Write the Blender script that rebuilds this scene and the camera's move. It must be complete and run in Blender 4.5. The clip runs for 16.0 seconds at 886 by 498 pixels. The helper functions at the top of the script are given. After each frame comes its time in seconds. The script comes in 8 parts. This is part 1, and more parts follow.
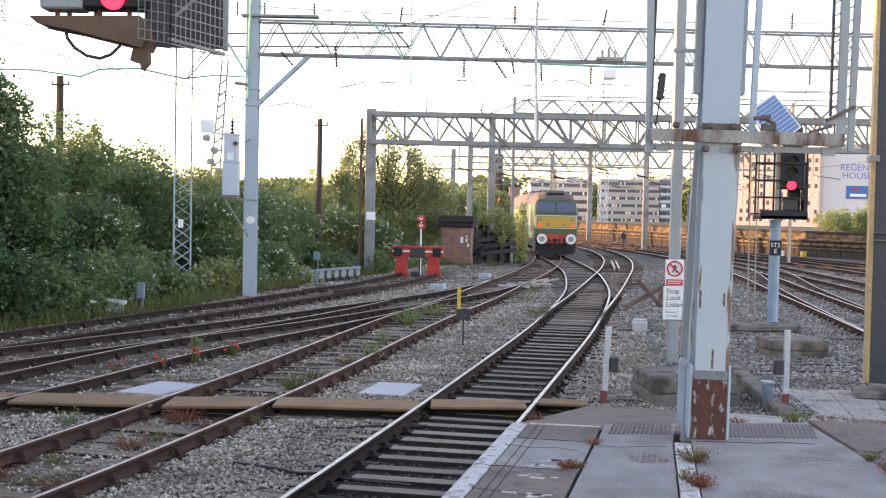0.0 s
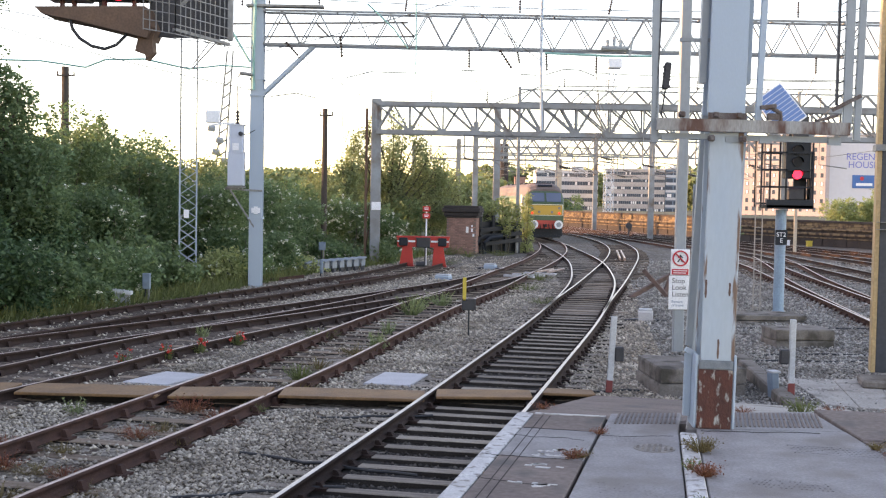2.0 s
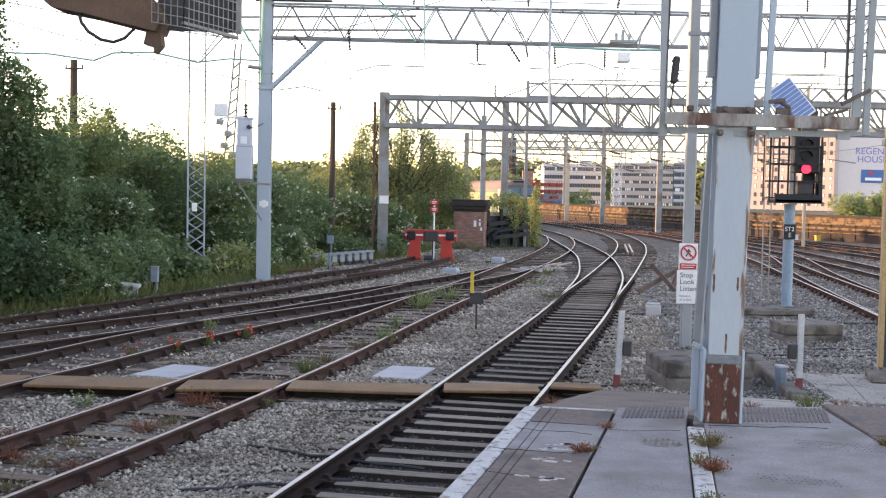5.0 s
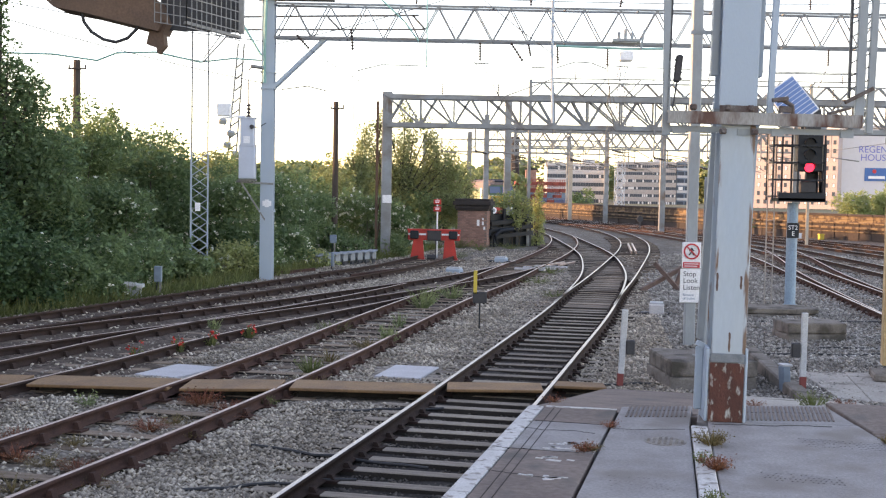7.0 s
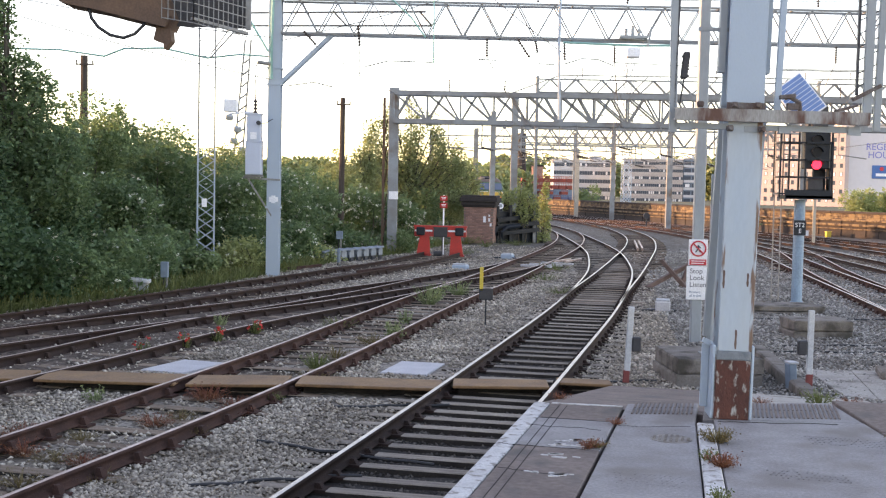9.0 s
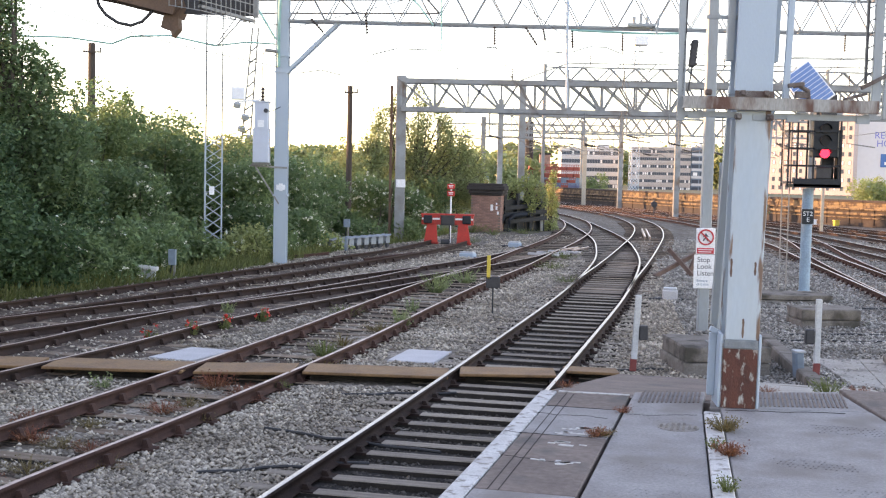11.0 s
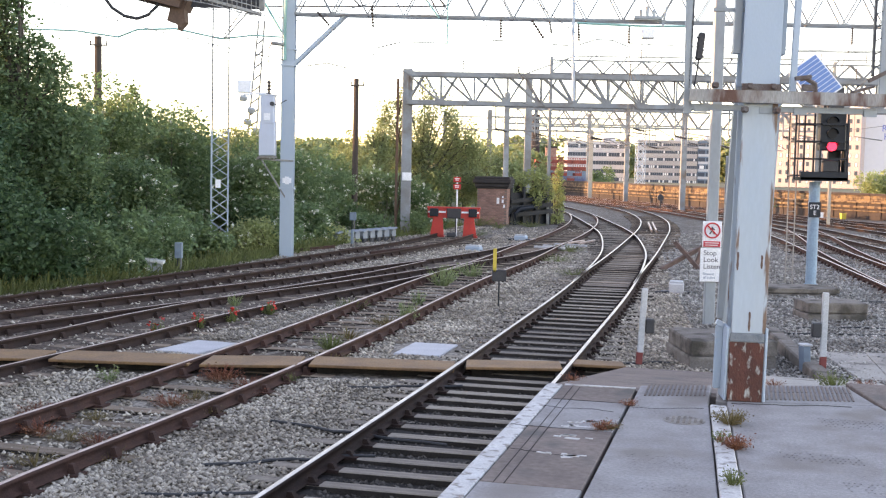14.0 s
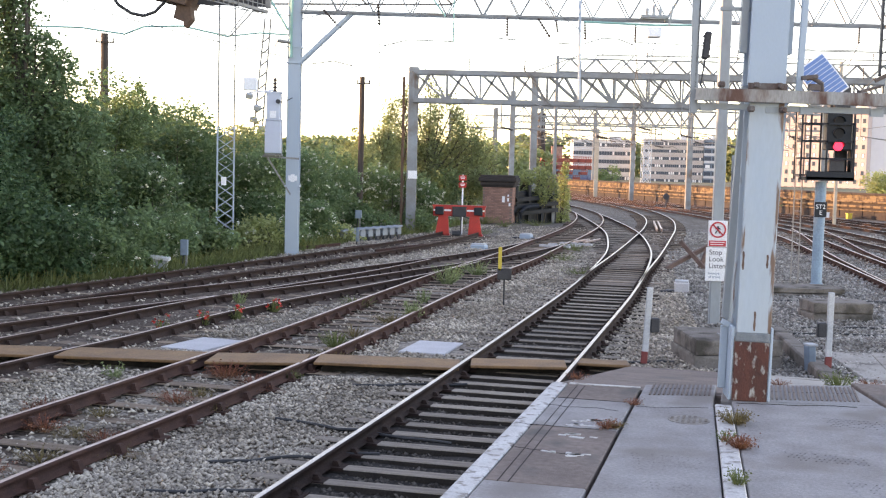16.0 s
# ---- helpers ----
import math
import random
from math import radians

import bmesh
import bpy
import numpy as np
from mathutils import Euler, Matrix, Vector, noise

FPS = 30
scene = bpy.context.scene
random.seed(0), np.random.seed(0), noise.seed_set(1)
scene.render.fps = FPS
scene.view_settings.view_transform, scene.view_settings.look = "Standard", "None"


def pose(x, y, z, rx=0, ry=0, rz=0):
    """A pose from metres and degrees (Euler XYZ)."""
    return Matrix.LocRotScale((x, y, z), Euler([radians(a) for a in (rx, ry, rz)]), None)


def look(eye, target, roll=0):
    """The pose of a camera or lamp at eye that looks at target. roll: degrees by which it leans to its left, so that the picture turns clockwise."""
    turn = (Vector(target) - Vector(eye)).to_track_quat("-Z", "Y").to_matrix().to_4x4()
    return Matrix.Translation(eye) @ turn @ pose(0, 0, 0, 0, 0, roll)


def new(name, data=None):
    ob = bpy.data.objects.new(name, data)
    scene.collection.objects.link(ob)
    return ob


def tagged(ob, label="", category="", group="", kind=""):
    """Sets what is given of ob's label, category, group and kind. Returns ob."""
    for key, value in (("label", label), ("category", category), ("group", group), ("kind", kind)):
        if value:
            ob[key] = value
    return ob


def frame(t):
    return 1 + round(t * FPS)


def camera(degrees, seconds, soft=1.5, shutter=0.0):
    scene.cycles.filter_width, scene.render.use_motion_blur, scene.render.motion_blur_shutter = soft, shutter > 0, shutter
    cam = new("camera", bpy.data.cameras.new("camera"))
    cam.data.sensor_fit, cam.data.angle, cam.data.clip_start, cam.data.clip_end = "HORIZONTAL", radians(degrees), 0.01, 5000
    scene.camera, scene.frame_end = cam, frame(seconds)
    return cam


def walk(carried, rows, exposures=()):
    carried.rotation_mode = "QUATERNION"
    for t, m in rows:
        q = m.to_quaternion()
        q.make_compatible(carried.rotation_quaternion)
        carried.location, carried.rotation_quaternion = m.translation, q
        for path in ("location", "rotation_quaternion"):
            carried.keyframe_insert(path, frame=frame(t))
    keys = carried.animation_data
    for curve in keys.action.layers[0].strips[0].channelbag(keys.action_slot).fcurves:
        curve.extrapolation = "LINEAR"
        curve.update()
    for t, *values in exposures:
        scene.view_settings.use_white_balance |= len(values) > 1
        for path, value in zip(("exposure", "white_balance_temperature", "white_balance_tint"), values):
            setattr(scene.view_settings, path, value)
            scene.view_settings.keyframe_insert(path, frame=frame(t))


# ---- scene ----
cam = camera(40.5, 16.0, soft=1.2)
PATH = [
    (0.0, 0.000, 0.007, 2.726, 88.073, -1.131, 0.173),
    (0.5, 0.000, 0.007, 2.726, 88.040, -1.060, 0.010),
    (1.0, 0.000, 0.007, 2.726, 87.937, -1.015, 0.028),
    (1.5, 0.000, 0.007, 2.726, 87.279, -1.248, 0.216),
    (2.0, 0.000, 0.007, 2.726, 87.592, -1.032, 0.427),
    (2.5, 0.000, 0.007, 2.726, 87.579, -1.126, 0.460),
    (3.0, 0.000, 0.007, 2.726, 87.705, -1.135, 0.343),
    (3.5, 0.000, 0.007, 2.726, 87.503, -1.147, 0.302),
    (4.0, 0.000, 0.007, 2.726, 87.418, -1.139, 0.465),
    (6.5, 0.000, 0.007, 2.726, 87.120, -1.156, 0.969),
    (7.0, 0.000, 0.007, 2.726, 87.249, -1.027, 0.946),
    (7.5, 0.000, 0.007, 2.726, 87.095, -1.013, 1.241),
    (8.0, 0.000, 0.007, 2.726, 87.025, -1.103, 1.131),
    (8.5, 0.000, 0.007, 2.726, 86.990, -1.253, 1.214),
    (9.0, 0.000, 0.007, 2.726, 87.075, -1.168, 1.253),
    (9.5, 0.000, 0.007, 2.726, 86.844, -1.336, 1.350),
    (9.7, 0.000, 0.007, 2.726, 86.526, -1.308, 1.429),
    (10.2, 0.000, 0.007, 2.726, 86.508, -1.285, 1.500),
    (12.0, 0.000, 0.007, 2.726, 86.453, -1.192, 1.706),
    (12.5, 0.000, 0.007, 2.726, 86.210, -1.192, 1.625),
    (13.0, 0.000, 0.007, 2.726, 86.161, -1.265, 1.584),
    (13.5, 0.000, 0.007, 2.726, 86.047, -1.326, 1.840),
    (14.0, 0.000, 0.007, 2.726, 86.171, -1.245, 1.895),
    (14.5, 0.000, 0.007, 2.726, 86.116, -1.121, 1.984),
    (15.0, 0.000, 0.007, 2.726, 86.082, -1.232, 2.032),
    (15.5, 0.000, 0.007, 2.726, 86.034, -1.386, 2.115),
    (16.0, 0.000, 0.007, 2.726, 86.082, -1.464, 2.162),
]
walk(cam, [(t, pose(*p)) for t, *p in PATH], exposures=[(0.0, 3.16, 8650, 31), (4.0, 3.10, 8650, 31), (8.0, 3.07, 8650, 31), (12.0, 3.42, 8650, 31), (14.0, 3.43, 8650, 31), (16.0, 3.34, 8650, 31)])

# ---- light ----
SUN_AZ, SUN_EL = -80.0, 5.2          # degrees left of straight ahead, degrees above the horizon
sun_dir = Vector((math.sin(radians(SUN_AZ)) * math.cos(radians(SUN_EL)), math.cos(radians(SUN_AZ)) * math.cos(radians(SUN_EL)), math.sin(radians(SUN_EL))))
world = bpy.data.worlds.new("sky")
scene.world = world
world.use_nodes = True
wn = world.node_tree.nodes
sky = wn.new("ShaderNodeTexSky")
sky.sky_type, sky.sun_disc = "NISHITA", False
sky.sun_elevation, sky.sun_rotation = radians(SUN_EL), radians(SUN_AZ)
sky.altitude, sky.air_density, sky.dust_density, sky.ozone_density = 0, 0.7, 0.32, 1.15
wn["Background"].inputs["Strength"].default_value = 0.15
wtc = wn.new("ShaderNodeTexCoord")
wmap = wn.new("ShaderNodeMapping")
wmap.inputs["Scale"].default_value = (1.0, 1.0, 2.6)
cloud = wn.new("ShaderNodeTexNoise")
cloud.inputs["Scale"].default_value, cloud.inputs["Detail"].default_value = 2.2, 5.0
veil = wn.new("ShaderNodeMapRange")
veil.inputs["From Min"].default_value, veil.inputs["From Max"].default_value, veil.inputs["To Max"].default_value = 0.36, 0.66, 0.55
tint = wn.new("ShaderNodeMix")
tint.data_type, tint.blend_type = "RGBA", "MULTIPLY"
tint.inputs[7].default_value = (0.80, 0.72, 0.74, 1)
for source, socket in ((wtc.outputs["Generated"], wmap.inputs[0]), (wmap.outputs[0], cloud.inputs["Vector"]), (cloud.outputs["Fac"], veil.inputs["Value"]), (veil.outputs[0], tint.inputs[0]), (sky.outputs[0], tint.inputs[6]), (tint.outputs[2], wn["Background"].inputs[0])):
    world.node_tree.links.new(source, socket)
sun_data = bpy.data.lights.new("sun", "SUN")
sun_data.energy, sun_data.angle, sun_data.color = 1.15, radians(0.6), (1.0, 0.70, 0.41)
sun = new("sun", sun_data)
sun.matrix_world = look(sun_dir * 60, (0, 0, 0))


# ---- materials ----
def material(name, colour, rough=0.8, metal=0.0, second=None, scale=6.0, amount=0.5, bump=0.0, bump_scale=60.0, stain=None, stain_scale=1.2, stain_at=0.55, spread=0.0, stretch=(1, 1, 1), emission=None, spec=0.5, hue_island=False, speckle=0.2):
    """A surface with a fine grain, larger patches in a second colour, stains, relief and a small spread from piece to piece."""
    m = bpy.data.materials.new(name)
    m.use_nodes = True
    nt = m.node_tree
    n, link = nt.nodes, nt.links.new
    b = n["Principled BSDF"]
    b.inputs["Roughness"].default_value, b.inputs["Metallic"].default_value = rough, metal
    b.inputs["Specular IOR Level"].default_value = spec
    tc = n.new("ShaderNodeTexCoord")
    mp = n.new("ShaderNodeMapping")
    mp.inputs["Scale"].default_value = stretch
    link(tc.outputs["Object"], mp.inputs[0])

    def tex(s, detail=4.0):
        t = n.new("ShaderNodeTexNoise")
        t.inputs["Scale"].default_value, t.inputs["Detail"].default_value = s, detail
        link(mp.outputs[0], t.inputs["Vector"])
        return t.outputs["Fac"]

    def mix(fac, a, c, mode="MIX"):
        x = n.new("ShaderNodeMix")
        x.data_type, x.blend_type = "RGBA", mode
        for value, socket in ((fac, x.inputs[0]), (a, x.inputs[6]), (c, x.inputs[7])):
            if hasattr(value, "links"):
                link(value, socket)
            else:
                socket.default_value = value
        return x.outputs[2]

    def ramp(source, lo, hi):
        r = n.new("ShaderNodeMapRange")
        r.inputs["From Min"].default_value, r.inputs["From Max"].default_value = lo, hi
        link(source, r.inputs["Value"])
        return r.outputs[0]

    col = (*colour, 1)
    if second:
        col = mix(ramp(tex(scale), 0.5 - 0.3 * (1.2 - amount), 0.5 + 0.3 * (1.2 - amount)), col, (*second, 1))
    grain = mix(ramp(tex(scale * 14, 2), 0.25, 0.75), (1 - speckle, 1 - speckle, 1 - speckle, 1), (1 + speckle, 1 + speckle, 1 + speckle, 1))
    col = mix(1.0, col, grain, "MULTIPLY")
    if stain:
        col = mix(ramp(tex(stain_scale, 8), stain_at, stain_at + 0.12), col, (*stain, 1))
    if spread:
        if hue_island:
            rnd = n.new("ShaderNodeNewGeometry").outputs["Random Per Island"]
        else:
            rnd = n.new("ShaderNodeObjectInfo").outputs["Random"]
        lo, hi = 1 - spread, 1 + spread
        col = mix(1.0, col, mix(rnd, (lo, lo, lo, 1), (hi, hi, hi * 0.97, 1)), "MULTIPLY")
    if hasattr(col, "links"):
        link(col, b.inputs["Base Color"])
    else:
        b.inputs["Base Color"].default_value = col
    if bump:
        bn = n.new("ShaderNodeBump")
        bn.inputs["Strength"].default_value, bn.inputs["Distance"].default_value = bump, 0.02
        link(tex(bump_scale, 5), bn.inputs["Height"])
        link(bn.outputs[0], b.inputs["Normal"])
    if emission:
        b.inputs["Emission Color"].default_value = (*emission[:3], 1)
        b.inputs["Emission Strength"].default_value = emission[3]
    return m


def gravel(name, light, dark, scale, stain):
    """Crushed stone: every stone its own grey, dirt between them, and wider dirty patches."""
    m = bpy.data.materials.new(name)
    m.use_nodes = True
    nt = m.node_tree
    n, link = nt.nodes, nt.links.new
    b = n["Principled BSDF"]
    b.inputs["Roughness"].default_value, b.inputs["Specular IOR Level"].default_value = 0.95, 0.12
    tc = n.new("ShaderNodeTexCoord")
    cell = n.new("ShaderNodeTexVoronoi")
    cell.inputs["Scale"].default_value = scale
    link(tc.outputs["Object"], cell.inputs["Vector"])
    tone = n.new("ShaderNodeSeparateColor")
    link(cell.outputs["Color"], tone.inputs[0])
    patch = n.new("ShaderNodeTexNoise")
    patch.inputs["Scale"].default_value, patch.inputs["Detail"].default_value = 0.55, 8.0
    link(tc.outputs["Object"], patch.inputs["Vector"])
    dirt = n.new("ShaderNodeMapRange")
    dirt.inputs["From Min"].default_value, dirt.inputs["From Max"].default_value, dirt.inputs["To Max"].default_value = 0.47, 0.66, 0.75
    link(patch.outputs["Fac"], dirt.inputs["Value"])
    mixes = []
    for _ in range(2):
        x = n.new("ShaderNodeMix")
        x.data_type = "RGBA"
        mixes.append(x)
    stone, soiled = mixes
    stone.inputs[6].default_value, stone.inputs[7].default_value, soiled.inputs[7].default_value = (*dark, 1), (*light, 1), (*stain, 1)
    link(tone.outputs[0], stone.inputs[0])
    link(dirt.outputs[0], soiled.inputs[0])
    link(stone.outputs[2], soiled.inputs[6])
    link(soiled.outputs[2], b.inputs["Base Color"])
    bump = n.new("ShaderNodeBump")
    bump.invert = True
    bump.inputs["Strength"].default_value, bump.inputs["Distance"].default_value = 1.0, 0.03
    link(cell.outputs["Distance"], bump.inputs["Height"])
    link(bump.outputs[0], b.inputs["Normal"])
    return m


def column_paint():
    """Pale blue-grey paint, cream in long patches, rust bleeding in streaks along the flange edges."""
    m = material("column_paint", (0.355, 0.43, 0.49), 0.5, second=(0.40, 0.44, 0.455), scale=2.2, amount=0.5, bump=0.06, stretch=(1.6, 1, 0.35), speckle=0.04)
    nt = m.node_tree
    n, link = nt.nodes, nt.links.new
    b = n["Principled BSDF"]
    paint = b.inputs["Base Color"].links[0].from_socket
    tc = n.new("ShaderNodeTexCoord")
    mp = n.new("ShaderNodeMapping")
    mp.inputs["Scale"].default_value = (9.0, 3.0, 1.1)
    link(tc.outputs["Object"], mp.inputs[0])
    streak = n.new("ShaderNodeTexNoise")
    streak.inputs["Scale"].default_value, streak.inputs["Detail"].default_value = 3.0, 7.0
    link(mp.outputs[0], streak.inputs["Vector"])
    xyz = n.new("ShaderNodeSeparateXYZ")
    link(tc.outputs["Object"], xyz.inputs[0])
    side = n.new("ShaderNodeMath")
    side.operation = "ABSOLUTE"
    link(xyz.outputs["X"], side.inputs[0])
    rim = n.new("ShaderNodeMapRange")
    rim.inputs["From Min"].default_value, rim.inputs["From Max"].default_value = 0.080, 0.140
    rim.inputs["To Min"].default_value, rim.inputs["To Max"].default_value = -0.24, 0.10
    link(side.outputs[0], rim.inputs["Value"])
    total = n.new("ShaderNodeMath")
    link(streak.outputs["Fac"], total.inputs[0])
    link(rim.outputs[0], total.inputs[1])
    mask = n.new("ShaderNodeMapRange")
    mask.inputs["From Min"].default_value, mask.inputs["From Max"].default_value = 0.50, 0.62
    link(total.outputs[0], mask.inputs["Value"])
    x = n.new("ShaderNodeMix")
    x.data_type = "RGBA"
    x.inputs[7].default_value = (0.17, 0.10, 0.07, 1)
    link(mask.outputs[0], x.inputs[0])
    link(paint, x.inputs[6])
    link(x.outputs[2], b.inputs["Base Color"])
    return m


BALLAST = gravel("ballast", (0.40, 0.345, 0.29), (0.10, 0.082, 0.066), 17, (0.15, 0.12, 0.092))
STONES = material("ballast_stones", (0.48, 0.415, 0.35), 0.9, second=(0.28, 0.232, 0.188), scale=0.9, amount=0.7, spread=0.45, hue_island=True, spec=0.12)
DULL_STONES = material("dull_stones", (0.37, 0.345, 0.32), 0.9, second=(0.22, 0.20, 0.182), scale=0.9, amount=0.7, spread=0.5, hue_island=True, spec=0.12)
RAIL_SIDE = material("rail_rust", (0.088, 0.044, 0.034), 0.85, second=(0.055, 0.031, 0.026), scale=5, amount=0.5, bump=0.3, spec=0.12)
RAIL_DARK = material("rail_brown", (0.050, 0.029, 0.023), 0.8, second=(0.032, 0.021, 0.018), scale=5, amount=0.5, bump=0.3, spec=0.12)
RAIL_TOP = material("rail_polished", (0.60, 0.53, 0.48), 0.34, 0.85, second=(0.46, 0.38, 0.33), scale=3, amount=0.4)
RAIL_DULL = material("rail_dull", (0.62, 0.46, 0.40), 0.4, 0.5, second=(0.34, 0.22, 0.17), scale=3, amount=0.5)
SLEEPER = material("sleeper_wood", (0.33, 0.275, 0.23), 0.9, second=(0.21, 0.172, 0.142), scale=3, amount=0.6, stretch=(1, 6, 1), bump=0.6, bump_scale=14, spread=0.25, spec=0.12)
RUST_STREAK = material("rust_streak", (0.085, 0.040, 0.030), 0.8, second=(0.16, 0.10, 0.075), scale=16, amount=0.6, stretch=(1, 1, 0.3))
IRON_COVER = material("cast_iron_cover", (0.27, 0.235, 0.21), 0.7, second=(0.15, 0.125, 0.11), scale=9, amount=0.6, bump=0.3)
# near-black timber: shade painted on sleeper sides and on bearers below the boards
SHADED_TIMBER = material("shaded_timber", (0.055, 0.045, 0.038), 0.85, second=(0.035, 0.029, 0.025), scale=4, amount=0.5, stretch=(1, 6, 1), bump=0.5, bump_scale=14, spec=0.12)
OLD_SLEEPER = material("old_sleeper_wood", (0.27, 0.20, 0.155), 0.92, second=(0.17, 0.125, 0.095), scale=3, amount=0.6, stretch=(1, 6, 1), bump=0.6, bump_scale=14, spread=0.35, spec=0.12)
BOARD = material("crossing_board", (0.27, 0.142, 0.060), 0.75, second=(0.165, 0.085, 0.042), scale=2.0, amount=0.5, bump=0.3, spread=0.12)
SLAB = material("concrete_slab", (0.50, 0.48, 0.48), 0.8, second=(0.42, 0.40, 0.40), scale=3, amount=0.4, bump=0.2)
CONCRETE = material("weathered_concrete", (0.235, 0.205, 0.18), 0.92, second=(0.13, 0.112, 0.098), scale=3.0, amount=0.5, bump=0.5, bump_scale=40, stain=(0.075, 0.066, 0.055), stain_scale=2.6, stain_at=0.53, spec=0.12)
PAVING = material("paving_asphalt", (0.280, 0.258, 0.250), 0.82, second=(0.222, 0.200, 0.192), scale=3.2, amount=0.75, bump=0.3, bump_scale=120, stain=(0.19, 0.162, 0.148), stain_scale=1.1, stain_at=0.55)
PAVING_WARM = material("paving_concrete", (0.235, 0.182, 0.158), 0.88, second=(0.16, 0.125, 0.11), scale=1.4, amount=0.5, bump=0.35, bump_scale=80, stain=(0.13, 0.115, 0.105), stain_scale=1.9, stain_at=0.56, spec=0.12)
PALE_RAMP = material("pale_concrete", (0.41, 0.375, 0.335), 0.9, second=(0.31, 0.28, 0.25), scale=2.0, amount=0.5, bump=0.4, bump_scale=50, stain=(0.17, 0.15, 0.13), stain_scale=2.2, stain_at=0.56, spec=0.12)
WHITE_LINE = material("worn_white_paint", (0.56, 0.54, 0.52), 0.75, second=(0.42, 0.39, 0.37), scale=5, amount=0.5, bump=0.3, stain=(0.20, 0.17, 0.15), stain_scale=12.0, stain_at=0.53)
GREY_STEEL = material("grey_painted_steel", (0.30, 0.335, 0.35), 0.5, second=(0.25, 0.27, 0.28), scale=1.8, amount=0.5, bump=0.1, stain=(0.30, 0.24, 0.19), stain_scale=2.5, stain_at=0.66, stretch=(1, 1, 0.35), speckle=0.06)
COLUMN_PAINT = column_paint()
PALE_STEEL = material("pale_painted_steel", (0.35, 0.43, 0.50), 0.5, second=(0.335, 0.41, 0.48), scale=7, amount=0.1, bump=0.06, stain=(0.37, 0.35, 0.30), stain_scale=1.6, stain_at=0.66, stretch=(1, 1, 0.45), speckle=0.03)
GALV = material("galvanised_steel", (0.27, 0.275, 0.27), 0.6, 0.2, second=(0.18, 0.165, 0.15), scale=1.6, amount=0.6)
BROWN_BED = gravel("brown_bed", (0.18, 0.135, 0.108), (0.045, 0.034, 0.028), 16, (0.085, 0.062, 0.048))
OLD_BALLAST = gravel("old_ballast", (0.27, 0.235, 0.20), (0.075, 0.062, 0.052), 11, (0.12, 0.098, 0.078))
GANTRY = material("gantry_steel", (0.25, 0.28, 0.295), 0.6, second=(0.18, 0.175, 0.17), scale=1.4, amount=0.6, stain=(0.16, 0.11, 0.085), stain_scale=1.1, stain_at=0.6, speckle=0.08)
DARK_STONES = material("oily_stones", (0.12, 0.105, 0.092), 0.85, second=(0.06, 0.05, 0.045), scale=2, amount=0.5, spread=0.6, hue_island=True, spec=0.12)
DARK_BALLAST = material("darker_ballast", (0.060, 0.052, 0.047), 0.9, second=(0.038, 0.033, 0.030), scale=1.2, amount=0.6, bump=1.0, bump_scale=24, spec=0.12)
RUST = material("rusted_steel", (0.125, 0.04, 0.027), 0.85, second=(0.075, 0.028, 0.021), scale=7, amount=0.6, bump=0.6, stain=(0.40, 0.40, 0.37), stain_scale=17, stain_at=0.565, stretch=(1.3, 1, 0.55))
OLD_IRON = material("old_iron", (0.10, 0.06, 0.048), 0.85, second=(0.16, 0.14, 0.13), scale=9, amount=0.6, bump=0.5)
UNDERSIDE = material("brown_underside", (0.15, 0.085, 0.055), 0.8, second=(0.10, 0.06, 0.042), scale=4, amount=0.5)
RUST_BEAM = material("rust_streaked_steel", (0.33, 0.325, 0.31), 0.6, second=(0.26, 0.23, 0.205), scale=3, amount=0.5, bump=0.2, stain=(0.11, 0.045, 0.03), stain_scale=2.6, stain_at=0.50, stretch=(2.2, 1, 0.6))
GREEN_COPPER = material("verdigris_copper", (0.24, 0.47, 0.42), 0.6, second=(0.18, 0.38, 0.35), scale=4, amount=0.5)
BLACK = material("black_paint", (0.012, 0.016, 0.022), 0.45, second=(0.020, 0.025, 0.033), scale=3, amount=0.5, spec=0.22)
DARK_METAL = material("dark_steel", (0.055, 0.055, 0.06), 0.55, 0.3, second=(0.035, 0.035, 0.04), scale=4, amount=0.5)
WIRE = material("cable_black", (0.03, 0.03, 0.032), 0.7)
WIRE_FINE = material("overhead_wire", (0.16, 0.16, 0.16), 0.6, 0.4)
CERAMIC = material("brown_insulator", (0.05, 0.035, 0.03), 0.3)
TAN = material("tan_painted_steel", (0.44, 0.30, 0.15), 0.5, second=(0.38, 0.25, 0.12), scale=2.5, amount=0.4, stain=(0.30, 0.17, 0.08), stain_scale=2.2, stain_at=0.62)
NAVY = material("navy_painted_steel", (0.03, 0.035, 0.045), 0.5, second=(0.045, 0.05, 0.06), scale=2, amount=0.5)
RED = material("red_paint", (0.56, 0.035, 0.025), 0.5, second=(0.44, 0.03, 0.022), scale=3, amount=0.5, stain=(0.20, 0.05, 0.04), stain_scale=5, stain_at=0.64)
SIGN_RED = material("sign_red", (0.60, 0.03, 0.045), 0.45, second=(0.54, 0.025, 0.04), scale=3, amount=0.3)
SIGN_WHITE = material("sign_white", (0.80, 0.81, 0.83), 0.45, second=(0.74, 0.75, 0.77), scale=3, amount=0.3)
SIGN_INK = material("sign_ink", (0.03, 0.035, 0.05), 0.6)
YELLOW = material("yellow_paint", (0.62, 0.45, 0.06), 0.55, second=(0.52, 0.38, 0.06), scale=3, amount=0.4)
RED_LAMP = material("red_lamp_glass", (0.6, 0.01, 0.02), 0.3, emission=(1.0, 0.02, 0.06, 0.45))
DEAD_LAMP = material("dark_lens_glass", (0.012, 0.012, 0.014), 0.45, spec=0.2)
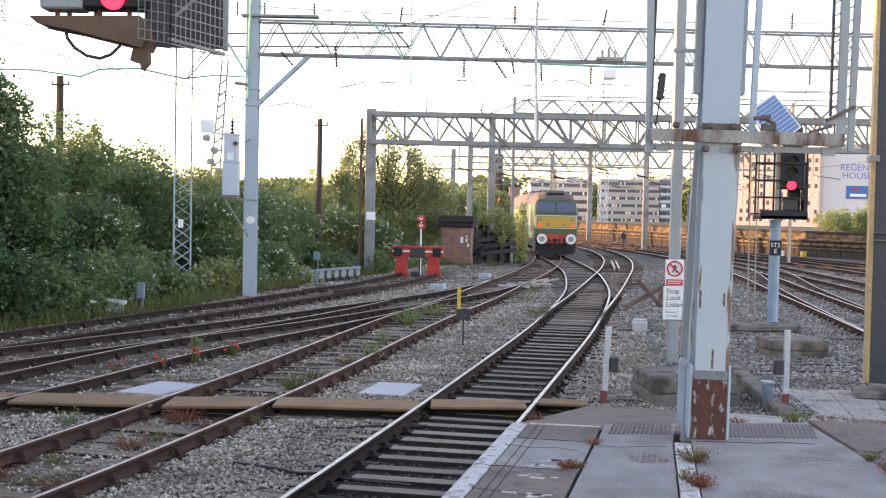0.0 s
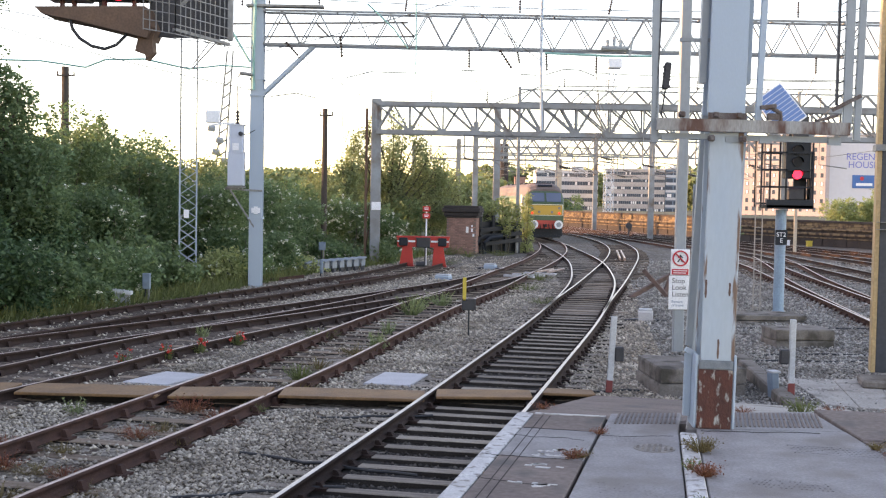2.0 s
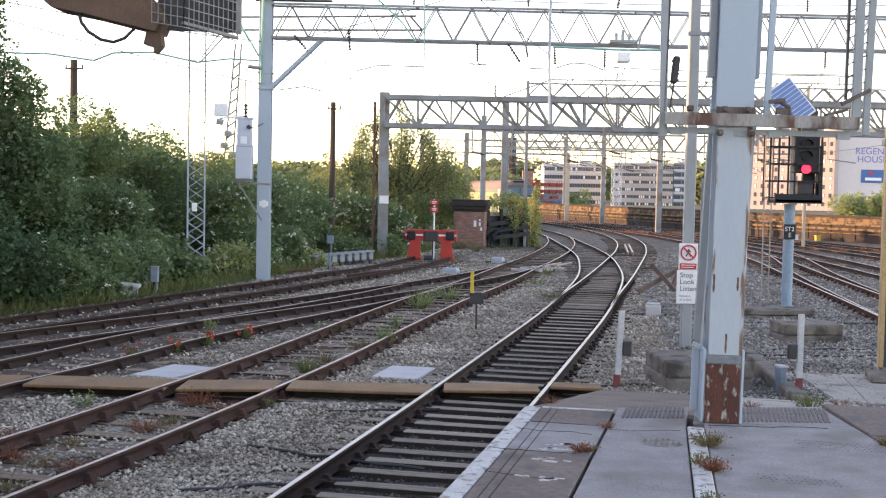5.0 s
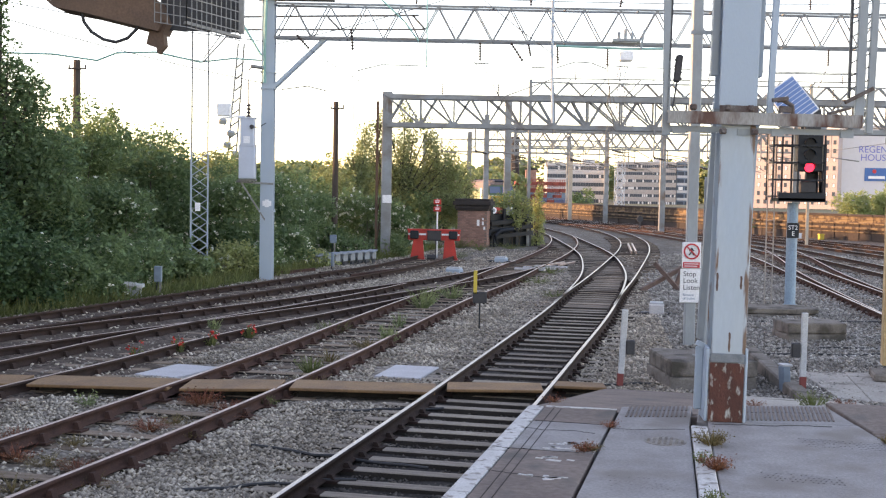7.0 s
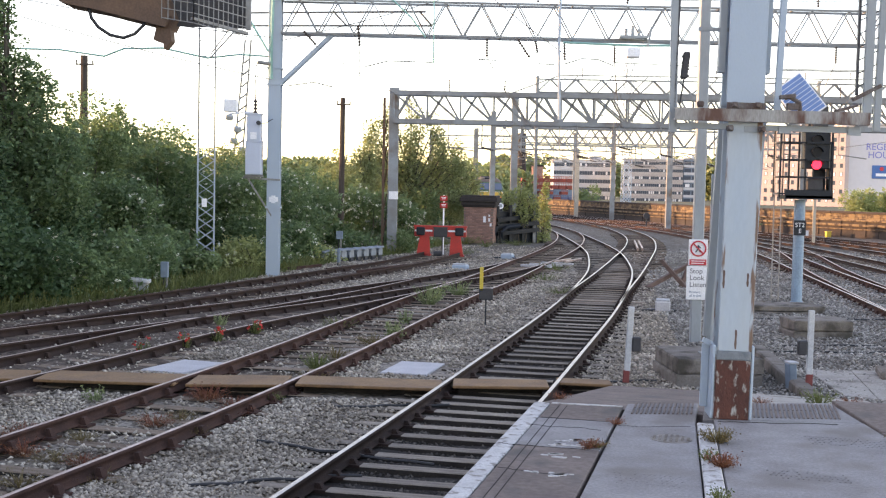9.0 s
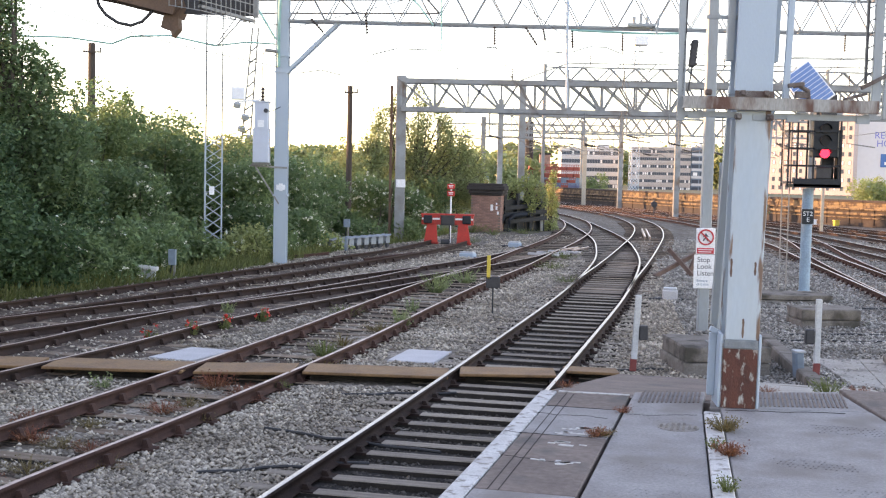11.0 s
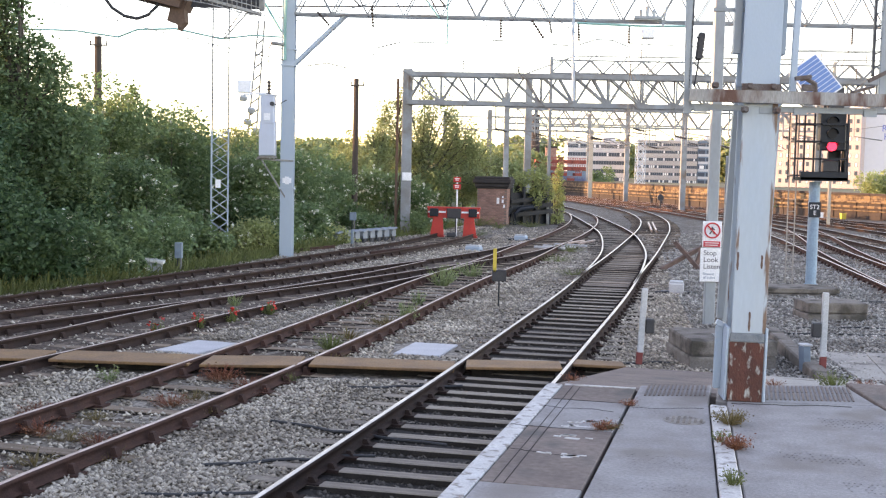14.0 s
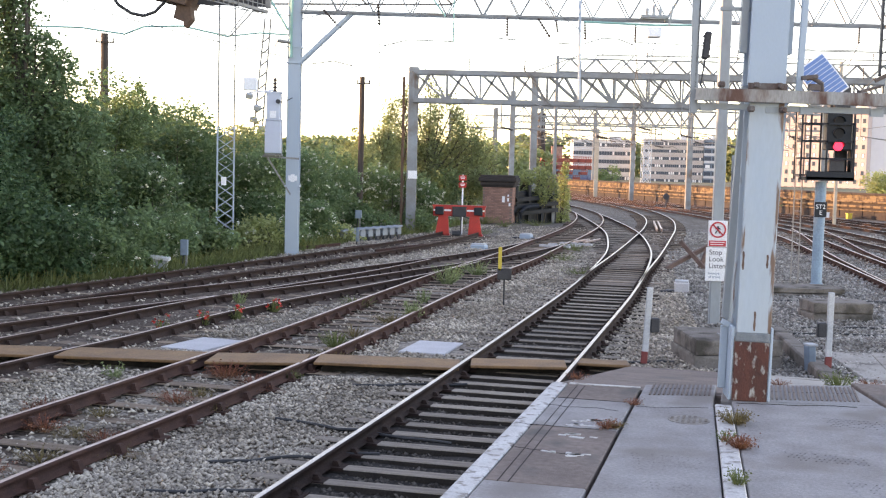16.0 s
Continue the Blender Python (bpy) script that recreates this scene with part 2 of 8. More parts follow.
TAIL_LAMP = material("tail_lamp_glass", (0.6, 0.03, 0.02), 0.3, emission=(1.0, 0.06, 0.02, 0.22))
BRICK = material("old_brick", (0.34, 0.195, 0.165), 0.9, second=(0.23, 0.125, 0.105), scale=2.5, amount=0.6, bump=0.3, stain=(0.09, 0.06, 0.055), stain_scale=1.3, stain_at=0.58, spread=0.25)
MORTAR = material("mortar", (0.20, 0.16, 0.14), 0.95, second=(0.14, 0.11, 0.10), scale=4, amount=0.5)
SOOT = material("sooty_stone", (0.038, 0.031, 0.031), 0.9, second=(0.025, 0.022, 0.022), scale=4, amount=0.5, bump=0.4)
POLE_WOOD = material("creosoted_pole", (0.07, 0.052, 0.042), 0.9, second=(0.045, 0.035, 0.03), scale=3, amount=0.5, stretch=(4, 4, 0.4))
BARK = material("bark", (0.09, 0.075, 0.06), 0.9, second=(0.06, 0.05, 0.04), scale=6, amount=0.5, bump=0.5)


def foliage(name, dark, light, sheen=0.38):
    m = material(name, dark, 0.6, second=light, scale=0.5, amount=0.7, spread=0.38, hue_island=True, spec=0.2)
    n, link = m.node_tree.nodes, m.node_tree.links.new
    b, out = n["Principled BSDF"], n["Material Output"]
    t = n.new("ShaderNodeBsdfTranslucent")
    t.inputs["Color"].default_value = (light[0] * 1.25, light[1] * 1.35, light[2] * 1.0, 1)
    x = n.new("ShaderNodeMixShader")
    x.inputs[0].default_value = sheen
    link(b.outputs[0], x.inputs[1]), link(t.outputs[0], x.inputs[2]), link(x.outputs[0], out.inputs[0])
    return m


LEAF = foliage("leaf_green", (0.115, 0.172, 0.092), (0.172, 0.235, 0.120), 0.34)
LEAF_DARK = foliage("leaf_dark_green", (0.088, 0.144, 0.080), (0.140, 0.206, 0.108), 0.34)
# darker copy of the bank leaf: shade painted into the low left shrubs
LEAF_SHADED = foliage("shaded_leaf_green", (0.042, 0.085, 0.044), (0.066, 0.118, 0.058), 0.22)
LEAF_OLIVE = foliage("leaf_olive", (0.175, 0.215, 0.115), (0.235, 0.265, 0.14), 0.32)
LEAF_PALE = foliage("leaf_yellow_green", (0.25, 0.285, 0.14), (0.32, 0.345, 0.17), 0.38)
GRASS = foliage("grass_green", (0.10, 0.125, 0.05), (0.15, 0.16, 0.068))
WEED_RED = foliage("dock_red", (0.20, 0.05, 0.036), (0.24, 0.11, 0.06), 0.15)
BLOSSOM = material("white_blossom", (0.72, 0.74, 0.66), 0.7, second=(0.6, 0.63, 0.5), scale=4, amount=0.4)
MARKER_WHITE = material("weathered_white", (0.46, 0.47, 0.48), 0.6, second=(0.38, 0.39, 0.40), scale=6, amount=0.5)
POPPY = material("poppy_red", (0.62, 0.035, 0.02), 0.6, second=(0.5, 0.03, 0.02), scale=5, amount=0.4)
EARTH = material("earth_grass", (0.10, 0.10, 0.055), 0.95, second=(0.07, 0.085, 0.04), scale=1.5, amount=0.6, bump=0.8, bump_scale=9)


# ---- building blocks ----
def finish(bm, name, mat, smooth=False):
    mesh = bpy.data.meshes.new(name)
    bm.normal_update()
    bm.to_mesh(mesh)
    bm.free()
    for m in (mat if isinstance(mat, (list, tuple)) else [mat]):
        mesh.materials.append(m)
    if smooth:
        mesh.shade_smooth()
    return mesh


def part(name, bm, mat, parent=None, label="", smooth=False):
    """Links a bmesh as one mesh object, under a thing or a part."""
    ob = new(name, finish(bm, name, mat, smooth))
    if parent is not None:
        ob.parent = parent
    return tagged(ob, label)


def thing(name, place=(0, 0, 0), turn=0.0, label="", category="", group="", kind=""):
    ob = new(name)
    ob.matrix_basis = pose(*place, 0, 0, turn)
    return tagged(ob, label, category, group, kind)


def raw(name, verts, faces, mat, parent=None, label=""):
    mesh = bpy.data.meshes.new(name)
    verts = np.asarray(verts, dtype=np.float32)
    faces = np.asarray(faces, dtype=np.int32)
    k = faces.shape[1]
    mesh.vertices.add(len(verts))
    mesh.vertices.foreach_set("co", verts.ravel())
    mesh.loops.add(faces.size)
    mesh.loops.foreach_set("vertex_index", faces.ravel())
    mesh.polygons.add(len(faces))
    mesh.polygons.foreach_set("loop_start", np.arange(0, faces.size, k, dtype=np.int32))
    mesh.materials.append(mat)
    mesh.update(calc_edges=True)
    ob = new(name, mesh)
    if parent is not None:
        ob.parent = parent
    return tagged(ob, label)


def box(bm, size, at=(0, 0, 0), turn=(0, 0, 0), bevel=0.0, taper=1.0, index=0):
    """A block of that size, centred at at; taper narrows its top."""
    made = bmesh.ops.create_cube(bm, size=1.0)["verts"]
    m = pose(*at, *turn) @ Matrix.Diagonal((*size, 1))
    for v in made:
        if v.co.z > 0:
            v.co.x *= taper
            v.co.y *= taper
    bmesh.ops.transform(bm, matrix=m, verts=made)
    if bevel:
        edges = list({e for v in made for e in v.link_edges})
        made = bmesh.ops.bevel(bm, geom=edges, offset=bevel, segments=1, affect="EDGES")["verts"]
    if index:
        for f in {f for v in made for f in v.link_faces}:
            f.material_index = index
    return bm


def rough_box(bm, size, at=(0, 0, 0), rough=0.014, cuts=5, seed=1):
    """A block with chipped, uneven faces and edges."""
    made = bmesh.ops.create_cube(bm, size=1.0)["verts"]
    edges = list({e for v in made for e in v.link_edges})
    bmesh.ops.subdivide_edges(bm, edges=edges, cuts=cuts, use_grid_fill=True)
    for v in bm.verts:
        p = Vector((v.co.x * size[0], v.co.y * size[1], v.co.z * size[2]))
        out = sum(abs(c) > 0.49 for c in v.co)
        d = noise.noise_vector(p * 3.0 + Vector((seed, 0, 0))) * rough + noise.noise_vector(p * 11.0) * rough * 0.6
        if out > 1:
            d -= Vector((math.copysign(1, p.x) * (abs(v.co.x) > 0.49), math.copysign(1, p.y) * (abs(v.co.y) > 0.49), math.copysign(1, p.z) * (abs(v.co.z) > 0.49))) * rough * (0.8 + 1.2 * abs(noise.noise(p * 6.0)))
        v.co = p + d + Vector(at)
    return bm


def rod(bm, a, b, r, r2=None, sides=8, index=0):
    """A round bar from a to b."""
    a, b = Vector(a), Vector(b)
    d = b - a
    if d.length < 1e-6:
        return bm
    m = Matrix.Translation((a + b) / 2) @ d.to_track_quat("Z", "Y").to_matrix().to_4x4()
    made = bmesh.ops.create_cone(bm, cap_ends=True, segments=sides, radius1=r, radius2=r if r2 is None else r2, depth=d.length, matrix=m)["verts"]
    if index:
        for f in {f for v in made for f in v.link_faces}:
            f.material_index = index
    return bm


def bar(bm, a, b, w, h):
    """A square bar from a to b."""
    a, b = Vector(a), Vector(b)
    d = b - a
    m = Matrix.Translation((a + b) / 2) @ d.to_track_quat("Z", "Y").to_matrix().to_4x4() @ Matrix.Diagonal((w, h, d.length, 1))
    bmesh.ops.create_cube(bm, size=1.0, matrix=m)
    return bm


def tube(bm, points, r, sides=6):
    """A bent round bar through points."""
    points = [Vector(p) for p in points]
    rings = []
    for i, p in enumerate(points):
        d = (points[min(i + 1, len(points) - 1)] - points[max(i - 1, 0)]).normalized()
        q = d.to_track_quat("Z", "Y")
        rings.append([bm.verts.new(p + q @ Vector((r * math.cos(2 * math.pi * k / sides), r * math.sin(2 * math.pi * k / sides), 0))) for k in range(sides)])
    for a, b in zip(rings[:-1], rings[1:]):
        for k in range(sides):
            bm.faces.new((a[k], a[(k + 1) % sides], b[(k + 1) % sides], b[k]))
    return bm


def sag(a, b, drop, n=10):
    a, b = Vector(a), Vector(b)
    return [a.lerp(b, i / n) - Vector((0, 0, drop * 4 * (i / n) * (1 - i / n))) for i in range(n + 1)]


def hsection(bm, h, w, d, t, at=(0, 0, 0)):
    """An upright H-section: flanges w wide, d deep overall, h high, standing at at."""
    x, y, z = at
    for s in (-1, 1):
        box(bm, (w, t, h), (x, y + s * (d - t) / 2, z + h / 2), bevel=0.006)
    box(bm, (t, d - 2 * t, h), (x, y, z + h / 2))
    return bm


def insulator(bm, a, b, r=0.06, n=6, sides=8):
    """A string of sheds turned as one piece from a to b."""
    a, b = Vector(a), Vector(b)
    q = (b - a).normalized().to_track_quat("Z", "Y")
    stations = [(0.0, 0.4)]
    for i in range(n):
        stations += [((i + 0.25) / n, 0.4), ((i + 0.35) / n, 1.0), ((i + 0.75) / n, 0.55), ((i + 0.85) / n, 0.4)]
    stations.append((1.0, 0.4))
    rings = []
    for t, k in stations:
        rings.append([bm.verts.new(a.lerp(b, t) + q @ Vector((r * k * math.cos(2 * math.pi * j / sides), r * k * math.sin(2 * math.pi * j / sides), 0))) for j in range(sides)])
    for lo, hi in zip(rings[:-1], rings[1:]):
        for j in range(sides):
            bm.faces.new((lo[j], lo[(j + 1) % sides], hi[(j + 1) % sides], hi[j]))
    bm.faces.new(rings[0][::-1])
    bm.faces.new(rings[-1])
    return bm


def each_bar(name, ends, w, mat, parent, round_bar=False):
    """Separate bars, each a part of its own."""
    made = []
    for a, b in ends:
        bm = bmesh.new()
        (rod(bm, a, b, w / 2, sides=6) if round_bar else bar(bm, a, b, w, w))
        made.append(part(name, bm, mat, parent))
    return made


def prism(bm, outline, depth, axis="y", at=(0, 0, 0)):
    """A plate cut to an outline of (u, z) points, depth thick along y."""
    front = [bm.verts.new((at[0] + u, at[1] - depth / 2, at[2] + z)) for u, z in outline]
    back = [bm.verts.new((at[0] + u, at[1] + depth / 2, at[2] + z)) for u, z in outline]
    bm.faces.new(front)
    bm.faces.new(back[::-1])
    for i in range(len(front)):
        j = (i + 1) % len(front)
        bm.faces.new((front[i], back[i], back[j], front[j]))
    bmesh.ops.recalc_face_normals(bm, faces=bm.faces)
    return bm


def text_on(parent, words, size, place, mat, name="lettering", turn=0.0):
    """Raised letters that face the way of -y."""
    cu = bpy.data.curves.new(name, "FONT")
    cu.body, cu.size, cu.align_x, cu.extrude = words, size, "LEFT", 0.002
    ob = bpy.data.objects.new(name, cu)
    mesh = bpy.data.meshes.new_from_object(ob)
    bpy.data.objects.remove(ob)
    mesh.materials.clear()
    mesh.materials.append(mat)
    o = new(name, mesh)
    o.parent = parent
    o.matrix_basis = pose(*place, 90, 0, turn)
    return o


# ---- ground ----
GROUND = -0.20


def spline(points, y):
    """x on a smooth line through (x, y) points."""
    xs, ys = np.array([p[0] for p in points]), np.array([p[1] for p in points])
    m = np.gradient(xs, ys)
    i = int(np.clip(np.searchsorted(ys, y) - 1, 0, len(ys) - 2))
    h = ys[i + 1] - ys[i]
    if y < ys[0]:
        return float(xs[0] + m[0] * (y - ys[0]))
    t = (y - ys[i]) / h
    return float((2 * t**3 - 3 * t**2 + 1) * xs[i] + (t**3 - 2 * t**2 + t) * h * m[i] + (-2 * t**3 + 3 * t**2) * xs[i + 1] + (t**3 - t**2) * h * m[i + 1])


# centre lines of the tracks, (x, y) in metres
MAIN = [(-3.05, 0), (-1.6, 7), (-0.78, 10.8), (0.27, 15.7), (1.15, 20), (2.82, 28.4), (3.8, 34), (4.82, 40.7), (5.5, 47), (6.06, 54), (6.30, 60.5), (6.38, 67), (6.44, 75.3), (6.37, 82.8), (5.79, 93), (4.51, 104.2), (2.14, 117.2), (-1.63, 132)]
BRANCH = [(2.9, 29), (3.65, 33), (4.75, 38.6), (6.68, 49), (8.6, 60), (10.05, 70.8), (10.8, 82), (10.85, 92), (10.2, 104), (8.6, 118), (4.6, 138)]
SECOND = [(-6.9, 0), (-5.1, 8), (-4.65, 10.4), (-4.1, 12.6), (-3.13, 16.9), (-2.5, 20), (-1.62, 25), (-0.55, 30.7), (0.6, 36), (2.45, 46), (3.3, 50.4), (4.45, 57.2), (5.40, 64.2), (6.12, 72), (6.43, 78)]
THIRD = [(-8.3, 11), (-6.8, 16.5), (-6.2, 18.5), (-5.55, 21.2), (-4.55, 24.3), (-3.5, 27.1), (-2.0, 31.4), (-0.9, 35.2)]
FOURTH = [(-9.4, 17.6), (-7.5, 21.7), (-6.5, 23.7), (-5.4, 25.8), (-4.3, 28), (-2.75, 31.5), (-0.85, 35.8), (1.1, 41), (2.9, 48)]
SIDING = [(-10.3, 18.5), (-8.45, 24.2), (-6.85, 29.3), (-5.45, 33.5), (-3.7, 39.2), (-2.5, 43.4), (-1.7, 47.2), (-1.05, 51.0)]
EAST_A = [(9.4, 18), (11.2, 32), (12.5, 42.7), (14.0, 55), (14.6, 66), (14.4, 78), (13.2, 92), (10.8, 106), (7.4, 122), (2.6, 142)]
EAST_B = [(15.0, 26), (15.9, 40), (16.7, 52), (17.2, 64), (17.0, 76), (15.6, 92), (13.2, 107), (9.6, 124), (4.6, 144)]
EAST_D = [(25.6, 44), (25.2, 56), (24.0, 68), (21.9, 80), (19.0, 94), (15.8, 108), (12.4, 124), (7.6, 146)]
CROSSOVER = [(10.6, 27), (11.6, 34), (13.3, 45), (15.2, 55), (16.6, 63)]
EAST_C = [(20.5, 36), (21.2, 50), (21.0, 62), (20.2, 76), (18.0, 93), (15.2, 109), (11.6, 126), (6.6, 146)]


def yard_mounds(x, y):
    """Ballast heaped between the tracks and lower under the main line."""
    ys = np.linspace(-10, 60, 71)
    near = (y > -10) & (y < 45)
    d = np.abs(x - np.interp(y, ys, [spline(MAIN, v) for v in ys]))
    e = np.abs(x - np.interp(y, ys, [spline(SECOND, v) for v in ys]))
    return np.where(near, np.clip(d - 1.25, -1, 0.6) * 1.1 + np.clip(e - 1.2, -0.5, 0.5), 0.0)


def terrain(x, y):
    """Height of the ground: level in the yard, a bank on its west side, rising far away."""
    west = np.interp(y, [-50, 12, 24, 34, 45, 60, 75, 110], [-13.5, -13, -11.5, -8.6, -6.6, -4.5, 0.5, 1.0])
    rise = np.clip((west - x) * 0.22, 0, 1.5)
    far = np.clip((np.hypot(x, y) - 150) * 0.004, 0, 2)
    return GROUND - 0.01 + rise - far * 0.6 + 0.035 * yard_mounds(x, y)


def make_ground():
    xs = np.unique(np.concatenate([np.linspace(-3000, -60, 14), np.linspace(-60, -15, 20), np.linspace(-15, 30, 91), np.linspace(30, 80, 20), np.linspace(80, 3000, 14)]))
    ys = np.unique(np.concatenate([np.linspace(-2000, -20, 10), np.linspace(-20, 80, 161), np.linspace(80, 160, 41), np.linspace(160, 4000, 16)]))
    X, Y = np.meshgrid(xs, ys)
    Z = terrain(X, Y) + np.where((np.abs(X) < 30) & (Y < 90), np.random.default_rng(3).normal(0, 0.012, X.shape), 0)
    n = len(xs)
    idx = np.arange(len(ys) * n).reshape(len(ys), n)
    faces = np.stack([idx[:-1, :-1], idx[:-1, 1:], idx[1:, 1:], idx[1:, :-1]], -1).reshape(-1, 4)
    ob = raw("ground", np.stack([X, Y, Z], -1).reshape(-1, 3), faces, BALLAST)
    ob.data.materials.append(EARTH)
    ob.data.materials.append(OLD_BALLAST)
    cx, cy = X[:-1, :-1].ravel() + 0.2, Y[:-1, :-1].ravel() + 0.2
    west = np.interp(cy, [-50, 12, 24, 34, 45, 60, 75, 110], [-13.2, -12.5, -11, -8.3, -6.4, -4.3, 0.8, 1.3])
    ob.data.polygons.foreach_set("material_index", np.where((cx < west) | (cx > 45) | (cy > 170), 1, np.where((cy > 46 + 0.8 * cx - 2 * np.sin(cx)) | (cy > 64) | ((cx > 4.2) & (cy > 16.5)), 2, 0)).astype(np.int32))
    tagged(ob, "grey stone ballast of the railway yard with grass beyond", "ground", kind="structure")


make_ground()


def line_points(points, start=None, end=None, step=0.7):
    y0, y1 = points[0][1] if start is None else start, points[-1][1] if end is None else end
    n = max(2, int((y1 - y0) / step))
    ys = np.linspace(y0, y1, n + 1)
    return np.array([(spline(points, y), y) for y in ys])


def offset(line, d):
    t = np.gradient(line, axis=0)
    t /= np.linalg.norm(t, axis=1)[:, None]
    return line + np.stack([t[:, 1], -t[:, 0]], 1) * d


RAIL_PROFILE = [(-0.027, 0.0), (0.027, 0.0), (0.036, -0.010), (0.036, -0.038), (0.010, -0.048), (0.010, -0.12), (0.065, -0.135), (0.065, -0.15), (-0.065, -0.15), (-0.065, -0.135), (-0.010, -0.12), (-0.010, -0.048), (-0.036, -0.038), (-0.036, -0.010)]


def rail(line, mats, parent, z=0.0, name="rail"):
    """A flat-bottomed rail swept along a line; its head is worn bright."""
    t = np.gradient(line, axis=0)
    t /= np.linalg.norm(t, axis=1)[:, None]
    nrm = np.stack([t[:, 1], -t[:, 0]], 1)
    k = len(RAIL_PROFILE)
    verts = np.array([[(p[0] + n[0] * u, p[1] + n[1] * u, z + v) for u, v in RAIL_PROFILE] for p, n in zip(line, nrm)]).reshape(-1, 3)
    a = np.arange(len(line) - 1)[:, None] * k + np.arange(k)[None, :]
    b = np.arange(len(line) - 1)[:, None] * k + (np.arange(k)[None, :] + 1) % k
    faces = np.stack([b, a, a + k, b + k], -1).reshape(-1, 4)
    ob = raw(name, verts, faces, mats[0], parent)
    ob.data.materials.append(mats[1])
    ob.data.polygons.foreach_set("material_index", np.tile((np.arange(k) == 0).astype(np.int32), len(line) - 1))
    return ob


def sleeper_mesh(top, depth):
    """A timber sleeper: weathered top, sides coloured near-black as if in shade, slightly uneven."""
    bm = bmesh.new()
    box(bm, (2.55, depth, 0.15), (0, 0, -0.23), bevel=0.012)
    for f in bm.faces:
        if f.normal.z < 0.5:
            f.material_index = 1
    return finish(bm, "sleeper", [top, SHADED_TIMBER])


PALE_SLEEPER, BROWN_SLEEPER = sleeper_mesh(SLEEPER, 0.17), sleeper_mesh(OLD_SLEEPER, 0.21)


def chair_block(bm, at, turn, tall=0.13):
    m = pose(at[0], at[1], -0.15, 0, 0, turn)
    for s in (-1, 1):
        made = bmesh.ops.create_cube(bm, size=1.0)["verts"]
        for v in made:
            if v.co.z > 0:
                v.co.x = v.co.x * 0.45 - s * 0.22
                v.co.y *= 0.75
        bmesh.ops.transform(bm, matrix=m @ pose(s * 0.10, 0, tall / 2 - 0.015) @ Matrix.Diagonal((0.10, 0.10, tall, 1)), verts=made)
    bmesh.ops.create_cube(bm, size=1.0, matrix=m @ pose(0, 0, -0.005) @ Matrix.Diagonal((0.36, 0.19, 0.03, 1)))


def railway_track(points, mats, label, start=None, end=None, sleepers=True, last_sleeper=70, chairs=40, pitch=0.72, near_pitch=None, sleeper=None, sunk=0.0, first=0.0, skip=()):
    line = line_points(points, start, end)
    track = thing("railway_track", (0, 0, 0), label=label, category="railway track", group="railway tracks", kind="structure")
    rails = [rail(offset(line, s * 0.7525), mats, track) for s in (-1, 1)]
    bm = bmesh.new()
    y, i = line[0][1] + first, 0
    rng = random.Random(int(points[0][1] * 7) + 5)
    while sleepers and y < min(line[-1][1], last_sleeper):
        x = spline(points, y)
        dx = spline(points, y + 0.2) - spline(points, y - 0.2)
        ang = -math.degrees(math.atan2(dx, 0.4))
        if not any(a < y < b for a, b in skip):
            o = new("sleeper", sleeper or BROWN_SLEEPER)
            o.parent = track
            o.matrix_basis = pose(x + rng.uniform(-0.04, 0.04), y, 0.005 - sunk * rng.random() + rng.uniform(-0.012, 0.012), 0, 0, ang + rng.uniform(-0.6, 0.6))
        if y < chairs:
            c, s = math.cos(radians(ang)), math.sin(radians(ang))
            for side in (-1, 1):
                chair_block(bm, (x + side * 0.7525 * c, y + side * 0.7525 * s), ang, 0.075 if near_pitch else 0.11)
        y += (near_pitch if near_pitch and y < 16.4 else pitch) * math.cos(radians(ang))
    if len(bm.verts):
        tagged(part("rail_chair", bm, mats[0], track, "rusty iron rail chairs"), kind="stuff")
    else:
        bm.free()
    return track


SHINY, DULL, BROWN = (RAIL_DARK, RAIL_TOP), (RAIL_SIDE, RAIL_DULL), (RAIL_DARK, RAIL_DULL)
main_line = railway_track(MAIN, SHINY, "running line with bright rails on weathered timber sleepers", start=-8, pitch=0.66, near_pitch=0.534, sleeper=PALE_SLEEPER, first=0.29)
railway_track(BRANCH, SHINY, "diverging line with bright rails curving left", start=30, sleepers=True, last_sleeper=80)
second_line = railway_track(SECOND, DULL, "rusty line on timber sleepers, weeds between", start=-8, sunk=0.035)
third_line = railway_track(THIRD, BROWN, "brown worn rails joining the next line", pitch=0.75)
fourth_line = railway_track(FOURTH, BROWN, "worn rails curving towards the main line", pitch=0.75)
siding_line = railway_track(SIDING, (RAIL_DARK, RAIL_SIDE), "rusty siding ending at a red buffer stop", pitch=0.75)
railway_track(EAST_A, (RAIL_SIDE, RAIL_TOP), "rust-red line beyond the signal post", chairs=50, last_sleeper=62)
railway_track(EAST_B, SHINY, "bright-railed line near the parapet", chairs=0, last_sleeper=62)
railway_track(CROSSOVER, DULL, "crossover joining two rusty lines", chairs=45, last_sleeper=0)
railway_track(EAST_D, SHINY, "outermost line at the parapet foot", chairs=0, last_sleeper=0)
railway_track(EAST_C, SHINY, "bright-railed line along the parapet", chairs=0, last_sleeper=62)


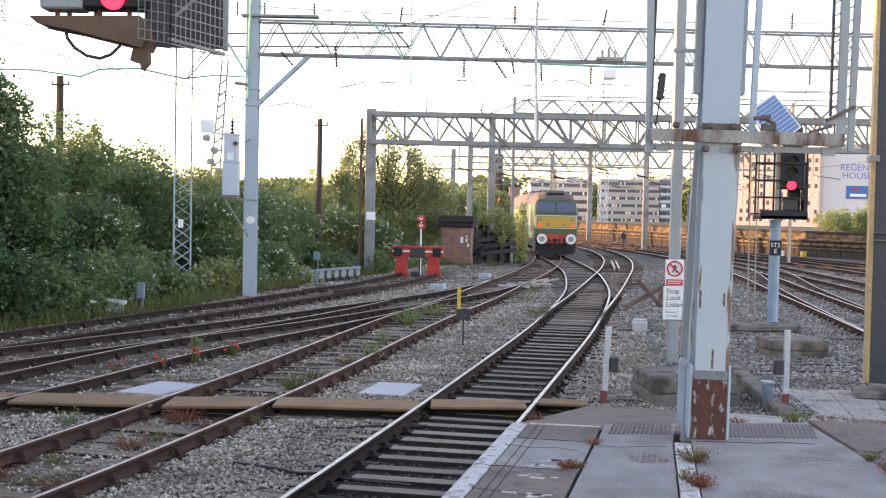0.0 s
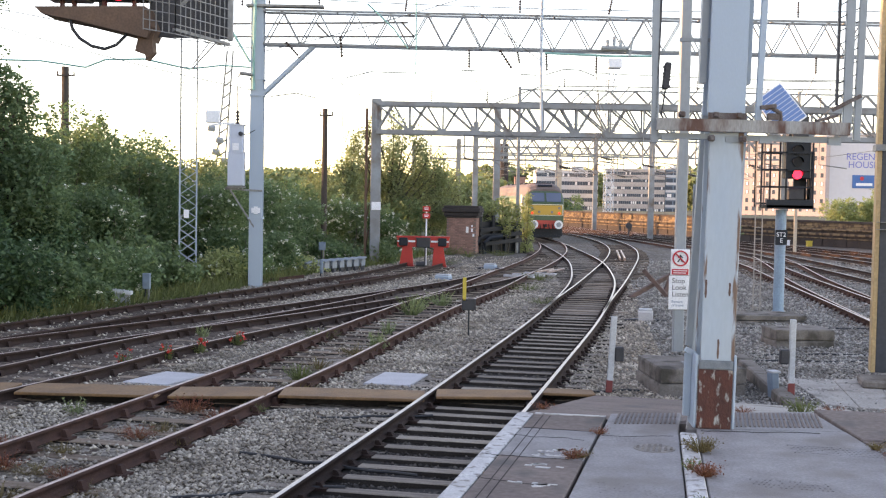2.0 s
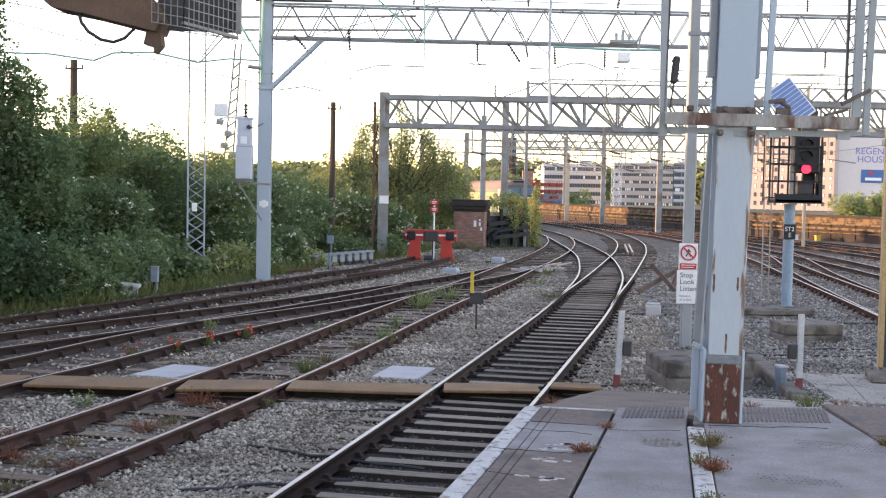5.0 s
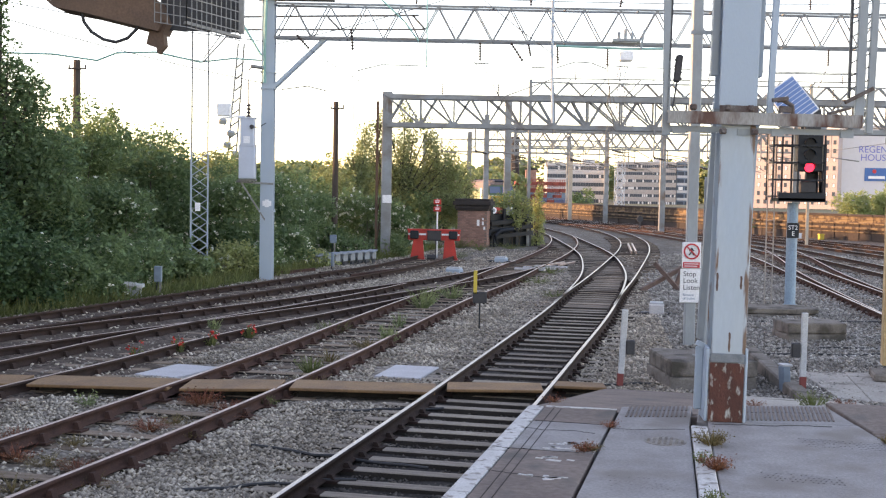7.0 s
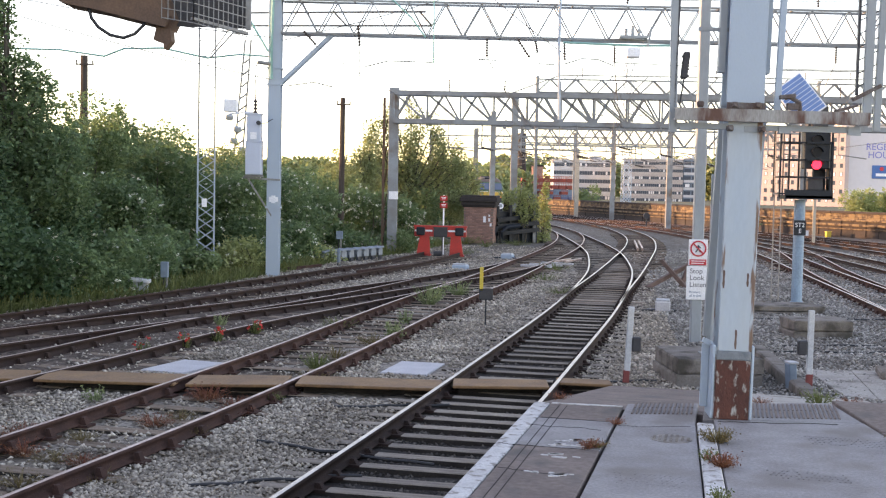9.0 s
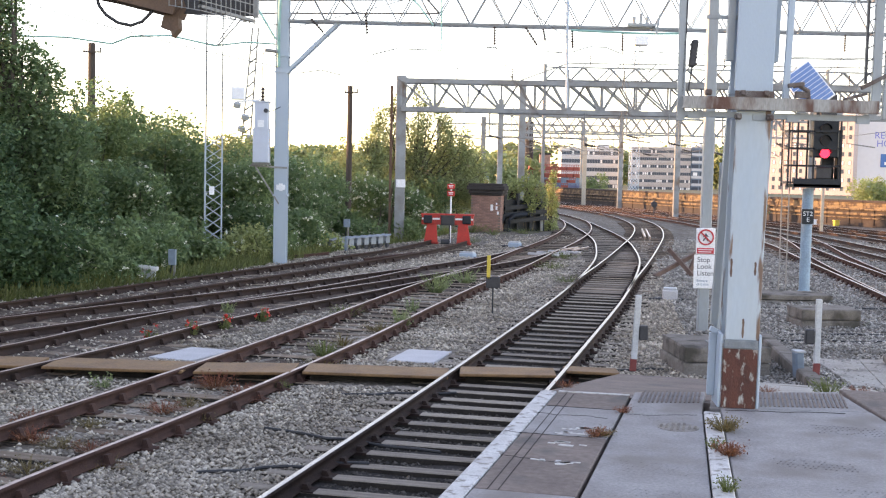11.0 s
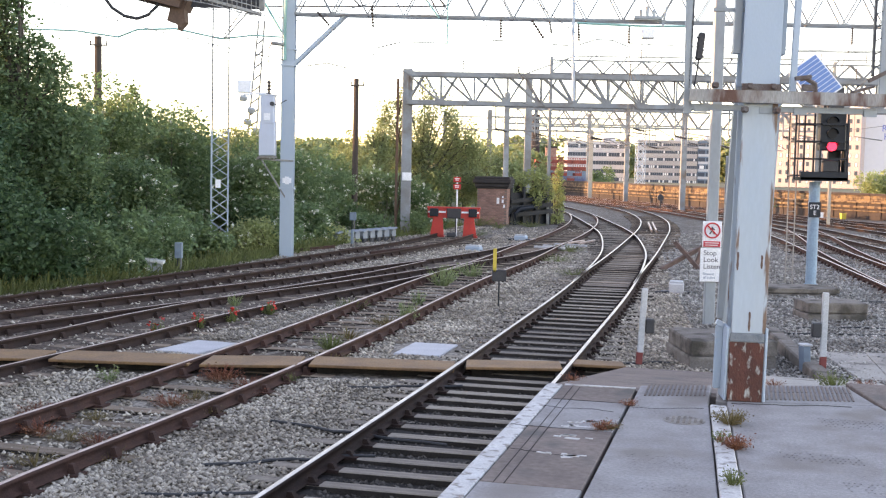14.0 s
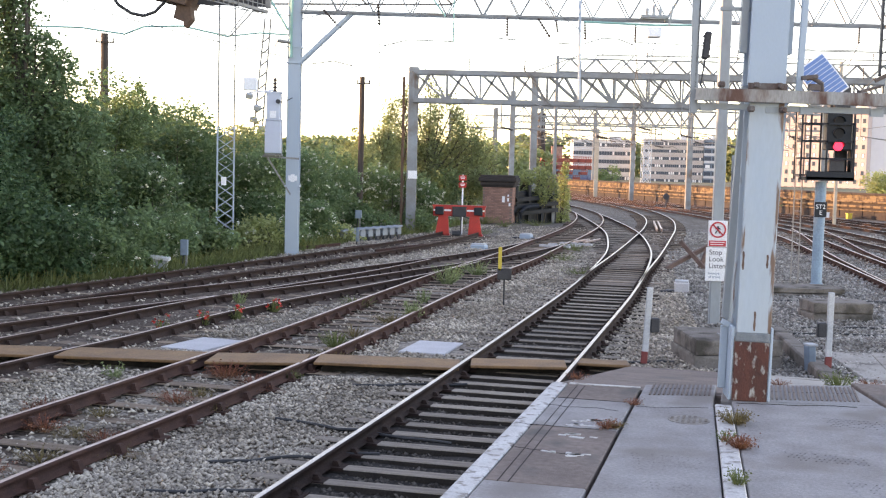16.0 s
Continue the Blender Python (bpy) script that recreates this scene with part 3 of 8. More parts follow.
def track_bed(points, start, end, mat, parent, half=1.0, lift=0.004, name="track_bed"):
    """The darkened stones between and beside the rails."""
    line = line_points(points, start, end, 0.5)
    us = np.linspace(-half, half, 7)
    pts = np.stack([offset(line, u) for u in us], 1)
    z = terrain(pts[..., 0], pts[..., 1]) + lift + np.abs(np.random.default_rng(8).normal(0.012, 0.010, pts.shape[:2]))
    z[:, 0] -= 0.03
    z[:, -1] -= 0.03
    idx = np.arange(pts.shape[0] * 7).reshape(-1, 7)
    faces = np.stack([idx[:-1, :-1], idx[:-1, 1:], idx[1:, 1:], idx[1:, :-1]], -1).reshape(-1, 4)
    tagged(raw(name, np.concatenate([pts, z[..., None]], -1).reshape(-1, 3), faces, mat, parent), kind="stuff")


track_bed(MAIN, -8, 44, DARK_BALLAST, main_line, 1.0)
track_bed(SECOND, -8, 33, BROWN_BED, second_line, 1.15, -0.012)
track_bed(THIRD, 11, 30, BROWN_BED, third_line, 1.3, 0.008)
track_bed(FOURTH, 18, 40, BROWN_BED, fourth_line, 1.3, 0.012)
track_bed(SIDING, 19, 48, BROWN_BED, siding_line, 1.2, 0.004)


# ---- platform ----
PLAT = 0.9
TURN = -12.35


def slab_part(name, u0, u1, v0, v1, mat, parent, top=0.0, thick=0.08, slope=0.0, gap=0.006):
    bm = bmesh.new()
    box(bm, (u1 - u0 - gap, v1 - v0 - gap, thick), ((u0 + u1) / 2, (v0 + v1) / 2, top - thick / 2), bevel=0.008)
    if slope:
        for v in bm.verts:
            v.co.z += slope * (v.co.y - v0)
    return part(name, bm, mat, parent)


def slab_quad(name, corners, mat, parent, top=0.0, thick=0.08):
    """A slab cut to four corners (u, v)."""
    bm = bmesh.new()
    up = [bm.verts.new((u, v, top)) for u, v in corners]
    down = [bm.verts.new((u, v, top - thick)) for u, v in corners]
    bm.faces.new(up)
    bm.faces.new(down[::-1])
    for a in range(4):
        b = (a + 1) % 4
        bm.faces.new((down[a], down[b], up[b], up[a]))
    rim = [e for e in bm.edges if e.verts[0].co.z > top - 0.01 and e.verts[1].co.z > top - 0.01]
    bmesh.ops.bevel(bm, geom=rim, offset=0.008, segments=1, affect="EDGES")
    return part(name, bm, mat, parent)


def make_platform():
    p = thing("platform", (0.6, 10.31, PLAT), TURN, "grey asphalt station platform with a worn white edge", "platform", kind="structure")
    body = bmesh.new()
    box(body, (9.0, 28, 1.15), (4.55, -14.05, -0.09 - 0.575))
    part("platform_body", body, CONCRETE, p)
    right = bmesh.new()
    box(right, (5.6, 1.16, 1.15), (6.25, 0.58, -0.09 - 0.575))
    part("platform_body", right, CONCRETE, p)
    # white coping stones, then slabs between long seams that fan out towards the station
    for k in range(32):
        v1 = -k * 0.62
        slab_part("coping_stone", 0.0, 0.142, v1 - 0.62, v1, WHITE_LINE, p, 0.0, 0.10, gap=0.004)
    for v0, v1, mat in ((-0.70, 0.06, PAVING_WARM), (-1.78, -0.70, PAVING), (-3.39, -1.78, PAVING_WARM), (-5.2, -3.39, PAVING), (-7.2, -5.2, PAVING_WARM), (-20.0, -7.2, PAVING)):
        slab_part("paving_slab", 0.145, 0.760, v0, v1, mat, p)

    def kerb(v, side):
        return 1.390 + 0.128 * side - 0.05 * (v + 0.5)

    def seam(v):
        return 2.685 - 0.21 * v
    slab_quad("paving_slab", [(0.782, -0.745), (1.376, -0.56), (1.376, 0.44), (0.782, 0.20)], PAVING, p, -0.006)
    slab_quad("paving_slab", [(0.782, -20), (kerb(-20, 0) - 0.012, -20), (kerb(-0.57, 0) - 0.012, -0.57), (0.782, -0.757)], PAVING, p, 0.0)
    for k in range(32):
        v1, v0 = -0.52 - k * 0.6, -0.52 - (k + 1) * 0.6 + 0.006
        slab_quad("kerb_stone", [(kerb(v0, 0), v0), (kerb(v0, 1), v0), (kerb(v1, 1), v1), (kerb(v1, 0), v1)], WHITE_LINE, p, 0.006 + 0.003 * (k % 2))
    slab_quad("paving_slab", [(kerb(-20, 1) + 0.010, -20), (seam(-20), -20), (seam(-0.06), -0.06), (kerb(-0.30, 1) + 0.010, -0.30)], PAVING, p, -0.002)
    slab_quad("paving_slab", [(1.43, -0.285), (seam(-0.04), -0.04), (seam(0.86), 0.86), (1.43, 0.46)], PAVING, p, -0.006)
    slab_quad("paving_slab", [(seam(-20) + 0.03, -20), (9.0, -20), (9.0, -0.36), (seam(-0.36) + 0.03, -0.36)], PAVING_WARM, p, -0.012)
    slab_quad("paving_slab", [(seam(-0.34) + 0.035, -0.34), (9.0, -0.34), (9.0, 1.18), (seam(0.90) + 0.035, 1.0)], PAVING_WARM, p, -0.004)
    # chalked lines along the edge
    for u in (0.235, 0.300):
        bm = bmesh.new()
        box(bm, (0.005, 3.3, 0.003), (u, -1.75, 0.001))
        part("scored_line", bm, DARK_BALLAST, p)
    # painted line across the end
    line = bmesh.new()
    box(line, (0.60, 0.05, 0.006), (0.46, -0.03, 0.004), turn=(0, 0, 3))
    part("painted_line", line, WHITE_LINE, p)
    # ribbed warning strips across the end
    for a, b, depth in (((0.86, -0.30), (1.37, -0.13), 0.58), ((1.84, -0.12), (2.56, 0.06), 0.70)):
        strip = bmesh.new()
        run = math.hypot(b[0] - a[0], b[1] - a[1])
        n = int(run / 0.036)
        for k in range(n):
            f = (k + 0.5) / n
            for m in range(2):
                box(strip, (0.016, depth / 2 - 0.03, 0.008), (a[0] + (b[0] - a[0]) * f - 0.02, a[1] + (b[1] - a[1]) * f + depth * (m + 0.5) / 2, -0.002))
        part("ribbed_strip", strip, PAVING_WARM, p)
    # patches of fine ribs worn into the asphalt
    rr = random.Random(12)
    for u, v, n, rows in ((2.62, -0.75, 26, 5), (1.05, -0.86, 14, 3), (2.15, -2.0, 16, 4), (1.15, -2.4, 14, 5), (1.2, -3.1, 10, 3), (2.5, -2.7, 16, 4)):
        strip = bmesh.new()
        for m in range(rows):
            for k in range(n):
                if rr.random() < 0.75:
                    box(strip, (0.012, 0.05, 0.003), (u - n * 0.016 + k * 0.032 + m * 0.01, v - m * 0.065, 0.0), turn=(0, 0, rr.uniform(-10, -6)))
        part("rib", strip, PAVING, p)
    # worn painted marks on the edge slab
    rng = random.Random(4)
    for v in (-1.52, -1.68, -2.05, -2.62):
        bm = bmesh.new()
        for k in range(9):
            box(bm, (rng.uniform(0.03, 0.11), rng.uniform(0.015, 0.05), 0.004), (0.50 + rng.uniform(-0.10, 0.13), v + rng.uniform(-0.05, 0.05), 0.002), turn=(0, 0, rng.uniform(-20, 20)))
        part("worn_marking", bm, WHITE_LINE, p)
    # cracks in the slabs
    for pts in ([(0.15, -1.0), (0.3, -1.06), (0.52, -1.02), (0.74, -1.1)], [(0.16, -2.52), (0.35, -2.55), (0.5, -2.60), (0.6, -2.58)], [(1.55, -0.40), (1.8, -0.34), (2.05, -0.30), (2.3, -0.22), (2.54, -0.20)], [(2.9, -0.5), (3.0, -0.3), (3.1, 0.05), (3.5, 0.2)], [(3.2, -1.6), (3.4, -1.4), (3.6, -1.5), (3.9, -1.2)], [(0.16, -0.70), (0.45, -0.69), (0.75, -0.71)], [(0.80, -0.84), (1.0, -0.82), (1.2, -0.74), (1.37, -0.68)], [(0.02, -1.76), (0.1, -1.78), (0.3, -1.785), (0.75, -1.79)]):
        bm = bmesh.new()
        pts3 = []
        rc = random.Random(int(pts[0][0] * 100) + 3)
        for (a, b), (c2, d2) in zip(pts[:-1], pts[1:]):
            for k in range(5):
                f = k / 5
                pts3.append((a + (c2 - a) * f + rc.uniform(-0.012, 0.012), b + (d2 - b) * f + rc.uniform(-0.012, 0.012), -0.002))
        tube(bm, pts3, 0.005, 4)
        part("crack", bm, DARK_BALLAST, p)
    # manhole cover
    bm = bmesh.new()
    rod(bm, (1.225, -1.21, -0.03), (1.225, -1.21, 0.004), 0.155, sides=28)
    for k in range(7):
        for j in range(7):
            if math.hypot(k - 3, j - 3) < 3.3:
                box(bm, (0.022, 0.014, 0.008), (1.225 + (k - 3) * 0.041, -1.21 + (j - 3) * 0.038, 0.007))
    part("manhole_cover", bm, IRON_COVER, p, "round cast-iron manhole cover")
    # ramp down to the tracks
    ramp = bmesh.new()
    prism(ramp, [(0.0, -1.1), (6.9, -1.1), (6.9, -0.92), (0.0, 0.0)], 3.45)
    bmesh.ops.rotate(ramp, verts=ramp.verts, cent=(0, 0, 0), matrix=Matrix.Rotation(radians(90), 3, "Z"))
    bmesh.ops.translate(ramp, verts=ramp.verts, vec=(1.73, 0.01, -0.025))
    part("ramp", ramp, PAVING_WARM, p, "worn concrete ramp at the platform end")
    for k in range(5):
        slab_part("ramp_slab", 0.02, 1.55, 0.45 + k * 1.28, 0.45 + (k + 1) * 1.28, PAVING_WARM, p, -0.02 - 0.133 * (0.45 + k * 1.28), 0.03, -0.133)
        slab_part("ramp_slab", 1.57, 3.42, 0.45 + k * 1.28, 0.45 + (k + 1) * 1.28, PALE_RAMP if k else PAVING_WARM, p, -0.02 - 0.133 * (0.45 + k * 1.28), 0.03, -0.133)
    return p


platform = make_platform()


def make_crossing():
    c = thing("board_crossing", (0, 0, 0), 0, "brown timber foot crossing laid between the rails", "crossing", kind="structure")
    for x0, x1, y0, y1 in ((-9.4, -6.10, 16.25, 17.05), (-5.92, -3.98, 16.22, 17.05), (-3.82, -2.48, 16.20, 17.02), (-2.33, -0.33, 16.30, 17.05), (-0.17, 1.17, 16.55, 17.2), (1.33, 2.1, 17.0, 17.45)):
        bm = bmesh.new()
        box(bm, (x1 - x0, y1 - y0, 0.04), ((x0 + x1) / 2, (y0 + y1) / 2, -0.03), bevel=0.008)
        for v in bm.verts:
            v.co.z += 0.012 * math.sin(v.co.x * 2.1)
        part("board", bm, BOARD, c)
        bm = bmesh.new()
        for k in range(2):
            box(bm, (x1 - x0 - 0.16, 0.10, 0.14), ((x0 + x1) / 2, y0 + 0.34 + k * 0.28, -0.13))
        part("bearer", bm, SHADED_TIMBER, c)


make_crossing()


def concrete_slab(place, size, turn, label):
    s = thing("cover_slab", place, turn, label, "concrete slab", "pale slabs beside the crossing")
    bm = bmesh.new()
    box(bm, size, (0, 0, size[2] / 2), bevel=0.01)
    part("slab", bm, SLAB, s)


concrete_slab((-0.83, 19.05, GROUND - 0.02), (0.74, 1.25, 0.07), -12, "pale concrete cover slab lying on ballast")
concrete_slab((-4.42, 18.65, GROUND - 0.02), (0.76, 1.2, 0.07), -20, "pale concrete cover slab between two tracks")


def scatter_stones():
    """Loose ballast: small faceted stones strewn between and beside the near tracks."""
    rng = np.random.default_rng(11)
    n = 230000
    y = 7.5 + 54 * rng.random(n) ** 2.0
    x = rng.uniform(-0.42, 0.36, n) * y
    lines = [MAIN, SECOND, THIRD, FOURTH, SIDING]
    keep = np.ones(n, bool)
    grid = np.linspace(0, 66, 133)
    for pts in lines[:2]:
        cx = np.interp(y, grid, [spline(pts, g) for g in grid])
        d = np.abs(x - cx)
        keep &= ~(np.abs(d - 0.75) < 0.09)
        keep &= ~((d < 0.72) & (rng.random(n) < (0.2 if pts is MAIN else 0.82)))
    c, s = math.cos(radians(TURN)), math.sin(radians(TURN))
    u = (x - 0.6) * c + (y - 10.31) * s
    v = -(x - 0.6) * s + (y - 10.31) * c
    keep &= ~((u > -0.02) & (v < 7.0) & ~((u > 3.5) & (v > 3.0)))
    keep &= ~((y > 16.1) & (y < 17.3) & (x < 2.1))
    keep &= ~((np.abs(x + 0.83) < 0.55) & (np.abs(y - 19.05) < 0.75)) & ~((np.abs(x + 4.42) < 0.62) & (np.abs(y - 18.65) < 0.75))
    keep &= terrain(x, y) < GROUND + 0.25
    for pts in lines[2:]:
        cx = np.interp(y, grid, [spline(pts, g) for g in grid])
        keep &= ~((np.abs(x - cx) < 1.3) & (rng.random(n) < 0.86) & (y > pts[0][1]))
    x, y = x[keep], y[keep]
    n = len(x)
    r = (0.016 + 0.034 * rng.random(n) ** 1.6) * (0.82 + y / 90)
    in_main = np.abs(x - np.interp(y, grid, [spline(MAIN, g) for g in grid])) < 0.72
    z = terrain(x, y) + np.where(in_main, 0.004, 0.012) + rng.uniform(-0.004, 0.03, n) * np.where(in_main, 0.5, 1.0)
    base = np.array([[1, 0, 0], [-0.5, 0.87, 0], [-0.5, -0.87, 0], [0.2, 0.1, 0.6], [-0.1, 0.0, -0.6]])
    a = rng.uniform(0, 6.28, n)
    jit = rng.uniform(0.6, 1.35, (n, 5, 1))
    pts = base[None] * jit
    ca, sa = np.cos(a)[:, None], np.sin(a)[:, None]
    px = pts[..., 0] * ca - pts[..., 1] * sa
    py = pts[..., 0] * sa + pts[..., 1] * ca
    tilt = rng.normal(0, 0.4, (n, 1))
    pz = pts[..., 2] + px * tilt
    verts = np.stack([x[:, None] + px * r[:, None], y[:, None] + py * r[:, None], z[:, None] + pz * r[:, None]], -1).reshape(-1, 3)
    f = np.array([[0, 1, 3], [1, 2, 3], [2, 0, 3], [1, 0, 4], [2, 1, 4], [0, 2, 4]])
    faces = (f[None] + (np.arange(n) * 5)[:, None, None]).reshape(-1, 3)
    own = np.repeat(in_main, 6)
    east = np.repeat((x > 3.2 + 0.12 * (y - 16)) & (y > 16), 6) & ~own
    tagged(raw("ballast_stones", verts, faces[east], DULL_STONES), "dull blue-grey crushed stone beside the signal", "ballast", kind="stuff")
    tagged(raw("oily_stones", verts, faces[own], DARK_STONES, main_line), kind="stuff")
    tagged(raw("ballast_stones", verts, faces[~own & ~east], STONES), "loose grey crushed stone between the sleepers", "ballast", kind="stuff")


scatter_stones()


# ---- parapet and town ----
PARAPET = [(33.0, 71), (29.3, 80.5), (26.2, 87), (23.4, 93), (18.8, 110), (15.4, 123), (10.8, 141), (4.5, 160)]
WARM_STONE = material("parapet_brick", (0.17, 0.12, 0.068), 0.9, second=(0.055, 0.035, 0.026), scale=2.4, amount=0.95, bump=0.5, bump_scale=12, stain=(0.14, 0.10, 0.08), stain_scale=0.5, stain_at=0.58)
# dark coping brown; on the lower panels it also paints in their shade
WARM_DARK = material("coping_and_shaded_base", (0.040, 0.029, 0.026), 0.9, second=(0.028, 0.022, 0.020), scale=1.2, amount=0.6, bump=0.4)


def make_parapet():
    w = thing("parapet_wall", (0, 0, 0), 0, "long weathered brick parapet with a dark coping, lit by low sun", "wall", kind="structure")
    for (x0, y0), (x1, y1) in zip(PARAPET[:-1], PARAPET[1:]):
        d = math.hypot(x1 - x0, y1 - y0)
        ang = math.degrees(math.atan2(y1 - y0, x1 - x0))
        n = 3
        for k in range(n):
            m = pose((x0 * (n - k - 0.5) + x1 * (k + 0.5)) / n, (y0 * (n - k - 0.5) + y1 * (k + 0.5)) / n, 0, 0, 0, ang)
            # trough, pipe and bracket are invented relief, to streak the sunlit face
            for name, size, z, mat, back in (("lower_panel", (d / n - 0.01, 0.55, 1.20), 0.38, WARM_DARK, 0.05), ("wall_panel", (d / n - 0.01, 0.35, 0.66), 1.20, WARM_STONE, 0), ("string_course", (d / n - 0.01, 0.46, 0.07), 1.28, WARM_STONE, 0), ("coping", (d / n - 0.02, 0.54, 0.17), 1.56, WARM_DARK, 0), ("ledge", (d / n - 0.01, 0.80, 0.10), 1.00, WARM_STONE, 0.10), ("cable_trough", (d / n - 0.01, 0.16, 0.16), 0.68, WARM_STONE, 0.40), ("pipe", (d / n - 0.01, 0.09, 0.08), 0.40, WARM_STONE, 0.37), ("bracket", (0.14, 0.5, 1.1), 0.45, WARM_DARK, 0.14)):
                bm = bmesh.new()
                box(bm, size, (0, back, z), bevel=0.02)
                o = part(name, bm, mat, w)
                o.matrix_basis = m


make_parapet()

PALE_PANEL = material("pale_cladding", (0.55, 0.55, 0.56), 0.7, second=(0.47, 0.47, 0.48), scale=0.3, amount=0.5)
PINK_RENDER = material("pink_render", (0.52, 0.41, 0.38), 0.85, second=(0.47, 0.37, 0.345), scale=0.25, amount=0.5)
WHITE_RENDER = material("white_render", (0.64, 0.60, 0.625), 0.85, second=(0.60, 0.565, 0.585), scale=0.06, amount=0.5, speckle=0.03)
FAR_GLASS = material("window_glass", (0.05, 0.065, 0.085), 0.3, second=(0.08, 0.10, 0.125), scale=0.4, amount=0.5, spec=0.2)
BLUE_GREY = material("blue_grey_panel", (0.16, 0.22, 0.28), 0.6, second=(0.13, 0.18, 0.23), scale=0.4, amount=0.5)
OFFICE_WALL = material("office_concrete", (0.44, 0.40, 0.385), 0.8, second=(0.38, 0.35, 0.335), scale=0.2, amount=0.5)
BLIND = material("window_blind", (0.75, 0.75, 0.74), 0.7)


def block_building(place, w, d, h, floors, bays, wall_mat, label, turn=0, band=None, below=6.0, glass_h=0.5, seed=1, ribs=True, blinds=0.12, win_w=0.84):
    """A slab block: storeys of windows set in bands, parapet roof; every window is a part with its frame."""
    b = thing("office_building", place, turn, label, "building", "town buildings")
    bm = bmesh.new()
    box(bm, (w, d, h + below), (0, d / 2, (h - below) / 2), bevel=0.05)
    part("wall", bm, wall_mat, b)
    bm = bmesh.new()
    box(bm, (w + 0.4, d + 0.4, 0.35), (0, d / 2, h + 0.17), bevel=0.05)
    box(bm, (w * 0.18, d * 0.4, 2.0), (w * 0.2, d / 2, h + 1.2))
    part("roof", bm, PALE_PANEL, b)
    rng = random.Random(seed)
    fh = h / floors
    bw = w / bays
    win = bmesh.new()
    box(win, (bw * win_w, 0.10, fh * glass_h), (0, 0, 0))
    win_mesh = finish(win, "window", FAR_GLASS)
    blind = bmesh.new()
    box(blind, (bw * win_w * 0.7, 0.05, fh * glass_h * 0.85), (0, 0, 0))
    blind_mesh = finish(blind, "blind", BLIND)
    for f in range(floors):
        z = (f + 0.48) * fh
        if band:
            s = bmesh.new()
            box(s, (w + 0.15, 0.3, fh * 0.34), (0, -0.08, f * fh + fh * 0.06), bevel=0.02)
            part("spandrel", s, band, b)
        for k in range(bays):
            o = new("window", win_mesh)
            o.parent = b
            o.matrix_basis = pose(-w / 2 + (k + 0.5) * bw, -0.03, z)
            if rng.random() < blinds:
                q = new("blind", blind_mesh)
                q.parent = b
                q.matrix_basis = pose(-w / 2 + (k + 0.5) * bw, -0.09, z)
    return b


FAR = 1.75       # the office blocks stand about half a kilometre off


def beyond(x, y, z, k):
    """A place k times as far from the platform end."""
    return (x * k, y * k, 2.727 + (z - 2.727) * k)


block_building(beyond(28.6, 300, 0, FAR), 15.4 * FAR, 20, 10.2 * FAR, 5, 24, PALE_PANEL, "long low office block with ribbon windows", band=PALE_PANEL, seed=2, blinds=0.12, win_w=0.95, glass_h=0.46)
block_building(beyond(43.4, 286, 0, FAR), 14.0 * FAR, 22, 10.4 * FAR, 6, 30, OFFICE_WALL, "six-storey concrete office block, some blinds drawn", turn=-10, band=OFFICE_WALL, seed=5, blinds=0.26, win_w=0.92, glass_h=0.40)
block_building(beyond(52.3, 285, 0, FAR), 3.6 * FAR, 16, 10.6 * FAR, 6, 2, BLUE_GREY, "blue-grey stair tower beside the office block", band=PALE_PANEL, seed=6)
pink = block_building(beyond(46.5, 178, -1, 2.2), 37.0, 26, 30.0, 11, 17, PINK_RENDER, "pink rendered block with small windows, warm in low sun", turn=-30, seed=8, glass_h=0.50, blinds=0.40, win_w=0.42)
white = thing("hotel_building", beyond(62.0, 176, -1, 2.2), 0, "tall white rendered gable wall with blue lettering", "building", "town buildings")
bm = bmesh.new()
box(bm, (36.5, 35, 44), (0, 17.5, 8.8), bevel=0.1)
part("wall", bm, WHITE_RENDER, white)
bm = bmesh.new()
box(bm, (37.2, 36, 0.9), (0, 17.5, 31.2))
part("roof", bm, PALE_PANEL, white)
BLUE_LETTER = material("blue_lettering", (0.16, 0.18, 0.50), 0.6)
text_on(white, "REGENT", 3.0, (-10.2, -0.1, 23.0), BLUE_LETTER)
text_on(white, "HOUSE", 3.0, (-9.5, -0.1, 20.4), BLUE_LETTER)
bm = bmesh.new()
box(bm, (8.0, 0.2, 4.2), (-4.0, -0.12, 16.0), bevel=0.05)
sign_panel = part("sign_panel", bm, material("blue_sign", (0.03, 0.13, 0.36), 0.5), white, "blue hotel sign with a red mark")
bm = bmesh.new()
box(bm, (5.2, 0.1, 0.9), (-4.2, -0.3, 15.1))
part("bar", bm, SIGN_WHITE, sign_panel)
bm = bmesh.new()
rod(bm, (-5.0, -0.3, 17.0), (-5.0, -0.38, 17.0), 0.66, sides=14)
part("mark", bm, SIGN_RED, sign_panel)


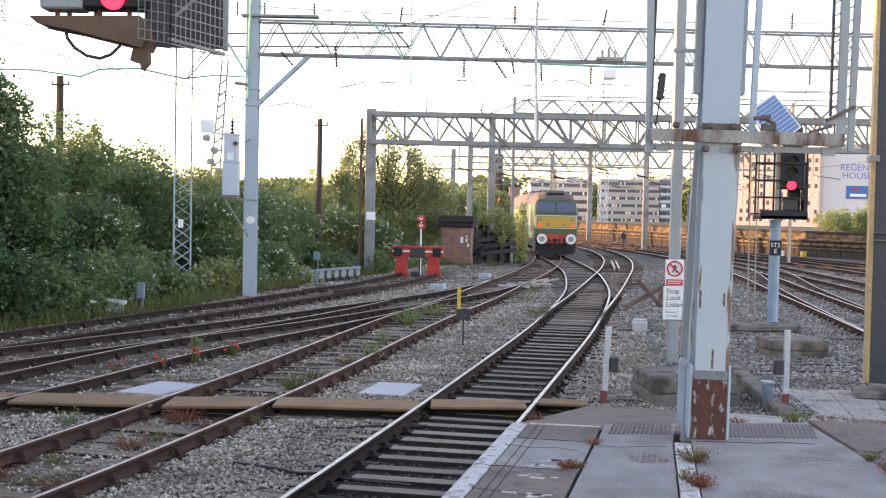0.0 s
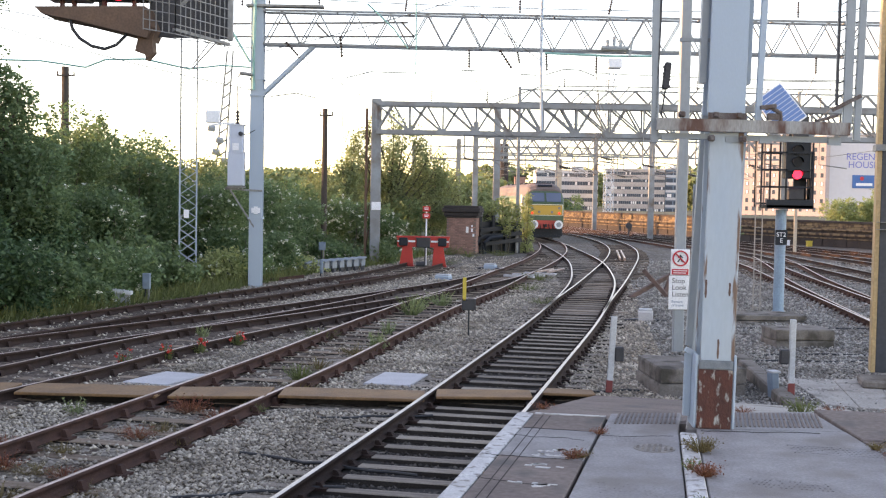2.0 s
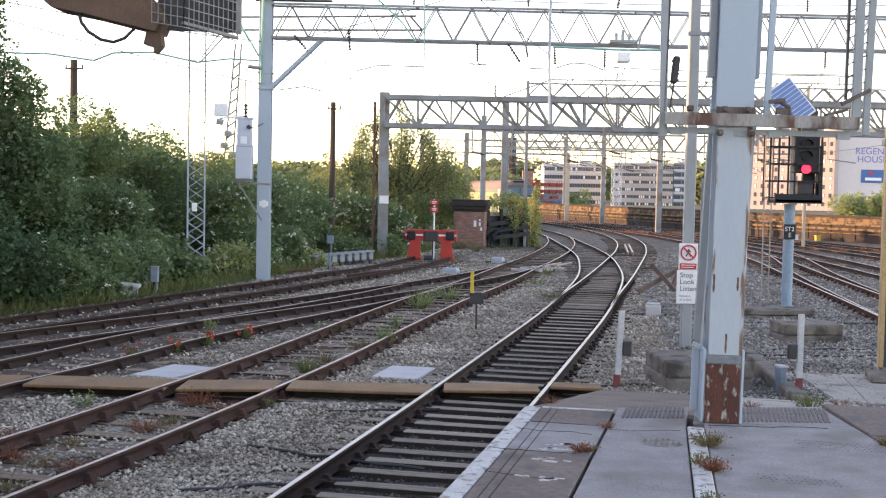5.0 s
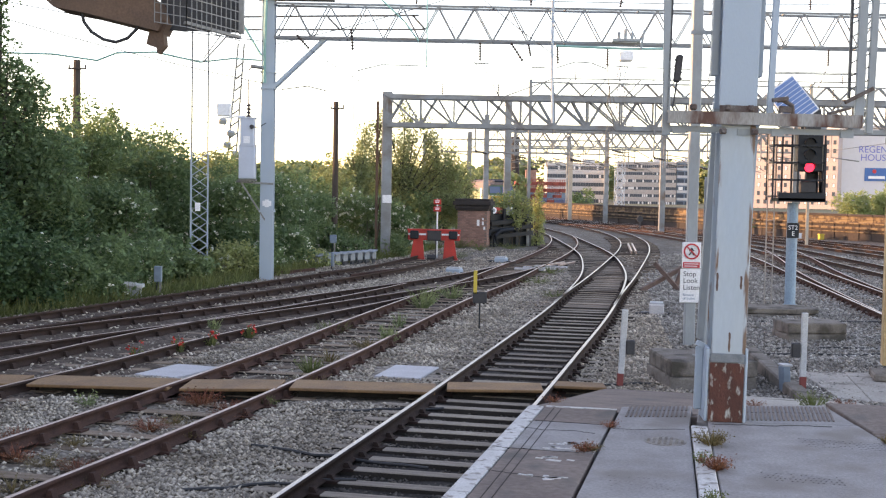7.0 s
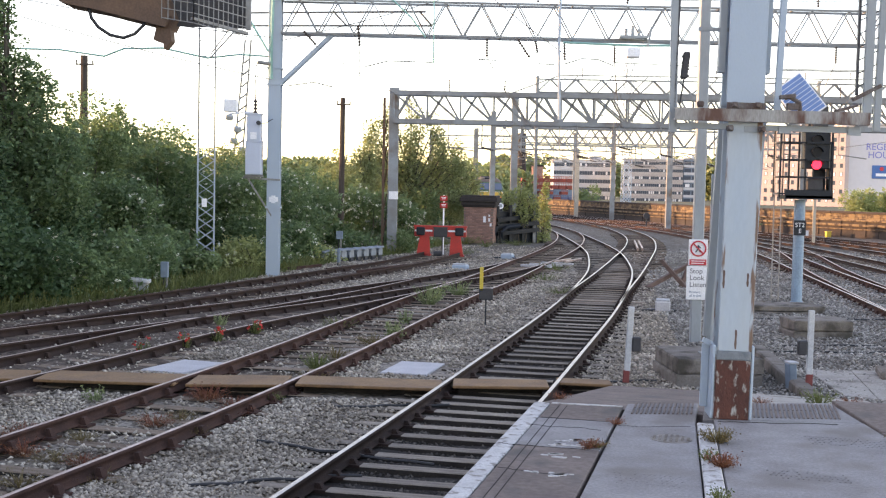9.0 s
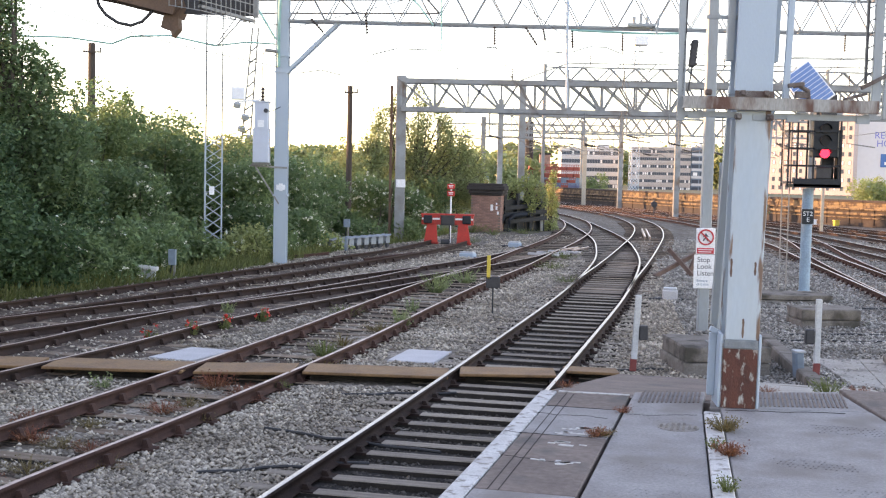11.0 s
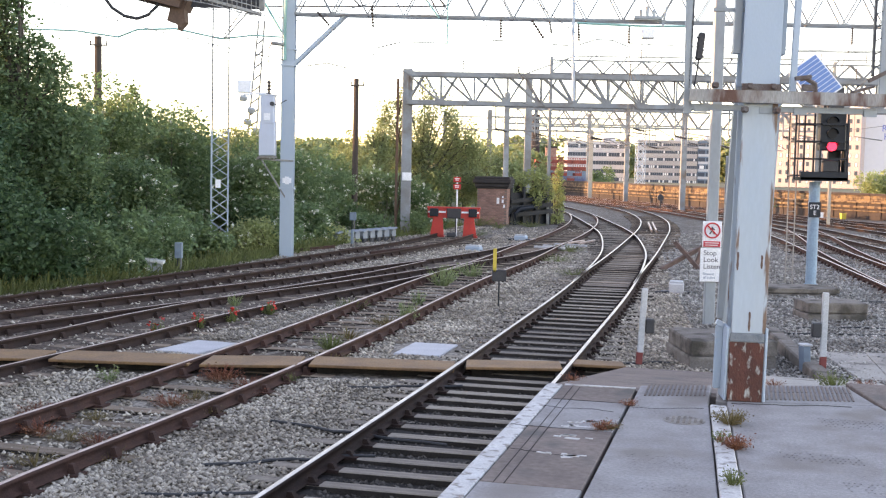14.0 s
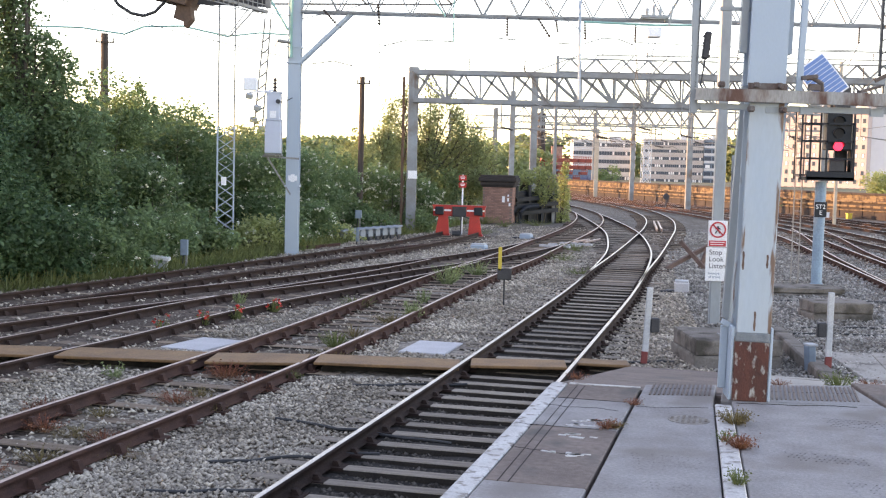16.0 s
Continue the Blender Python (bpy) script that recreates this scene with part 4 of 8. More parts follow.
def container_stack(place, label, mats, cols, rows, size, seed):
    c = thing("container_stack", place, 8, label, "yard equipment", "stacks beyond the parapet")
    rng = random.Random(seed)
    w, h = size
    for k in range(cols):
        for j in range(rows - (rng.random() < 0.3)):
            bm = bmesh.new()
            z = (j + 0.5) * h
            box(bm, (w * 0.9, 1.6, h * 0.55), (k * w, 0, z - h * 0.16), bevel=0.03)
            for i in range(4):
                box(bm, (0.06, 0.06, h * 0.95), (k * w - w * 0.42 + i * w * 0.28, -0.82, z))
            box(bm, (w * 0.92, 0.06, 0.07), (k * w, -0.84, z + h * 0.42))
            part("crate", bm, rng.choice(mats), c)
    bm = bmesh.new()
    box(bm, (w * cols, 2.0, 5.0), (w * (cols - 1) / 2, 0.3, -2.5))
    part("plinth", bm, BLUE_GREY, c)


CRATE_RED = material("red_crate", (0.36, 0.07, 0.045), 0.7, second=(0.26, 0.06, 0.045), scale=1.0)
CRATE_ORANGE = material("orange_crate", (0.33, 0.10, 0.065), 0.7, second=(0.26, 0.08, 0.05), scale=1.0)
CRATE_BLUE = material("blue_crate", (0.13, 0.14, 0.24), 0.7, second=(0.10, 0.11, 0.18), scale=1.0)
container_stack((8.0, 168, 1.3), "stacked blue-grey steel crates behind the parapet", [CRATE_BLUE, CRATE_BLUE, BLUE_GREY, CRATE_RED], 7, 2, (1.05, 0.75), 1)
container_stack((7.9, 171, 2.8), "stacked red and orange steel crates behind the parapet", [CRATE_RED, CRATE_ORANGE, CRATE_RED, CRATE_RED], 7, 2, (1.05, 0.95), 2)


def brick_chimney():
    c = thing("brick_chimney", (10.7, 250, 0), 0, "tall dark brick chimney beyond the railway", "chimney")
    bm = bmesh.new()
    rod(bm, (0, 0, -1), (0, 0, 13.5), 1.15, 0.8, sides=8)
    part("shaft", bm, SOOT, c)
    bm = bmesh.new()
    rod(bm, (0, 0, 13.5), (0, 0, 14.3), 0.95, 0.9, sides=8)
    rod(bm, (0, 0, 14.3), (0, 0, 17.0), 0.45, 0.1, sides=6)
    part("crown", bm, SOOT, c)
    b = thing("brick_block", (13.9, 248, 0), 0, "small red-brown brick block in the distance", "building")
    bm = bmesh.new()
    box(bm, (2.2, 3, 8.2), (0, 0, 3.4), bevel=0.05)
    part("wall", bm, BRICK, b)
    bm = bmesh.new()
    box(bm, (2.4, 3.2, 0.3), (0, 0, 7.6))
    part("roof", bm, SOOT, b)


brick_chimney()


# ---- the big column at the platform end ----
def big_column():
    c = thing("gantry_column", (2.175, 9.86, PLAT), TURN * 0.3, "pale grey steel gantry column with rusted base plates", "column")
    c.matrix_basis = pose(2.165, 9.86, PLAT, 0, 0.85, TURN * 0.3)
    bm = bmesh.new()
    hsection(bm, 1.9, 0.275, 0.30, 0.022, (0.01, 0, 0.55))
    part("shaft", bm, COLUMN_PAINT, c)
    bm = bmesh.new()
    box(bm, (0.30, 0.03, 3.6), (0.0, -0.13, 2.55 + 1.8), bevel=0.006)
    box(bm, (0.03, 0.26, 3.6), (0.0, 0.02, 2.55 + 1.8))
    box(bm, (0.30, 0.03, 3.6), (0.0, 0.16, 2.55 + 1.8), bevel=0.006)
    part("upper_shaft", bm, PALE_STEEL, c)
    bm = bmesh.new()
    box(bm, (0.055, 0.10, 2.8), (-0.185, 0.0, 4.2))
    part("side_angle", bm, GREY_STEEL, c)
    bm = bmesh.new()
    box(bm, (0.05, 0.16, 3.2), (0.172, 0.02, 4.4))
    part("side_angle", bm, PALE_STEEL, c)
    bm = bmesh.new()
    box(bm, (0.275, 0.02, 0.48), (0.0, -0.165, 0.24), bevel=0.004)
    part("rust_plate", bm, RUST, c, "front plate rusted red with flaking paint")
    bm = bmesh.new()
    box(bm, (0.27, 0.03, 0.07), (0.0, -0.165, 0.52), bevel=0.006)
    part("weld_band", bm, material("peeled_primer", (0.13, 0.15, 0.165), 0.8, second=(0.22, 0.24, 0.25), scale=14, amount=0.5, bump=0.4), c)
    for s in (-1, 1):
        bm = bmesh.new()
        box(bm, (0.022, 0.32, 0.60), (s * 0.155, 0.0, 0.30), bevel=0.004)
        part("side_plate", bm, PALE_STEEL, c)
    bm = bmesh.new()
    box(bm, (0.06, 0.05, 0.52), (-0.195, 0.06, 0.32), bevel=0.006)
    box(bm, (0.09, 0.06, 0.04), (-0.185, 0.02, 0.60), turn=(0, 25, 0))
    part("bracket", bm, PALE_STEEL, c)
    # long side plates that stand behind the shaft
    bm = bmesh.new()
    box(bm, (0.055, 0.09, 2.0), (-0.135, 0.30, 1.62), turn=(0, 1.6, 0))
    part("back_channel", bm, GREY_STEEL, c)
    bm = bmesh.new()
    box(bm, (0.05, 0.10, 2.0), (0.17, 0.16, 1.55), turn=(0, 1.2, 0))
    part("back_channel", bm, PALE_STEEL, c)
    # rust runs
    for x, z, h in ((0.012, 0.57, 0.16), (-0.105, 1.06, 0.15), (0.085, 1.08, 0.11)):
        bm = bmesh.new()
        prism(bm, [(-0.009, h * 0.94), (-0.003, h), (0.006, h * 0.97), (0.010, h * 0.8), (0.007, h * 0.5), (0.010, h * 0.3), (0.006, 0.0), (-0.004, 0.0), (-0.010, h * 0.25), (-0.006, h * 0.6)], 0.002, at=(x, -0.1512, z))
        part("rust_run", bm, RUST_STREAK, c)
    # cross beam with bolts
    bm = bmesh.new()
    box(bm, (1.52, 0.012, 0.088), (0.20, -0.215, 2.448), bevel=0.003)
    for z in (2.405, 2.492):
        box(bm, (1.52, 0.07, 0.012), (0.20, -0.185, z))
    beam = part("cross_beam", bm, RUST_BEAM, c, "rust-streaked steel channel bolted across")
    bm = bmesh.new()
    box(bm, (1.46, 0.05, 0.045), (0.18, -0.12, 2.36))
    for x in (-0.46, 0.05, 0.32, 0.86):
        box(bm, (0.10, 0.04, 0.05), (x, -0.14, 2.345))
    part("lower_channel", bm, GREY_STEEL, c)
    bm = bmesh.new()
    for x, z in ((-0.09, 2.53), (0.09, 2.53), (-0.12, 2.345), (0.13, 2.345), (-0.36, 2.53)):
        box(bm, (0.055, 0.05, 0.05), (x, -0.20, z), bevel=0.01)
        rod(bm, (x, -0.22, z), (x, -0.26, z), 0.018, sides=6)
    box(bm, (0.30, 0.05, 0.05), (0.0, -0.19, 2.525))
    part("clamp", bm, OLD_IRON, c)
    # uprights that rise from the beam
    for x, w, z0, z1, lean, mat in ((-0.60, 0.06, 2.30, 5.2, -1.6, GREY_STEEL), (-0.55, 0.02, 2.5, 5.2, 0.4, DARK_METAL), (0.275, 0.05, 2.45, 5.2, 0.9, PALE_STEEL), (0.855, 0.018, 2.64, 5.2, -0.6, DARK_METAL), (0.945, 0.07, 2.44, 5.2, -0.4, GREY_STEEL), (1.045, 0.055, 2.36, 5.2, 0.4, GREY_STEEL)):
        bm = bmesh.new()
        box(bm, (w, 0.05, z1 - z0), (x, -0.12, (z0 + z1) / 2), turn=(0, lean, 0), bevel=0.004)
        part("upright", bm, mat, c)
    for z in (3.02, 3.5, 3.98):
        bm = bmesh.new()
        box(bm, (0.26, 0.03, 0.03), (-0.25, 0.0, z + 0.13))
        part("tie", bm, GREY_STEEL, c)
    bm = bmesh.new()
    for k in range(13):
        z = 2.70 + k * 0.105
        bar(bm, (0.86, -0.125, z), (1.04, -0.125, z + 0.10), 0.009, 0.009)
    part("mesh_wire", bm, DARK_METAL, c)
    bm = bmesh.new()
    bar(bm, (0.83, -0.16, 2.60), (1.05, -0.14, 2.72), 0.035, 0.03)
    bar(bm, (0.70, -0.2, 2.505), (0.88, -0.1, 2.56), 0.05, 0.02)
    part("step", bm, OLD_IRON, c)
    # top cross pieces between the uprights
    bm = bmesh.new()
    for z in (4.6, 5.15):
        box(bm, (1.75, 0.05, 0.06), (0.2, -0.12, z))
    part("tie", bm, GREY_STEEL, c)
    # black bell unit hung at the side
    bm = bmesh.new()
    box(bm, (0.055, 0.07, 0.22), (-0.485, -0.12, 2.84), turn=(0, 5, 0), bevel=0.012)
    for k in range(4):
        box(bm, (0.06, 0.075, 0.012), (-0.485, -0.12, 2.76 + k * 0.05), turn=(0, 5, 0))
    rod(bm, (-0.49, -0.12, 2.74), (-0.515, -0.12, 2.52), 0.007)
    part("bell_box", bm, DARK_METAL, c)
    # bent lamp bracket on the beam
    bm = bmesh.new()
    tube(bm, [(0.42, -0.2, 2.49), (0.41, -0.22, 2.56), (0.33, -0.24, 2.60), (0.29, -0.25, 2.59)], 0.018)
    box(bm, (0.12, 0.07, 0.03), (0.31, -0.24, 2.605), turn=(0, -8, 0))
    box(bm, (0.09, 0.06, 0.05), (0.36, -0.2, 2.53))
    part("lamp_bracket", bm, OLD_IRON, c)
    return c


big_column()


def side_column():
    c = thing("canopy_column", (6.87, 18.99, -0.12), TURN, "tan-edged dark canopy column on a concrete pad", "column")
    c.matrix_basis = pose(6.87, 18.99, -0.12, 0, 0, TURN) @ Matrix.Diagonal((1.42, 1.42, 1.42, 1))
    bm = bmesh.new()
    box(bm, (0.60, 0.55, 0.09), (0.06, 0, 0.045), bevel=0.02)
    part("pad", bm, CONCRETE, c)
    bm = bmesh.new()
    for x in (-0.2, -0.15, 0.1):
        rod(bm, (x, -0.22, 0.0), (x, -0.22, 0.07), 0.018)
    part("bolt", bm, DARK_METAL, c)
    bm = bmesh.new()
    box(bm, (0.05, 0.20, 6.2), (-0.115, 0, 3.26), bevel=0.006)
    part("flange", bm, TAN, c, "tan painted flange")
    bm = bmesh.new()
    box(bm, (0.30, 0.17, 6.2), (0.06, 0.0, 3.26), bevel=0.006)
    part("web", bm, NAVY, c)
    bm = bmesh.new()
    box(bm, (0.10, 0.30, 6.2), (0.25, 0, 3.26), bevel=0.006)
    part("flange", bm, TAN, c)
    bm = bmesh.new()
    box(bm, (0.40, 0.31, 0.006), (0.07, 0, 1.75))
    box(bm, (0.40, 0.31, 0.006), (0.07, 0, 1.83))
    box(bm, (0.105, 0.305, 0.07), (-0.11, 0, 2.65))
    part("strap", bm, GALV, c)


side_column()


def hanging_signal():
    g = thing("signal_gantry", (-6.2, 12.0, GROUND), 0, "signal gantry arm with a caged red light and hood", "signal")
    bm = bmesh.new()
    hsection(bm, 6.6, 0.25, 0.25, 0.02, (0, 0, 0))
    part("post", bm, GREY_STEEL, g)
    bm = bmesh.new()
    box(bm, (4.2, 0.16, 0.2), (2.0, 0.35, 6.3), bevel=0.01)
    box(bm, (0.3, 0.5, 0.1), (0.0, 0.2, 6.35))
    part("arm", bm, GREY_STEEL, g)
    o = Vector((6.2, -12.0, -GROUND))

    def at(x, y, z):
        return (x + o.x, y + o.y, z + o.z)
    for x in (-3.6, -2.45):
        bm = bmesh.new()
        box(bm, (0.07, 0.07, 2.0), at(x, 12.35, 5.45))
        part("hanger", bm, GREY_STEEL, g)
    # sloping brown floor plate, deeper to the right
    bm = bmesh.new()
    prism(bm, [(-4.14, 4.54), (-3.05, 4.56), (-2.98, 4.36), (-3.03, 4.25), (-3.72, 4.41), (-4.06, 4.47)], 0.5, at=(o.x, 12.1 + o.y, o.z))
    floor = part("walkway", bm, UNDERSIDE, g, "rusty brown underside of the walkway")
    bm = bmesh.new()
    prism(bm, [(-3.26, 4.34), (-2.95, 4.34), (-2.99, 4.24), (-2.98, 4.12), (-3.05, 4.04), (-3.06, 4.10), (-3.16, 4.13), (-3.13, 4.26)], 0.16, at=(o.x, 12.0 + o.y, o.z))
    part("duct", bm, UNDERSIDE, g)
    # signal head with hooded red light, a dark cabinet beside it
    bm = bmesh.new()
    box(bm, (0.62, 0.25, 1.2), at(-3.36, 12.1, 5.24), bevel=0.03)
    head = part("signal_head", bm, BLACK, g)
    bm = bmesh.new()
    rod(bm, at(-3.345, 11.985, 4.745), at(-3.345, 11.94, 4.745), 0.115, sides=24)
    part("red_lamp", bm, RED_LAMP, head, "glowing red signal lamp")
    bm = bmesh.new()
    for k in range(12):
        a0, a1 = math.pi * k / 12, math.pi * (k + 1) / 12
        p = [at(-3.345 + 0.135 * math.cos(a), yy, 4.745 + 0.135 * math.sin(a)) for a in (a0, a1) for yy in (11.98, 11.8)]
        vs = [bm.verts.new(q) for q in p]
        bm.faces.new((vs[0], vs[1], vs[3], vs[2]))
    part("hood", bm, BLACK, head)
    bm = bmesh.new()
    box(bm, (0.42, 0.3, 0.5), at(-3.86, 12.1, 4.88), bevel=0.02)
    part("cabinet", bm, GREY_STEEL, g)
    for x, z in ((-3.92, 4.6), (-3.8, 4.6), (-3.5, 4.59), (-3.2, 4.6)):
        bm = bmesh.new()
        box(bm, (0.035, 0.05, 0.12), at(x, 12.05, z))
        part("leg", bm, RUST, g)
    # wire cage on the right, with a plate behind it
    wires = []
    corners = [(-3.06, 11.85), (-2.72, 11.75), (-2.28, 12.2)]
    for i in range(2):
        (x0, y0), (x1, y1) = corners[i], corners[i + 1]
        n = 5 if i == 0 else 11
        for k in range(n + 1):
            t = k / n
            x, y = x0 + (x1 - x0) * t, y0 + (y1 - y0) * t
            zb = 4.33 - 0.12 * min(1, (x + 3.06) / 0.8)
            wires.append((at(x, y, zb), at(x, y, 5.4)))
        for k in range(11):
            z = 4.34 + k * 0.095
            wires.append((at(x0, y0, z + (0 if i == 0 else -0.06)), at(x1, y1, z - (0.06 if i == 0 else 0.13))))
    each_bar("cage_wire", wires, 0.008, GALV, g)
    bm = bmesh.new()
    box(bm, (0.80, 0.05, 1.1), at(-2.70, 12.3, 4.86), turn=(0, 0, 8))
    part("back_plate", bm, DARK_METAL, g)
    bm = bmesh.new()
    box(bm, (0.05, 0.06, 1.1), at(-2.27, 12.22, 4.83))
    bar(bm, at(-2.75, 11.8, 4.33), at(-2.28, 12.2, 4.24), 0.05, 0.03)
    bar(bm, at(-2.72, 12.0, 4.6), at(-2.35, 12.1, 4.95), 0.04, 0.03)
    part("frame", bm, GALV, g)
    bm = bmesh.new()
    tube(bm, [at(-3.80, 11.9, 4.44), at(-3.77, 11.9, 4.33), at(-3.70, 11.9, 4.24), at(-3.58, 11.9, 4.165), at(-3.45, 11.9, 4.14), at(-3.34, 11.9, 4.18), at(-3.25, 11.9, 4.27), at(-3.22, 11.9, 4.38)], 0.017, 8)
    part("cable", bm, WIRE, g, "drooping black cable loop")


hanging_signal()


# ---- platform end: signs, blocks, posts, signal ----
def sign_post():
    s = thing("warning_sign_post", (4.42, 23.2, GROUND), -2, "grey post with no-entry and stop look listen signs", "sign")
    bm = bmesh.new()
    box(bm, (0.20, 0.20, 9.0), (0, 0, 4.5), bevel=0.015)
    part("post", bm, GREY_STEEL, s)
    bm = bmesh.new()
    box(bm, (0.36, 0.02, 0.50), (-0.01, -0.13, 1.785), bevel=0.008)
    a = part("no_entry_sign", bm, SIGN_WHITE, s, "white no-entry sign with a red ring")
    bm = bmesh.new()
    for k in range(28):
        a0, a1 = 2 * math.pi * k / 28, 2 * math.pi * (k + 1) / 28
        bar(bm, (-0.01 + 0.14 * math.cos(a0), -0.145, 1.86 + 0.14 * math.sin(a0)), (-0.01 + 0.14 * math.cos(a1), -0.145, 1.86 + 0.14 * math.sin(a1)), 0.028, 0.028)
    bar(bm, (-0.11, -0.146, 1.96), (0.09, -0.146, 1.76), 0.026, 0.026)
    box(bm, (0.32, 0.008, 0.11), (-0.01, -0.143, 1.60))
    part("red_ring", bm, SIGN_RED, a)
    bm = bmesh.new()
    box(bm, (0.27, 0.006, 0.014), (-0.01, -0.149, 1.622))
    box(bm, (0.24, 0.006, 0.014), (-0.02, -0.149, 1.58))
    part("bar", bm, SIGN_WHITE, a)
    bm = bmesh.new()
    for p, q in (((0, 1.93), (0, 1.86)), ((0, 1.86), (-0.05, 1.79)), ((0, 1.86), (0.04, 1.79)), ((0, 1.91), (-0.045, 1.87)), ((0, 1.91), (0.045, 1.87))):
        bar(bm, (p[0] - 0.01, -0.143, p[1]), (q[0] - 0.01, -0.143, q[1]), 0.03, 0.02)
    part("pictogram", bm, SIGN_INK, a)
    bm = bmesh.new()
    box(bm, (0.475, 0.02, 0.65), (0.02, -0.13, 1.20), bevel=0.01)
    b = part("stop_sign", bm, SIGN_WHITE, s, "white board reading stop look listen")
    for words, z in (("Stop", 1.385), ("Look", 1.255), ("Listen", 1.125)):
        text_on(b, words, 0.135, (-0.16, -0.142, z), SIGN_INK)
    for words, z in (("Beware", 1.005), ("of trains", 0.935)):
        text_on(b, words, 0.07, (-0.16, -0.142, z), material("sign_blue_ink", (0.12, 0.2, 0.3), 0.6))


sign_post()


def rear_mast(place, h, label):
    s = thing("steel_mast", place, 0, label, "mast")
    bm = bmesh.new()
    hsection(bm, h, 0.20, 0.22, 0.02)
    part("shaft", bm, GREY_STEEL, s)
    bm = bmesh.new()
    box(bm, (0.4, 0.4, 0.04), (0, 0, 0.02))
    part("base_plate", bm, GALV, s)


rear_mast((3.76, 18.2, 0.26), 2.75, "short grey steel mast standing on a concrete block")
rear_mast((6.35, 28.5, GROUND), 9.5, "tall grey steel mast beside the signal")


def concrete_block(place, size, turn, label, notch=True):
    c = thing("concrete_block", place, turn, label, "concrete block", "foundation blocks")
    bm = bmesh.new()
    rough_box(bm, (size[0], size[1], size[2] * 0.55), (0, 0, size[2] * 0.275), 0.012, seed=int(place[0] * 10))
    part("footing", bm, CONCRETE, c)
    bm = bmesh.new()
    rough_box(bm, (size[0] * 1.0, size[1] * 1.0, size[2] * 0.48), (0.02, 0.02, size[2] * 0.76), 0.014, seed=int(place[0] * 10) + 4)
    part("cap", bm, CONCRETE, c)


concrete_block((3.72, 18.55, GROUND - 0.05), (1.32, 1.5, 0.53), 5, "weathered grey concrete foundation block in two courses")
concrete_block((7.16, 24.7, GROUND - 0.09), (1.24, 0.9, 0.50), 6, "mossy concrete block standing on ballast")
concrete_block((7.45, 29.6, GROUND - 0.05), (2.3, 1.3, 0.30), 3, "low concrete signal foundation")


def marker_post(place, lean, label):
    p = thing("marker_post", place, 0, label, "post", "white marker posts")
    bm = bmesh.new()
    box(bm, (0.085, 0.06, 0.95), (lean * 0.0, 0, 0.62), turn=(0, lean, 0), bevel=0.008)
    part("upper_post", bm, MARKER_WHITE, p)
    bm = bmesh.new()
    box(bm, (0.09, 0.065, 0.18), (-0.03 * (lean > 1), 0, 0.08), turn=(0, lean, 0), bevel=0.006)
    part("foot", bm, material("dark_red_paint", (0.20, 0.04, 0.035), 0.7), p)
    bm = bmesh.new()
    box(bm, (0.13, 0.10, 0.21), (0.105 if lean > 1 else -0.115, 0.0, 0.55), bevel=0.015)
    part("switch_box", bm, DARK_METAL, p)


marker_post((2.36, 17.35, -0.03), 2.6, "white post with red foot and small dark box")
marker_post((4.98, 17.4, -0.03), 0.3, "white post with red foot and a dark lamp box")


def relay_box(place, turn, label, size=(0.16, 0.2, 0.42)):
    r = thing("relay_box", place, turn, label, "equipment box")
    bm = bmesh.new()
    box(bm, size, (0, 0, size[2] / 2), turn=(0, -4, 0), bevel=0.015)
    part("body", bm, BLUE_GREY, r)
    bm = bmesh.new()
    box(bm, (size[0] + 0.03, size[1] + 0.03, 0.03), (0, 0, size[2] + 0.01), bevel=0.006)
    part("lid", bm, MARKER_WHITE, r)


relay_box((4.80, 17.7, -0.15), 12, "small blue-grey relay box with pale lid beside a post", (0.12, 0.16, 0.40))


def edging(a, b, label):
    e = thing("edging_beam", a, 0, label, "kerb")
    d = Vector(b) - Vector(a)
    bm = bmesh.new()
    box(bm, (d.length, 0.24, 0.26), (d.length / 2, 0, -0.13), bevel=0.025)
    beam = part("beam", bm, CONCRETE, e)
    beam.matrix_basis = pose(0, 0, 0, 0, -math.degrees(math.asin(d.z / d.length)), math.degrees(math.atan2(d.y, d.x)))
    bm = bmesh.new()
    prism(bm, [(0, a[2] - 0.19), (d.length, b[2] - 0.19), (d.length, -0.3), (0, -0.3)], 0.10, at=(0, 0, -a[2]))
    foot = part("footing", bm, CONCRETE, e)
    foot.matrix_basis = pose(0, 0, 0, 0, 0, math.degrees(math.atan2(d.y, d.x)))


edging((5.12, 21.16, 0.08), (4.80, 16.50, 0.0), "old concrete edging beam at the ramp foot")


def apron():
    """Cast concrete slabs on the ground beside the ramp."""
    c = thing("concrete_apron", (0, 0, 0), 0, "pale worn concrete apron beside the platform ramp", "paving", kind="structure")
    far, near = [(5.57, 19.64), (8.52, 19.69)], [(5.42, 17.14), (7.04, 16.23)]
    for k in range(4):
        f, g = k / 4, (k + 1) / 4 - 0.004
        quad = [tuple(Vector(p[0]).lerp(Vector(p[1]), h)) for p, h in ((near, f), (near, g), (far, g), (far, f))]
        slab_quad("slab", quad, PALE_RAMP, c, -0.12 + 0.004 * (k % 2), 0.12)


apron()


